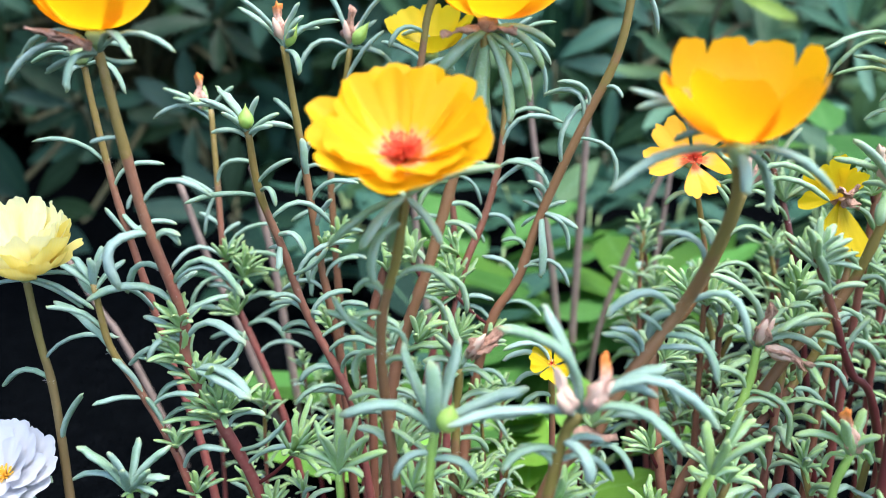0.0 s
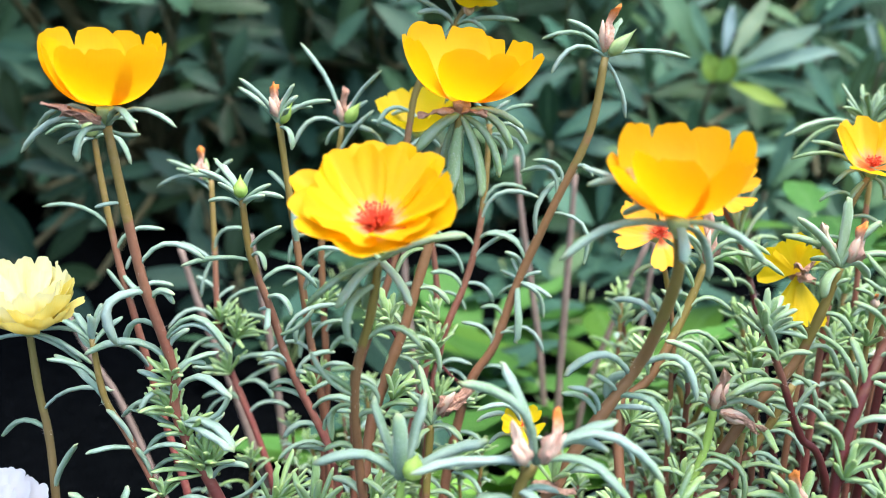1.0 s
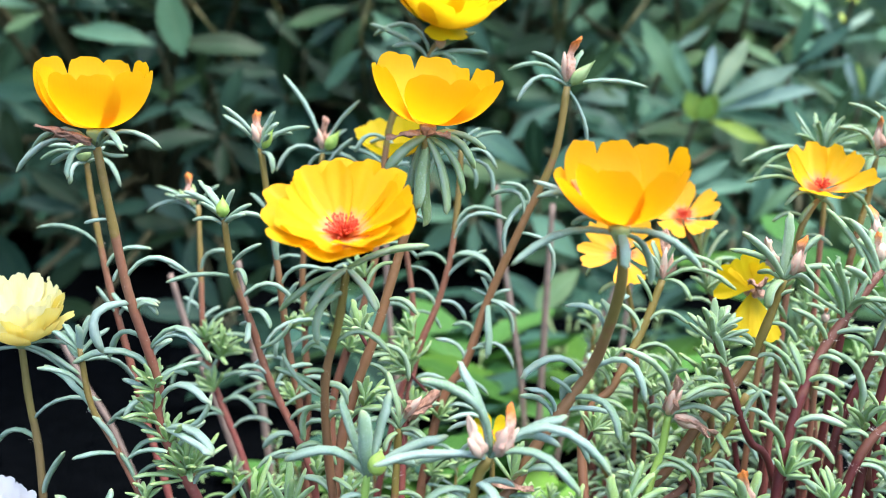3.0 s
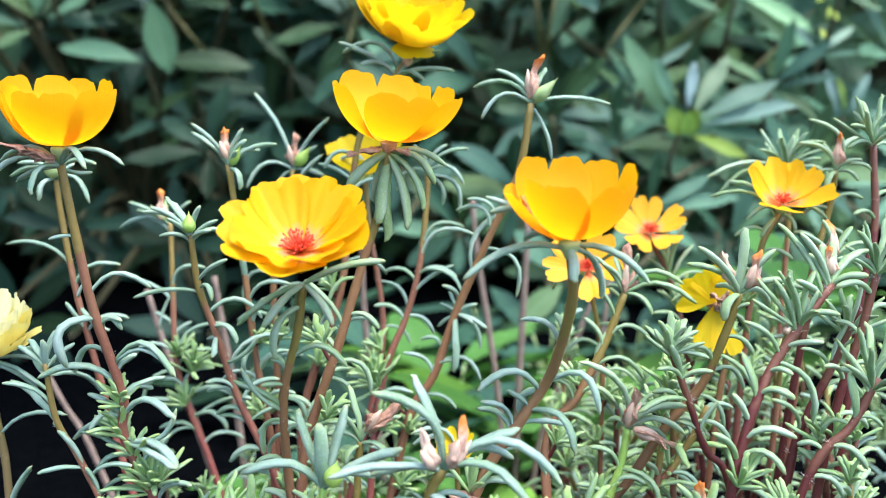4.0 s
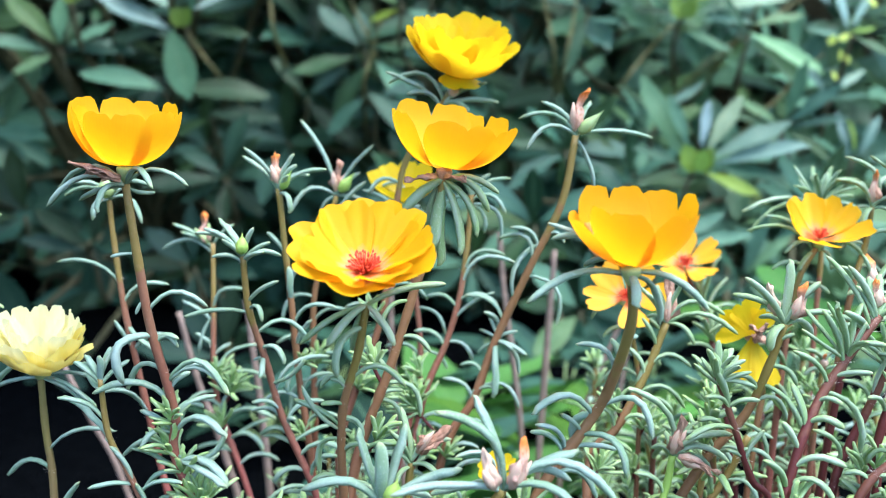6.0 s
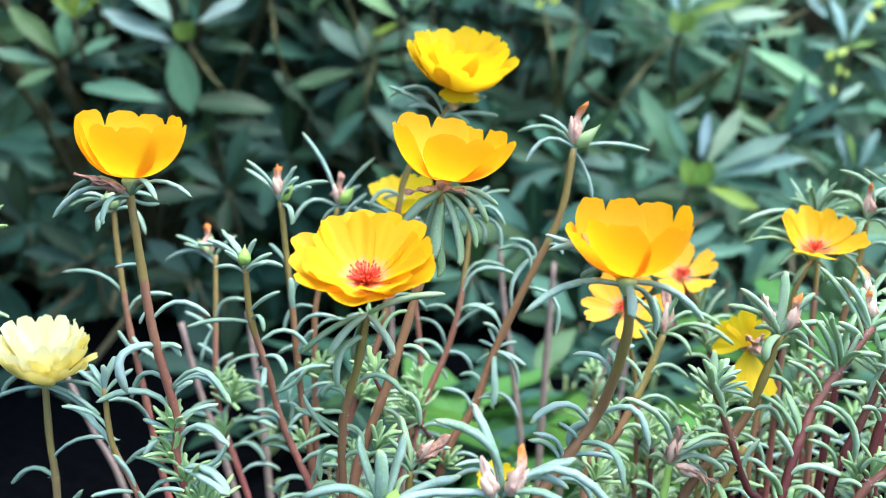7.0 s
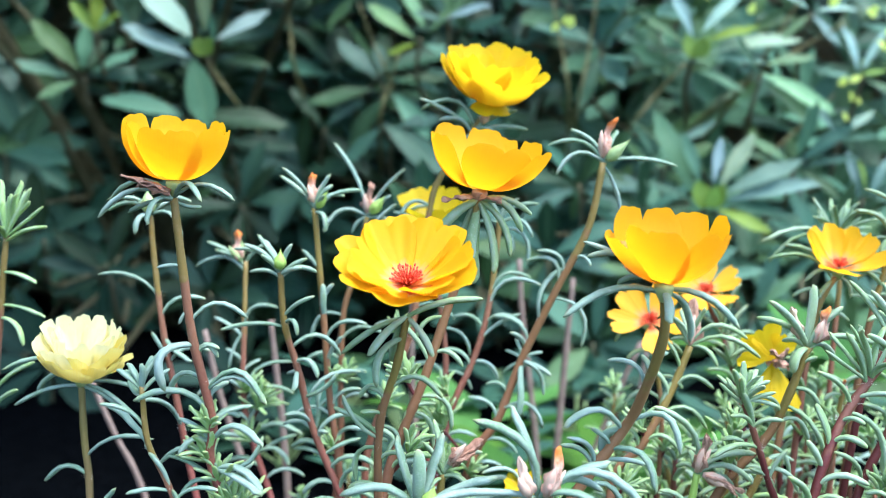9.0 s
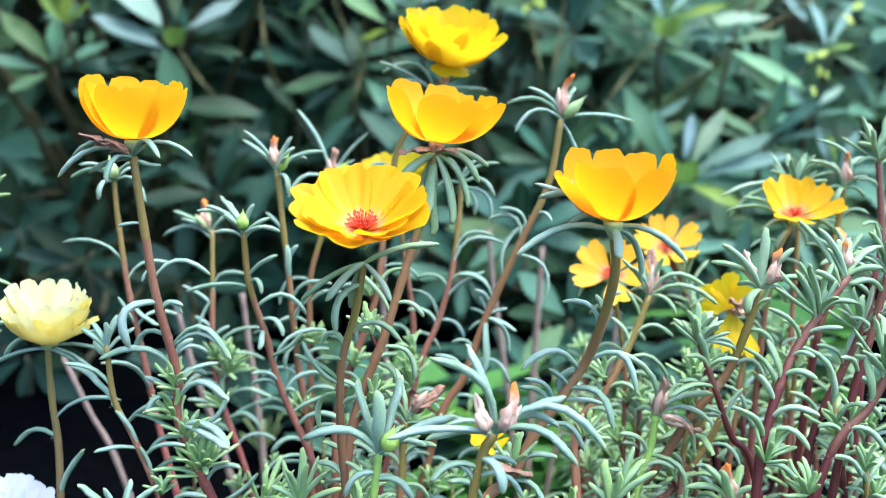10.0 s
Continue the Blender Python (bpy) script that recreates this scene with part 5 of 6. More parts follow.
stem_of = moss_rose("moss rose stem with a fading yellow blossom", 1.6, [(156, 362, 200), (162, 358, 176), (159, 355, 156), (151, 350, 71), (146, 346, -4)], STEM_OLIVE)
leaves(stem_of, [(0.003, -18, 3, 0, 0.3, 0), (0, -15, -5, 6, 0.4, 0), (0.023, 17, 4, -10, 0.2, 0), (0.063, -16, -3, -8, 0.2, 0), (0.103, 12, 0, -10, 0.2, 0), (0, 7, -2, 9, 0.2, 0)], LEAF_GREEN)
rosette(stem_of, 0.3, 10, 9, (-0.5, -0.16, 1), 6, seed=6)
blossom(stem_of, (0.10, -0.95, 0.15), [(-142, 18, 84, 66, 44, 0.10, 0.07), (165, 13, 84, 60, 40, 0.10, 0.07), (-98, 17, 84, 68, 34, 0.10, 0.07), (-14, 20, 84, 78, 22, 0.12, 0.06), (20, 23, 84, 76, 24, 0.12, 0.06)], YELLOW, 'fading yellow blossom with a brown centre', BROWN, 3.0, 0, seed=21, bend=1.0, edge=0.5, crimp=0.025)
dry_rag(stem_of, (-5, -3, 4), 2.6, 22, (2, -7, 2))
dry_rag(stem_of, (3, -2, 6), 2.4, 23, (2, -7, 1))
dry_rag(stem_of, (5, -2, -2), 2.4, 24, (1, -7, 1))
dry_rag(stem_of, (6, -5, -3), 2.5, 18, (0, -3, 0))
for share in (0.02, 0.1):
    hair_tuft(stem_of[0], stem_of[1].at(share), random.Random(int(share * 997)))

stem_of = moss_rose("moss rose stem with an open orange-yellow blossom", 1.7, [(188, 372, 242), (180, 370, 228), (177, 370, 209), (174, 370, 182), (169, 370, 82), (165, 370, -4)])
leaves(stem_of, [(0.01, -19, 18, 14, 0.15, 0), (0.017, -28, 12, 8, 0.2, 0), (0.003, -16, -3, -4, 0.2, 0), (0.003, 22, 0, -5, 0.2, 0), (0.007, 7, -1, -10, 0.2, 0), (0.013, -8, -2, -10, 0.1, 0), (0, 17, 3, 2, 0.1, 0), (0.05, -14, 2, -2, 0.2, 0)], LEAF_GREEN)
leaves(stem_of, [(0.09, 13, -6, -2, 0.2, 0), (0.123, -14, -3, -6, 0.2, 0)], LEAF_GREEN)
rosette(stem_of, 0.2, 10, 9, (-0.4, -0.12, 1), 6, seed=12)
rosette(stem_of, 0.35, 10, 9, (0.4, -0.16, 1), 8, seed=14)
blossom(stem_of, (-0.08, -0.50, 0.86), [(-102, 24, 80, 12, 38, 0.10, 0.04), (-165, 23.5, 78, 34, 38, 0.12, 0.06), (132, 23, 78, 36, 38, 0.12, 0.06), (62, 23.5, 80, 48, 38, 0.10, 0.06), (-20, 21, 80, 44, 40, 0.10, 0.05)], ORANGE_EYE, 'open orange-yellow blossom with a red centre', SEPAL, 2.5, 26, 4.8, STAMEN, seed=23, bend=0.8, edge=0.5, crimp=0.025, slot=0.2)
for share in (0.01, 0.05, 0.12):
    hair_tuft(stem_of[0], stem_of[1].at(share), random.Random(int(share * 997)))

stem_of = moss_rose("moss rose stem with a rusty spent bloom", 1.7, [(212, 374, 260), (210, 374, 242), (204, 370, 222), (200, 370, 191), (193, 370, 86), (188, 370, -4)], STEM_OLIVE)
leaves(stem_of, [(0.003, -18, -1, 13, 0.2, 0), (0, -12, 5, 23, 0.3, 0), (0, 11, 5, 15, 0.2, 0), (0, -6, 1, 12, 0.05, 0), (0, 9, -6, 5, 0.15, 0), (0.003, -8, 3, -2, 0.2, 0), (0.003, 10, -1, -4, 0.2, 0), (0.003, -6, -6, -9, 0.2, 0)], LEAF_GREEN)
leaves(stem_of, [(0.057, 15, 1, 2, 0.2, 0), (0.067, -11, 2, -3, 0.2, 0), (0.107, 12, 2, -5, 0.2, 0), (0.137, -12, -1, 7, 0.2, 0)], LEAF_GREEN)
withered(stem_of, (0.15, 0, 1), 14.0, WITHERED, PINK, 17, (0, 0, 3), 0.25)
for share in (0.06, 0.11):
    hair_tuft(stem_of[0], stem_of[1].at(share), random.Random(int(share * 997)))

stem_of = moss_rose("moss rose stem with a spiky leaf tuft", 1.5, [(205, 420, 258), (207, 420, 233), (206, 420, 198), (204, 420, 89), (203, 420, -4)])
leaves(stem_of, [(0, -13, 5, 21, 0.02, 0), (0, -4, -1, 17, 0.02, 0), (0, 2, -1, 18, 0.02, 0), (0, 9, 4, 14, 0.1, 0), (0.003, 17, -4, 15, 0.3, 0), (0.003, -12, -2, 10, 0.1, 0), (0, 6, 4, 21, 0, 0), (0.003, -41, -5, -3, 0.15, 0)], LEAF_GREEN)
leaves(stem_of, [(0.007, -34, 4, -13, 0.2, 0), (0.007, 17, 2, 8, 0.15, 0), (0.01, 20, -1, 1, 0.2, 0)], LEAF_GREEN)
rosette(stem_of, 0, 12, 15, (0, -0.04, 1), 0, seed=24, mat=LEAF_GREEN)
hair_tuft(stem_of[0], stem_of[1].at(0.01), random.Random(5))

stem_of = moss_rose("moss rose stem with a crimson-tipped bud", 1.7, [(197, 330, 226), (192, 330, 208), (185, 328, 190), (172, 324, 86), (164, 322, -4)], STEM_RED)
leaves(stem_of, [(0.003, -15, -3, 11, 0.1, 0), (0.003, 8, 3, 13, 0.1, 0), (0.003, 16, 5, 6, 0.15, 0), (0.007, -12, -4, 0, 0.2, 0), (0.007, 12, 0, -4, 0.2, 0), (0.003, -5, 1, 16, 0.05, 0), (0.047, 14, 0, -4, 0.2, 0), (0.07, -11, -2, -2, 0.2, 0)], LEAF_GREEN)
withered(stem_of, (-0.1, 0, 1), 14.0, WITHERED, PINK, 18, (0, 0, 1), 0.2)
for share in (0.01, 0.07):
    hair_tuft(stem_of[0], stem_of[1].at(share), random.Random(int(share * 997)), 18, 5.0)

stem_of = moss_rose("tall leafy moss rose stem with curling leaves", 1.8, [(222, 360, 273), (223, 355, 234), (217, 350, 205), (206, 341, 92), (199, 335, -4)], STEM_RED)
leaves(stem_of, [(0.007, -12, -4, 9, 0.2, 0), (0.003, -9, 1, 14, 0.1, 0), (0, 4, 4, 14, 0.1, 0), (0.007, 3, -5, 9, 0.1, 0), (0.007, -12, -3, -1, 0.2, 0), (0.01, 10, 3, 0, 0.2, 0), (0.053, -9, 4, 5, 0.2, 0), (0.09, 8, 2, 3, 0.2, 0)], LEAF_GREEN)
leaves(stem_of, [(0.123, -12, -6, 3, 0.2, 0)], LEAF_GREEN)
rosette(stem_of, 0.0, 8, 14, (0, -0.04, 1), 0, seed=33, mat=LEAF_GREEN)
for share in (0.01, 0.09):
    hair_tuft(stem_of[0], stem_of[1].at(share), random.Random(int(share * 997)), 18, 5.0)

stem_of = moss_rose("thick olive moss rose stem with broad leaves", 1.8, [(202, 300, 224), (196, 298, 199), (186, 295, 162), (173, 291, 73), (164, 288, -4)], STEM_RED)
leaves(stem_of, [(0.01, -8, 2, 8, 0.2, 0), (0.037, -15, -4, 3, 0.2, 1), (0.073, 12, 5, 2, 0.2, 0), (0.11, -7, 6, 5, 0.2, 0), (0.16, 12, 3, -3, 0.2, 0), (0.19, -10, -6, 8, 0.2, 0), (0.247, 15, 4, -6, 0.2, 0), (0.003, -9, -3, 17, 0.1, 0)], LEAF_GREEN)
leaves(stem_of, [(0.003, 3, 2, 14, 0.1, 0)], LEAF_GREEN)
rosette(stem_of, 0.0, 10, 15, (0, -0.04, 1), 0, seed=38, mat=LEAF_GREEN)
rosette(stem_of, 0.3, 10, 9, (0.4, -0.2, 1), 6, seed=40)
for share in (0.01, 0.07, 0.16, 0.25):
    hair_tuft(stem_of[0], stem_of[1].at(share), random.Random(int(share * 997)), 18, 5.0)

stem_of = moss_rose("moss rose stem with an upright tuft of green leaves", 1.6, [(-199, 335, 242), (-200, 335, 227), (-202, 337, 204), (-206, 340, 150), (-209, 342, 68), (-212, 344, -4)])
leaves(stem_of, [(0, -6, 5, 25, 0.03, 0), (0, 5, 3, 25, 0.03, 0), (0, 13, -4, 22, 0.04, 0), (0, 12, -2, 16, 0.05, 0), (0, -11, 5, 19, 0.05, 0), (0, 5, -6, 19, 0.02, 0), (0.013, 21, -4, 8, 0.1, 0), (0.07, 18, -4, -4, 0.1, 0)], YOUNG)
leaves(stem_of, [(0.133, 20, 2, -5, 0.08, 0), (0.08, -11, -1, 10, 0.1, 0), (0.157, 13, -4, -12, 0.2, 0), (0.297, 18, 1, 14, 0.1, 0), (0.33, 14, -5, 10, 0.1, 0)], YOUNG)
rosette(stem_of, 0, 8, 14, (0.1, 0.0, 1), 0, seed=44)
for share in (0.01, 0.08, 0.16, 0.33):
    hair_tuft(stem_of[0], stem_of[1].at(share), random.Random(int(share * 997)))

stem_of = moss_rose("low moss rose stem with a white double blossom", 1.6, [(-161, 300, 102), (-158, 300, 80), (-154, 300, 36), (-152, 300, -4)], STEM_GREEN)
leaves(stem_of, [(0.013, 18, -5, 6, 0.2, 0), (0.013, -12, -1, -3, 0.2, 0), (0.023, 12, -5, -7, 0.2, 0)])
rosette(stem_of, 0.3, 8, 10, (0.6, -0.08, 1), 8, seed=48)
blossom(stem_of, (0.0, -0.55, 0.8), ring_of(7, 0, 22, 80, 56, 40, 0.08, 0.03, 12) + ring_of(6, 25, 19.5, 72, 46, 40, 0.08, 0.04, 13) + ring_of(5, 10, 14, 60, 36, 40, 0.08, 0.05, 14), WHITE, 'white double blossom', SEPAL, 6.0, 26, 5, ANTHER, seed=25, bend=0.9, base=0.5, edge=0.5, crimp=0.02, filament=ANTHER)
hair_tuft(stem_of[0], stem_of[1].at(0.02), random.Random(5))

stem_of = moss_rose("low moss rose stem with a small yellow blossom", 1.4, [(42, 330, 139), (43, 330, 115), (44, 330, 51), (44, 330, -4)])
leaves(stem_of, [(0.003, -19, -5, 10, 0.3, 0), (0.01, -19, 1, 4, 0.3, 0), (0.027, -14, 3, -4, 0.2, 0), (0.027, 13, 5, -9, 0.2, 0), (0.08, -12, -4, -3, 0.2, 0)])
blossom(stem_of, (0.0, -0.65, 0.7), ring_of(5, -10, 9.5, 80, 52, 34, 0.10, 0.05, 16), YELLOW, 'small yellow blossom', SEPAL, 3.0, 8, 2.4, seed=27, edge=0.55)
for share in (0.01, 0.08):
    hair_tuft(stem_of[0], stem_of[1].at(share), random.Random(int(share * 997)))

stem_of = moss_rose("moss rose stem with a tiny orange bud", 1.4, [(186, 350, 190), (184, 350, 171), (180, 350, 77), (178, 350, -4)])
leaves(stem_of, [(0.007, -9, -1, 8, 0.2, 0), (0.007, 8, -2, 9, 0.2, 0), (0.013, -8, 1, -3, 0.2, 0), (0.013, 12, 0, -2, 0.2, 0)], LEAF_GREEN)
rosette(stem_of, 0.1, 10, 9, (0, -0.08, 1), 3, seed=7)
withered(stem_of, (-0.3, -0.3, 1), 6.0, WITHERED, PINK, 19, (0, 0, 0), 0.3)

stem_of = moss_rose("light green young moss rose shoot", 1.5, [(85, 250, 139), (81, 250, 123), (76, 250, 55), (72, 250, -4)], STEM_GREEN)
leaves(stem_of, [(0.003, 7, -3, 24, 0.04, 1), (0.003, 12, 2, 18, 0.05, 1), (0.003, 15, -6, 16, 0.06, 1), (0.003, -3, 0, 18, 0.03, 1), (0.003, -8, 4, 8, 0.1, 0), (0.003, 2, -8, 16, 0.02, 0), (0.013, -6, 1, 2, 0.1, 0), (0.017, 10, 3, 2, 0.15, 0)], YOUNG)
hair_tuft(stem_of[0], stem_of[1].at(0.01), random.Random(5))

stem_of = moss_rose("moss rose stem with a rusty pointed spent bud", 1.7, [(135, 272, 135), (130, 272, 116), (126, 272, 52), (124, 272, -4)], STEM_GREEN)
leaves(stem_of, [(0.003, -11, 0, 15, 0.12, 1), (0.007, -17, 4, 5, 0.2, 1), (0, 4, 4, 14, 0.06, 1), (0, 7, -4, 8, 0.15, 1), (0.003, -6, -6, 15, 0, 1), (0.01, 9, 4, -5, 0.3, 0), (0.013, -6, 5, -7, 0.3, 0)], YOUNG)
withered(stem_of, (-0.12, -0.1, 1), 15.0, WITHERED, SEPAL, 21, (0, 0, 0), 0.2)
hair_tuft(stem_of[0], stem_of[1].at(0.01), random.Random(5))

stem_of = moss_rose("brown leaning moss rose stem behind others", 1.8, [(147, 325, 163), (137, 325, 142), (122, 320, 124), (108, 315, 110), (92, 306, 50), (80, 300, -4)])
leaves(stem_of, [(0.037, 14, 3, 5, 0.3, 0), (0.08, -9, 5, 6, 0.3, 0), (0.12, 14, -6, -7, 0.3, 0), (0.177, 14, 0, -8, 0.2, 0), (0.227, -11, 5, 4, 0.2, 0), (0.283, 15, 1, -10, 0.2, 0)])
for share in (0.08, 0.18, 0.28):
    hair_tuft(stem_of[0], stem_of[1].at(share), random.Random(int(share * 997)))

stem_of = moss_rose("low leafy moss rose tip beside the pale flower", 1.5, [(-105, 272, 117), (-103, 272, 98), (-101, 272, 44), (-100, 272, -4)], STEM_GREEN)
leaves(stem_of, [(0.003, -16, 0, 17, 0.08, 1), (0.003, -4, -4, 17, 0.05, 1), (0, 4, 4, 18, 0.02, 1), (0, 16, 0, 17, 0.06, 1), (0.003, 11, -8, 13, 0.03, 0), (0.003, -21, 4, 2, 0.2, 0), (0.007, 16, -4, 8, 0.15, 1), (0.003, 2, -8, 13, 0.02, 0)])
leaves(stem_of, [(0.01, 12, -6, 3, 0.25, 0)])
hair_tuft(stem_of[0], stem_of[1].at(0.01), random.Random(5))

stem_of = moss_rose("low moss rose tip with fresh upright leaves", 1.5, [(-31, 262, 131), (-30, 262, 109), (-28, 262, 49), (-27, 262, -4)], STEM_GREEN)
leaves(stem_of, [(0, -7, 0, 18, 0.04, 0), (0, 0, 4, 22, 0.02, 0), (0, 7, 0, 20, 0.04, 0), (0, 11, -4, 15, 0.08, 0), (0, -4, -6, 16, 0.05, 0), (0, 4, -8, 19, 0.02, 0), (0.003, 16, 0, 8, 0.12, 1), (0.003, -11, 0, 8, 0.15, 0)], YOUNG)
leaves(stem_of, [(0.01, -7, -4, 2, 0.2, 0), (0.01, 9, -6, 3, 0.2, 0)], YOUNG)
hair_tuft(stem_of[0], stem_of[1].at(0.01), random.Random(5))


# leaf sprays of the shrubs: centre, bud's half width, then each leaf's foot, reach and tone (millimetres)
# tones pale and bright carry skylight in the leaf colour, deep carries shade
WEST_SPRAYS = [
    ((-404, 1250, 475), 14, [((-13, 0, 10), (-69, -30, 71), "bright"), ((-1, 0, 21), (5, -10, 84), "bright"), ((16, 0, 11), (76, -30, 42), "bright"), ((-16, 0, -17), (-85, -40, 40), "pale"), ((-17, 0, -15), (36, -50, -92), "mid"), ((25, 0, -17), (70, 0, -7), "dark"), ((-4, 0, -14), (-112, 20, -12), "dark")]),
    ((-582, 1250, 428), 0, [((-4, 0, 6), (-63, -20, 69), "mid"), ((0, 0, 8), (-2, 0, 63), "mid"), ((-15, 0, -4), (-69, -40, 16), "mid"), ((-10, 0, -9), (-31, -50, -24), "mid"), ((12, 0, 3), (60, 0, 38), "mid"), ((10, 0, -3), (86, 10, 22), "dark"), ((8, 0, 8), (11, 30, 47), "dark")]),
    ((-427, 1240, 372), 0, [((0, 0, 0), (-102, -30, 38), "mid"), ((0, 0, 6), (-103, 30, -14), "dark"), ((17, 0, -2), (122, 0, 21), "dark")]),
    ((-377, 1300, 337), 0, [((-5, 0, 6), (103, -20, 5), "dark"), ((-4, 0, -2), (-73, 0, -33), "dark"), ((0, 0, -6), (52, 0, -24), "dark")]),
    ((-713, 1280, 308), 0, [((0, 0, 4), (105, -30, -6), "dark"), ((-1, 0, 12), (47, 0, 61), "dark"), ((4, 0, -4), (57, 0, -28), "dark")]),
    ((-552, 1220, 487), 0, [((0, 0, -2), (-37, 0, 42), "new"), ((0, 0, 0), (-1, 0, 55), "new"), ((0, 0, -2), (38, -10, 26), "new")]),
]


def whorl(centre, size, count, tones, seed):
    """A spray of leaves that radiates from one bud, facing south."""
    r = random.Random(seed)
    rows = []
    for i in range(count):
        a = 2 * math.pi * (i + r.uniform(-0.25, 0.25)) / count
        ln = size * r.uniform(0.75, 1.1)
        rows.append(((8 * math.cos(a), 0, 8 * math.sin(a)), (ln * math.cos(a), r.uniform(-0.6, 0.1) * ln, ln * math.sin(a) * 0.8 + 0.15 * ln), tones[r.randrange(len(tones))]))
    return (centre, 0, rows)


WEST_TWIGS = [((-414, 1280, 470), (-369, 1300, 403)), ((-296, 1280, 564), (-282, 1300, 457))]
MID_SPRAYS = [
    ((-96, 1300, 509), 0, [((-8, 0, 0), (-65, -20, 45), "fresh"), ((5, 0, 15), (-32, 0, 63), "fresh"), ((12, 0, 7), (46, 0, 53), "mid"), ((-6, 0, -8), (-39, -10, -16), "new"), ((6, 0, -8), (56, -20, -18), "mid")]),
    ((-153, 1330, 444), 0, [((-8, 0, 7), (-58, 0, 63), "dark"), ((-14, 0, -9), (-89, -30, -17), "dark"), ((24, 0, 10), (73, 0, 4), "dark"), ((16, 0, -12), (61, -30, -68), "mid"), ((4, 0, -21), (-51, -20, -68), "dark"), ((-2, 0, 13), (-9, 20, 59), "dark")]),
    ((-131, 1300, 370), 0, [((-13, 0, 10), (97, -30, -58), "dark"), ((-17, 0, 4), (-54, -20, -50), "dark"), ((8, 0, 9), (59, 0, 19), "dark")]),
    ((-52, 1270, 538), 0, [((-6, 0, -5), (63, -20, 17), "pale"), ((-8, 0, -9), (-42, 0, 15), "dark"), ((0, 0, 4), (-11, 0, 52), "mid")]),
    ((-244, 1360, 375), 0, [((-4, 0, 4), (-51, 0, 55), "dark"), ((1, 0, -9), (75, -20, -51), "dark"), ((4, 0, 4), (47, 0, 50), "dark")]),
]
MID_TWIGS = [((-187, 1280, 552), (-144, 1300, 457)), ((-125, 1280, 480), (-150, 1300, 386)), ((96, 1280, 569), (128, 1300, 432)), ((159, 1280, 579), (142, 1300, 422))]
MID_SUN_SPOTS = [(93, 1200, 509), (107, 1200, 519), (116, 1200, 514)]
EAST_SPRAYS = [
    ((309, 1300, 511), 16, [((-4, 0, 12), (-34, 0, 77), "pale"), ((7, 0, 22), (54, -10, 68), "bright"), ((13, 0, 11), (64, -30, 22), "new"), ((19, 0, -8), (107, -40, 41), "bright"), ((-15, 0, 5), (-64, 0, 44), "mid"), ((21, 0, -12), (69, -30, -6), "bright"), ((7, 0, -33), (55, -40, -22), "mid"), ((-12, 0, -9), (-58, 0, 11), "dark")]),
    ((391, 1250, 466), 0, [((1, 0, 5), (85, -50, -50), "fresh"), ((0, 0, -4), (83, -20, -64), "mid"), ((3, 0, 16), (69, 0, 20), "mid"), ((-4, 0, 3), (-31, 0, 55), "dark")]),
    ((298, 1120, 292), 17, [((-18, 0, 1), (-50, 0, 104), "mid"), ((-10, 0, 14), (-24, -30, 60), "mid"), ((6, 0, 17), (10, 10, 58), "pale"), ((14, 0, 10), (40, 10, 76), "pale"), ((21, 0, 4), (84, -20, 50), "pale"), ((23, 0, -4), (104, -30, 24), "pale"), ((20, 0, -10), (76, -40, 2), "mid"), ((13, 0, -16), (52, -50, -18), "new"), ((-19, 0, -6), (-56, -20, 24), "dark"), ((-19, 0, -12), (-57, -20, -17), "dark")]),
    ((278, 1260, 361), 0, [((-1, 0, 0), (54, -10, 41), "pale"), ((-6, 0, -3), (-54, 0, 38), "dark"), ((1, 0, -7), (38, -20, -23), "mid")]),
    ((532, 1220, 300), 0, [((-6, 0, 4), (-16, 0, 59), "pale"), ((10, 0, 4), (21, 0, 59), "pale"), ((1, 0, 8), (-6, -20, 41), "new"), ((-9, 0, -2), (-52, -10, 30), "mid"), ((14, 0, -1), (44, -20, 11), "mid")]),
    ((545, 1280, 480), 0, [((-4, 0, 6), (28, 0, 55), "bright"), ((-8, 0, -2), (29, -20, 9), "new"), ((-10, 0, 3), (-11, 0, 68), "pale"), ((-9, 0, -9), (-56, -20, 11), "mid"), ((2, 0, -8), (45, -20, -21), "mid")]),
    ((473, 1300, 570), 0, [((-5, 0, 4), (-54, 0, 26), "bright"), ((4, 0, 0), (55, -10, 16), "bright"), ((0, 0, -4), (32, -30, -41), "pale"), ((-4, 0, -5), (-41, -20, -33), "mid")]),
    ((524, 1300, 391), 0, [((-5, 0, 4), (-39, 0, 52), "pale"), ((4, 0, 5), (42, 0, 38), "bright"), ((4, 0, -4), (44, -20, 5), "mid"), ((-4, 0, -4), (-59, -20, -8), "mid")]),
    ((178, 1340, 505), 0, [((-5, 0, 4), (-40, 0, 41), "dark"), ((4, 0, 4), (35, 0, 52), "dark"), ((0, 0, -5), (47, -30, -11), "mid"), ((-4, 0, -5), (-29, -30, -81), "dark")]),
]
# low west whorls: deep shade is painted with near-black leaves
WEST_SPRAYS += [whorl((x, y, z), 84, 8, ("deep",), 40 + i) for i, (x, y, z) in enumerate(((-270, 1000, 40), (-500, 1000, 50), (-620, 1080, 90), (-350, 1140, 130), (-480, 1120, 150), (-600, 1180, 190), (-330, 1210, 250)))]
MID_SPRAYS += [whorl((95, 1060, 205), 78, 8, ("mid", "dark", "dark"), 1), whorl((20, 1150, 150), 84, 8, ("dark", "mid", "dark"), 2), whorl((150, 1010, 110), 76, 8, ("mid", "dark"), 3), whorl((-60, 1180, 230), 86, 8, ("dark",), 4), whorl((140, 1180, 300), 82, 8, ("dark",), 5)]
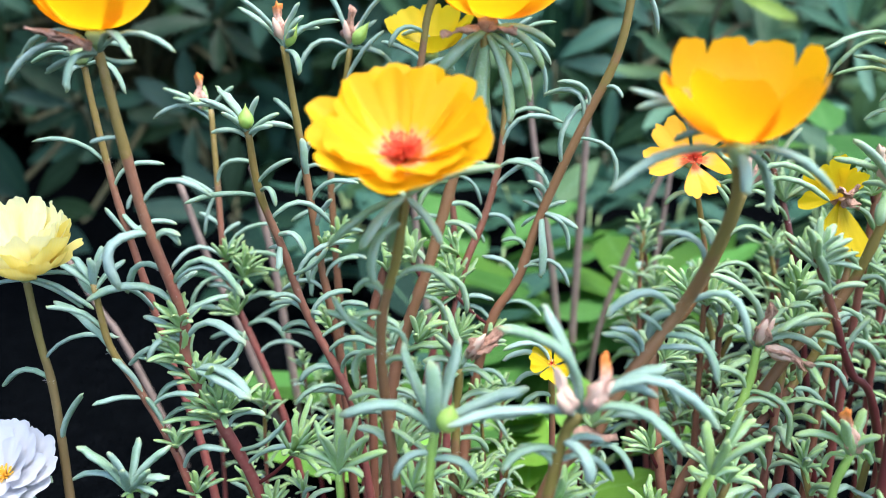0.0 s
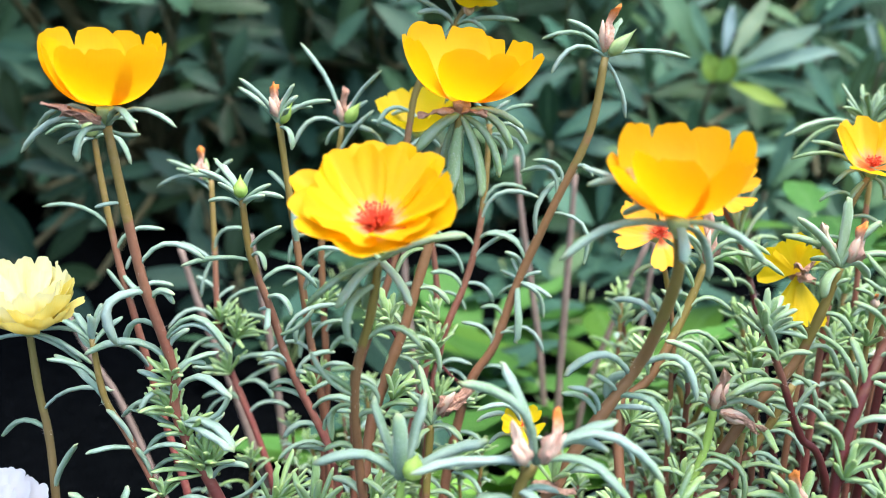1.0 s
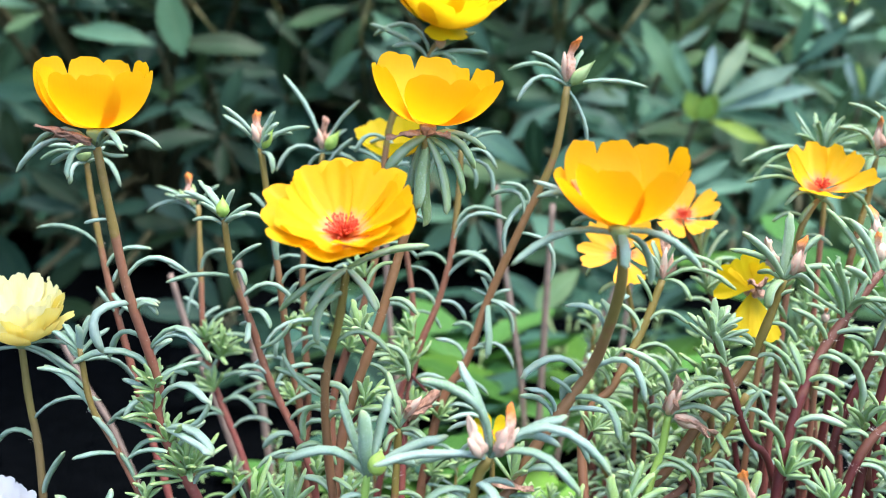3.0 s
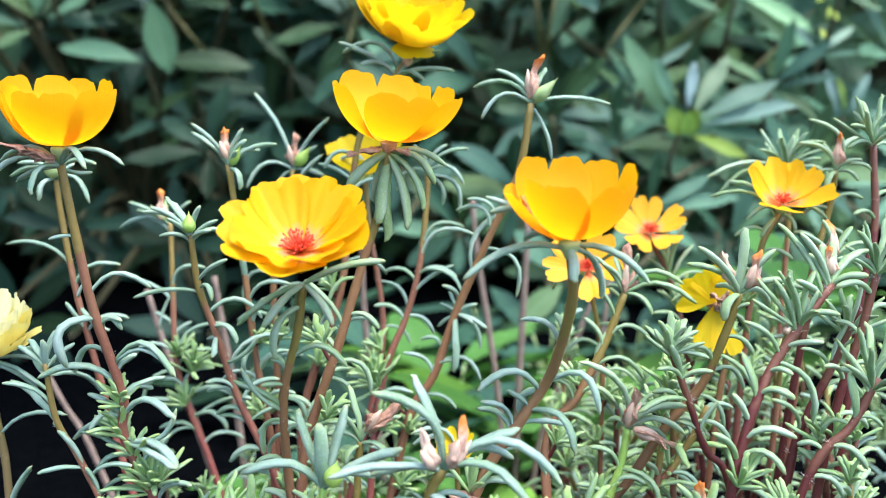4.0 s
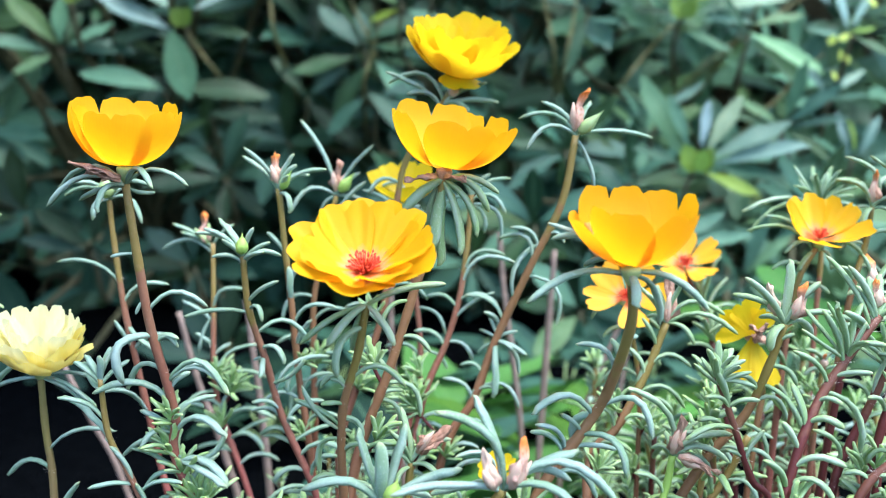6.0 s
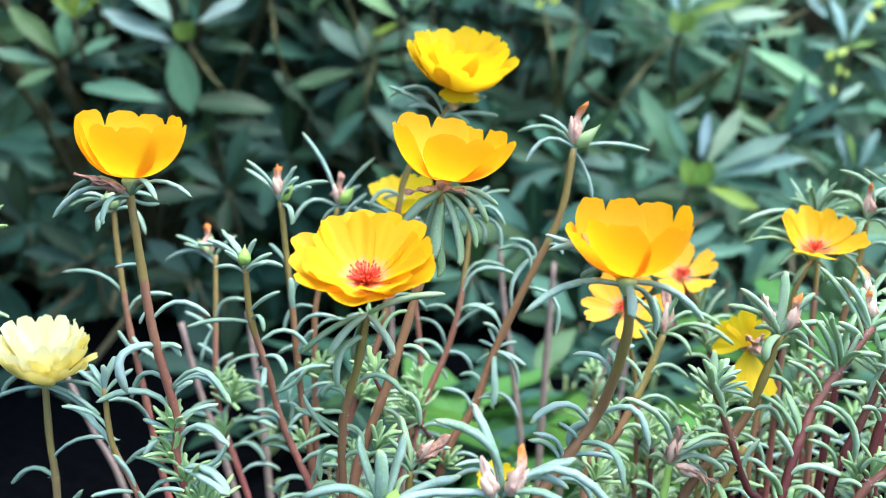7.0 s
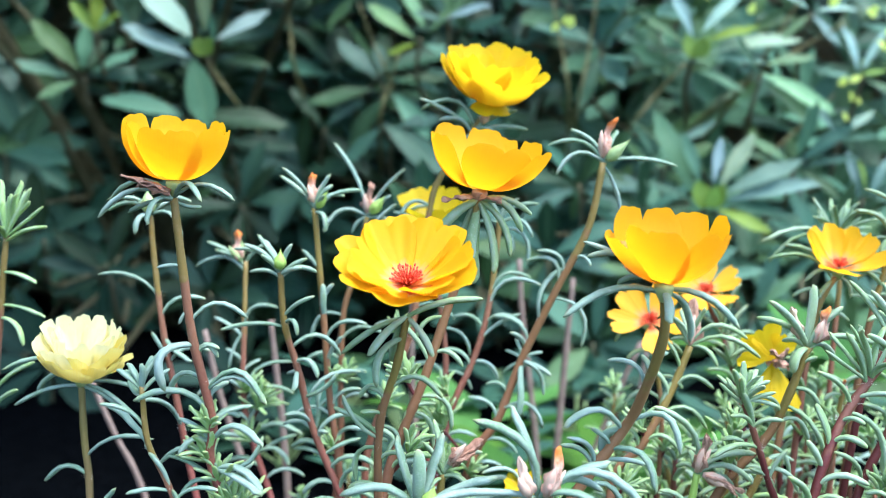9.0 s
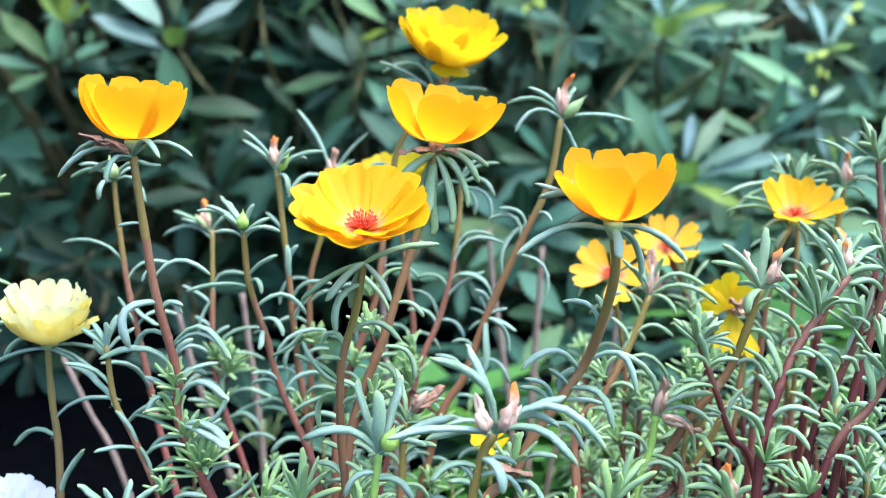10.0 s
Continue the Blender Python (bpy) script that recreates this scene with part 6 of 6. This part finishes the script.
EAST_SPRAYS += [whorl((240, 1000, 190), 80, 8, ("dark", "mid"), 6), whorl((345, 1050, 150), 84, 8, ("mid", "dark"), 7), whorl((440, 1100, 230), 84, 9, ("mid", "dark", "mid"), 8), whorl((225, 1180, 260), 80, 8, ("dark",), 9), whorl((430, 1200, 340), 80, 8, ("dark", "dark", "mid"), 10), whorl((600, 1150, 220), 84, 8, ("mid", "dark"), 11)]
EAST_TWIGS = [((292, 1280, 485), (224, 1300, 395)), ((455, 1280, 597), (389, 1300, 473)), ((516, 1280, 552), (412, 1300, 484)), ((506, 1280, 450), (416, 1300, 350)), ((376, 1280, 461), (330, 1300, 417))]
EAST_SUN_SPOTS = [(462, 1200, 556), (471, 1200, 560), (515, 1200, 546), (523, 1200, 543), (539, 1200, 521), (542, 1200, 502), (483, 1200, 450), (495, 1200, 457), (500, 1200, 430), (511, 1200, 427), (496, 1200, 404), (357, 1200, 541), (301, 1200, 558)]


# ---------------- filling growth of the bed: low leafy shoots, a few kinds, planted many times ----------------
def low_shoot(height, seed, count, red):
    rnd = random.Random(seed)
    bend = rnd.uniform(-18, 18)
    stem = moss_rose("low leafy moss rose shoot in the bed", 1.5, [(bend, rnd.uniform(-12, 12), height), (bend * 0.7, 2, height * 0.7), (bend * 0.2, 0, height * 0.35), (0, 0, -4)], STEM_RED if red else STEM)
    for i in range(count):
        u = 0.02 + 0.72 * (i / count) ** 1.15
        a = i * 2.4 + rnd.uniform(-0.5, 0.5)
        ln = rnd.uniform(13, 24) * (0.75 if u < 0.1 else 1.0)
        rise = rnd.uniform(-0.25, 0.75) if u > 0.1 else rnd.uniform(0.5, 1.3)
        put_leaf(stem[0], stem[1].at(u), Vector((math.cos(a), math.sin(a), rise)).normalized() * ln * MM, rnd.choice((0.1, 0.16, 0.24, 0.33)), rnd.choice((0, 0, 1)), rnd.choice((YOUNG, LEAF_GREEN, LEAF_GREEN, LEAF)))
    rosette(stem, 0.0, 9, 9, (0, 0, 1), 0, seed=seed)
    rosette(stem, 0.25, 9, 7, (math.cos(seed), math.sin(seed), 1), 6, seed=seed + 1)
    return stem[0]


rnd = random.Random(77)
SHOOTS = [low_shoot(h, 200 + i, n, i == 2) for i, (h, n) in enumerate([(118, 20), (135, 22), (150, 24), (166, 24), (126, 20), (158, 24)])]
SPOTS = []
# east side of the bed is thick, the middle lower, the west almost bare
for i in range(54):
    SPOTS.append((rnd.uniform(0.095, 0.30), rnd.uniform(0.27, 0.50), 1.0))
for i in range(18):
    SPOTS.append((rnd.uniform(0.06, 0.26), rnd.uniform(0.225, 0.27), 0.78))
for i in range(24):
    SPOTS.append((rnd.uniform(-0.10, 0.07), rnd.uniform(0.28, 0.44), 0.68))
for i in range(10):
    SPOTS.append((rnd.uniform(-0.14, 0.0), rnd.uniform(0.38, 0.52), 0.66))
for i, (x, y, k) in enumerate(SPOTS):
    src = SHOOTS[i % len(SHOOTS)]
    size = k * rnd.uniform(0.88, 1.08)
    if i < len(SHOOTS):
        src.matrix_basis = pose(x, y, -0.004, 0, 0, rnd.uniform(0, 360))
    else:
        ob = copy_thing(src, pose(x, y, -0.004, rnd.uniform(-8, 8), rnd.uniform(-8, 8), rnd.uniform(0, 360)))
        ob.scale = (size, size, size)


# ---------------- dry old sticks standing behind the flowers ----------------
def dry_stick(points, radius):
    line = glide([Vector(p) * MM for p in points], 5)
    v, f = tube(line, [radius * MM * (0.8 + 0.3 * i / len(line)) * rnd.uniform(0.9, 1.1) for i in range(len(line))], 8)
    ob = new("dry_stick", mesh_of("dry_stick", v, f, TWIG))
    return tagged(ob, "pale brown dry stem from last season", "dry stem", "dry stems behind the flowers")


dry_stick([(84, 600, 216), (82, 600, 166), (80, 600, 117), (76, 598, -3)], 2.6)
dry_stick([(44, 600, 228), (49, 600, 183), (64, 600, 89), (72, 600, -3)], 2.4)
dry_stick([(136, 600, 172), (116, 600, 118), (96, 600, 55), (88, 600, -3)], 2.3)
dry_stick([(148, 640, 165), (142, 640, 110), (134, 640, 50), (130, 640, -3)], 2.1)
dry_stick([(-119, 520, 184), (-114, 520, 150), (-108, 520, 112), (-95, 520, -3)], 2.4)
dry_stick([(-163, 520, 175), (-150, 520, 130), (-134, 520, 88), (-105, 520, -3)], 2.5)
dry_stick([(-230, 500, 142), (-212, 500, 106), (-195, 500, 76), (-165, 500, -3)], 2.0)
dry_stick([(-30, 560, 210), (-28, 560, 150), (-20, 560, 80), (-10, 560, -3)], 2.4)


# ---------------- broad-leaved plants ----------------
def blade_data(length, width, cup, droop, tip, seed):
    """A broad leaf along x: outline widest past the middle, folded at the midrib."""
    r = random.Random(seed)
    ts = (0.0, 0.1, 0.25, 0.42, 0.6, 0.76, 0.9, 1.0)
    v, uv, f = [], [], []
    for i, t in enumerate(ts):
        w = width / 2 * (math.sin(math.pi * min(t ** (1.25 if tip > 0.5 else 0.8), 1.0)) ** 0.8 * 0.98 + 0.02)
        z = -droop * length * t * t + 0.04 * length * math.sin(4 * t + r.uniform(0, 6)) * t
        for k, s in enumerate((-1, -0.5, 0, 0.5, 1)):
            v.append((t * length, s * w, z + cup * abs(s) * w))
            uv.append((0.5 + s / 2, t))
    for i in range(len(ts) - 1):
        for k in range(4):
            a = i * 5 + k
            f.append((a, a + 1, a + 6, a + 5))
    return v, f, uv


BLADES = [blade_data(1.0, w, c, d, 0.9, i) for i, (w, c, d) in enumerate([(0.34, 0.25, 0.10), (0.38, 0.15, 0.2), (0.31, 0.3, 0.02), (0.35, 0.2, 0.3), (0.40, 0.1, 0.12)])]
SHRUB_MESH = [mesh_of("shrub_leaf", v, f, SHRUB, True, uv) for v, f, uv in BLADES]
LIT_MESH = [mesh_of("lit_shrub_leaf", v, f, SHRUB_LIT, True, uv) for v, f, uv in BLADES]
MID_MESH = [mesh_of("mid_shrub_leaf", v, f, SHRUB_MID, True, uv) for v, f, uv in BLADES]
FRESH_MESH = [mesh_of("fresh_shrub_leaf", v, f, SHRUB_FRESH, True, uv) for v, f, uv in BLADES]
NEW_MESH = [mesh_of("new_shrub_leaf", v, f, SHRUB_NEW, True, uv) for v, f, uv in BLADES]
SUN_SPOT_MESH = [mesh_of("young_leaf", v, f, SUN_SPOT, True, uv) for v, f, uv in [blade_data(1.0, 0.7, 0.1, 0.1, 0.2, 50 + i) for i in range(3)]]
LOW_BLADES = [blade_data(1.0, w, c, d, 0.2, 20 + i) for i, (w, c, d) in enumerate([(0.42, 0.2, 0.15), (0.46, 0.12, 0.25), (0.38, 0.25, 0.1)])]
LOW_MESH = [mesh_of("broad_leaf", v, f, LOW_GREEN, True, uv) for v, f, uv in LOW_BLADES]
LOW_SUNLIT_MESH = [mesh_of("sunlit_broad_leaf", v, f, LOW_SUNLIT, True, uv) for v, f, uv in LOW_BLADES]

BUD_MESH = [mesh_of("new_leaf", v, f, SHRUB_NEW, True, uv) for v, f, uv in [blade_data(1.0, 0.72, 0.15, 0.1, 0.2, 60 + i) for i in range(3)]]
SKYLIT_MESH = [mesh_of("skylit_shrub_leaf", v, f, SHRUB_SKYLIT, True, uv) for v, f, uv in BLADES]
# shaded copy of the shrub leaf, darkness in its colour
SHADED_MESH = [mesh_of("shaded_shrub_leaf", v, f, HEDGE, True, uv) for v, f, uv in BLADES]
TONES = {"deep": SHADED_MESH, "bright": SKYLIT_MESH, "pale": LIT_MESH, "mid": MID_MESH, "dark": SHRUB_MESH, "new": NEW_MESH, "fresh": FRESH_MESH}
# darker copy of the low leaf, its dimness painted in
LOW_SHADED_MESH = [mesh_of("shaded_broad_leaf", v, f, SHRUB, True, uv) for v, f, uv in LOW_BLADES]


def low_plant(at, count, size, seed, height, dark=False, light=False):
    r = random.Random(seed)
    plant = thing("broad_leaved_plant", at, "low plant with broad leaves, shade put into their dark green" if dark else "low plant with broad bright green leaves behind the flowers", "plant", "low green plants")
    for i in range(count):
        a = i * 2.4 + r.uniform(-0.4, 0.4)
        h = height * r.uniform(0.35, 1.0)
        top = Vector(at) + Vector((math.cos(a) * 0.02, math.sin(a) * 0.02, h))
        v, f = tube(glide([Vector(at), Vector(at).lerp(top, 0.5) + Vector((0.003, 0, 0)), top], 3), [1.2 * MM] * 7, 6)
        under("leaf_stalk", mesh_of("leaf_stalk", v, f, SEPAL), plant)
        d = Vector((math.cos(a), math.sin(a), r.uniform(0.0, 0.7)))
        under("broad_leaf", (LOW_SHADED_MESH if dark else LOW_SUNLIT_MESH if light else LOW_MESH)[i % 3], plant, frame_on(top, d, size=size * r.uniform(0.75, 1.15)))
    return plant


low_plant((0.085, 0.66, 0.0), 10, 0.13, 1, 0.05)
low_plant((0.15, 0.72, 0.0), 9, 0.12, 2, 0.04)
low_plant((0.045, 0.56, 0.0), 8, 0.10, 3, 0.02)
low_plant((0.02, 0.80, 0.0), 9, 0.12, 4, 0.06)
low_plant((-0.05, 0.58, 0.0), 8, 0.09, 5, 0.02)
# the nearest three wear the lighter copy, coloured as if in sun
low_plant((0.04, 0.43, 0.0), 8, 0.07, 6, 0.02, light=True)
low_plant((0.075, 0.50, 0.0), 8, 0.08, 7, 0.03, light=True)
low_plant((-0.02, 0.47, 0.0), 7, 0.07, 8, 0.015, light=True)
low_plant((0.32, 0.80, 0.0), 8, 0.12, 12, 0.17)
low_plant((0.40, 0.74, 0.0), 7, 0.11, 13, 0.15)
for i, (x, y) in enumerate(((-0.02, 0.66), (-0.06, 0.88), (0.12, 0.95), (0.3, 0.9), (0.42, 0.98), (0.22, 1.0), (-0.17, 0.80), (-0.14, 1.02), (0.06, 1.04))):
    low_plant((x, y, 0.0), 9, 0.095, 20 + i, 0.03 + 0.07 * (y - 0.5), True)


# ---------------- the evergreen shrubs behind ----------------
def shrub(base, sprays, tips, seed, label, picked, young=(), twigs=(), front="dark", mass=SHRUB, slim=0.95):
    """An evergreen shrub: limbs from the base to sprays of leaves in front, and further whorls behind. Leaves in front are parts, the rest one mass."""
    r = random.Random(seed)
    plant = thing("evergreen_shrub", base, label, "shrub", "evergreen shrubs")
    v_all, f_all, uv_all = [], [], []

    def limb(tip, face):
        mid = Vector(base).lerp(tip, 0.55) + Vector((r.uniform(-0.05, 0.05), 0.12, 0.06))
        line = glide([Vector(base) + Vector((r.uniform(-0.06, 0.06), r.uniform(-0.03, 0.06), -0.01)), mid, tip - face * 0.09, tip], 5)
        v, f = tube(line, [(0.006 - 0.0035 * i / len(line)) for i in range(len(line))], 7)
        under("limb", mesh_of("limb", v, f, BARK), plant)

    for centre, bud, rows in sprays:
        c = Vector(centre) * MM
        limb(c, Vector((0, -0.6, 0.8)))
        for foot, reach, tone in rows:
            d = Vector(reach) * MM
            up = Vector((r.uniform(-0.25, 0.25), -0.75, 0.65))
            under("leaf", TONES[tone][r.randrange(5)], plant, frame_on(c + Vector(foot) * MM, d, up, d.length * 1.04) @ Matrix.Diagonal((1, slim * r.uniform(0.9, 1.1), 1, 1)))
        for k in range(3 if bud else 0):
            d = Vector(((-0.5, 0.45, 0.0)[k], -0.3 - 0.1 * k, 1.0))
            under("new_leaf", BUD_MESH[k], plant, frame_on(c + Vector((0.002 * k, -0.006 * k, -bud * MM * 0.9)), d, (0.1, -1, 0.25), bud * MM * (2.3 - 0.25 * k)), "broad bright green new leaf")
    left = 240
    for n, (tip, face, size, count) in enumerate(tips):
        tip, face = Vector(tip), Vector(face).normalized()
        # some of the added overhead whorls get a limb as well
        if n < picked or (n % 9 == 0 and tip.y < 1.05):
            limb(tip, face)
        sx = face.orthogonal().normalized()
        sy = face.cross(sx)
        for i in range(count):
            a = i * 2.4 + r.uniform(-0.25, 0.25)
            o = 0.75 + 0.9 * i / count + r.uniform(-0.15, 0.15)
            d = face * math.cos(o) + (sx * math.cos(a) + sy * math.sin(a)) * math.sin(o)
            m = frame_on(tip - face * 0.02 * i / count, d, face if abs(face.dot(d)) < 0.9 else (0, 0, 1), size * r.uniform(0.8, 1.1))
            if n < picked and left > 0:
                left -= 1
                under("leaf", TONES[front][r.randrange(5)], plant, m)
            else:
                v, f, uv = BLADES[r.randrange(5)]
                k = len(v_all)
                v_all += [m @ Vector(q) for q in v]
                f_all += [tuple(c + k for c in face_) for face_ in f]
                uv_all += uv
    for a, b in twigs:
        a, b = Vector(a) * MM, Vector(b) * MM
        line = glide([a, a.lerp(b, 0.5) + Vector((r.uniform(-0.003, 0.003), 0.006, r.uniform(-0.003, 0.003))), b, b + (b - a) * 0.5 + Vector((0, 0.14, -0.03))], 4)
        v, f = tube(line, [0.0017 + 0.0014 * i / len(line) for i in range(len(line))], 7)
        under("twig", mesh_of("twig", v, f, TWIG_GREEN), plant, None, "thin olive-brown twig")
    # added leaflets, in place of sunlit spots seen through gaps
    for i, at in enumerate(young):
        d = Vector((r.uniform(-1, 1), -0.4, r.uniform(0.2, 1)))
        under("young_leaf", SUN_SPOT_MESH[i % 3], plant, frame_on(Vector(at) * MM, d, (0.2, -1, 0.6), 0.015 * r.uniform(0.8, 1.25)), "added lime leaflet that stands for a sunlit spot far behind")
    if v_all:
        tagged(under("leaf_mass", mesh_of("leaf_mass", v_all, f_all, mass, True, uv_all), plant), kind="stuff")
    return plant


def tips_in(x0, x1, seed, top, shade_whorls, step):
    """Whorls over a shrub's front and depth: an uneven grid in three layers."""
    r = random.Random(seed)
    rows = []
    for y in (1.40, 1.55, 1.74):
        z = 0.06
        while z < top:
            x = x0 + r.uniform(0, step)
            while x < x1:
                p = (x + r.uniform(-0.04, 0.04), y + r.uniform(-0.09, 0.09) + (0.12 * z if z > 0.3 or x > 0.2 else 0.55 * (0.36 - z)), z + r.uniform(-0.05, 0.05))
                rows.append((p, (r.uniform(-0.6, 0.6), r.uniform(-1.0, -0.2), r.uniform(0.2, 1.2)), r.uniform(0.10, 0.13), r.randrange(7, 10)))
                x += step
            z += step * 0.9
    # added leaf whorls, out of view above the bare soil, only to shade it
    for i in range(shade_whorls):
        rows.append(((r.uniform(x0, -0.10), r.uniform(0.56, 1.0), r.uniform(0.64, 0.86)), (r.uniform(-0.6, 0.6), r.uniform(-0.8, 0.2), 1.0), r.uniform(0.1, 0.13), 9))
    return rows


shrub((-0.62, 1.72, 0.0), WEST_SPRAYS, tips_in(-1.5, -0.28, 31, 1.2, 130, 0.16), 41, "evergreen shrub with dark leathery leaves, deep shade put into the low ones", 26, (), WEST_TWIGS)
shrub((0.02, 1.76, 0.0), MID_SPRAYS, tips_in(-0.28, 0.22, 32, 1.2, 0, 0.155), 42, "evergreen shrub with dark green whorled leaves", 26, MID_SUN_SPOTS, MID_TWIGS)
# brighter light on the east shrub is put into its mid-tone leaves
shrub((0.62, 1.74, 0.0), EAST_SPRAYS, tips_in(0.22, 1.5, 33, 0.72, 0, 0.145), 43, "evergreen shrub with whorled leaves, soft light put into their paler colour", 26, EAST_SUN_SPOTS, EAST_TWIGS, "mid", SHRUB_MID, 0.64)


# ---------------- ground and what closes the place behind ----------------
def ground_sheet():
    xs = [-60, -20, -6, -2] + [x / 20 for x in range(-30, 31)] + [2, 6, 20, 60]
    ys = [-60, -20, -6, -2] + [y / 20 for y in range(-10, 41)] + [3, 6, 20, 60]
    v = [(x, y, (0.006 * noise.noise((x * 9, y * 9, 0.3)) + 0.004 * noise.noise((x * 31, y * 31, 2.0))) if abs(x) < 1.6 and -0.6 < y < 2.1 else -0.002) for y in ys for x in xs]
    n = len(xs)
    f = [(j * n + i, j * n + i + 1, (j + 1) * n + i + 1, (j + 1) * n + i) for j in range(len(ys) - 1) for i in range(n - 1)]
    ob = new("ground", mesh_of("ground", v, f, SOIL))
    return tagged(ob, "bare garden soil, shade put into its near-black colour", "soil", kind="structure")


ground_sheet()


def hedge_backdrop():
    """Added dense hedge, closes the view behind the shrubs; shade put into its colour."""
    v, f, uv = [], [], []
    r = random.Random(9)
    for i in range(5200):
        at = Vector((r.uniform(-2.4, 2.4), 1.92 + r.uniform(0, 0.22), 0.0))
        at.z = r.uniform(0.0, 1.5 if at.x < 0.3 else 1.0)
        d = Vector((r.uniform(-1, 1), r.uniform(-0.9, 0.1), r.uniform(-0.7, 0.7)))
        m = frame_on(at, d, size=r.uniform(0.09, 0.14))
        bv, bf, buv = BLADES[i % 5]
        k = len(v)
        v += [m @ Vector(q) for q in bv]
        f += [tuple(c + k for c in face) for face in bf]
        uv += buv
    plant = thing("hedge", (0, 2.1, 0), "added leafy backdrop behind the shrubs, shade put into its dark colour", "hedge")
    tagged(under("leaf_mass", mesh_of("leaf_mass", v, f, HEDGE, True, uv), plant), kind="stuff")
    # added dark sheets behind the leaves, where there is only shade
    hv, hf = [], []
    for j in range(9):
        for i in range(25):
            hv.append((-2.5 + i * 0.2083, 2.18 + 0.04 * noise.noise((i, j, 1.0)), -0.02 + j * 0.125))
    for j in range(9):
        for i in range(25):
            hv.append((-2.5 + i * 0.2083, 2.5 + 0.04 * noise.noise((i, j, 5.0)), -0.02 + j * 0.125))
    for b in (0, 225):
        for j in range(8):
            for i in range(24):
                a = b + j * 25 + i
                hf.append((a, a + 1, a + 26, a + 25))
    for i in range(24):
        hf.append((200 + i, 201 + i, 426 + i, 425 + i))
    under("hedge_core", mesh_of("hedge_core", hv, hf, BARK), plant, None, "added dark sheet that stands for shade behind the leaves")


hedge_backdrop()


def shade_wall(name, x0, x1, y0, y1, height, label):
    """Added rendered wall with a slightly uneven face and coping, unseen, blocks sky light."""
    bm = bmesh.new()
    bmesh.ops.create_cube(bm, size=1, matrix=Matrix.Translation(((x0 + x1) / 2, (y0 + y1) / 2, height / 2 - 0.02)) @ Matrix.Diagonal((x1 - x0, y1 - y0, height, 1)))
    bmesh.ops.create_cube(bm, size=1, matrix=Matrix.Translation(((x0 + x1) / 2, (y0 + y1) / 2, height + 0.022)) @ Matrix.Diagonal((x1 - x0 + 0.06, y1 - y0 + 0.06, 0.08, 1)))
    bmesh.ops.bevel(bm, geom=bm.edges[:], offset=0.006, segments=1, affect="EDGES")
    me = bpy.data.meshes.new(name)
    bm.to_mesh(me)
    me.materials.append(WALL)
    return tagged(new(name, me), label, "wall", kind="structure")


# no wall is known here; it only keeps the west side darker
shade_wall("wall_west", -2.75, -2.55, -1.55, 2.6, 2.4, "added unseen grey wall that blocks sky light from the west")
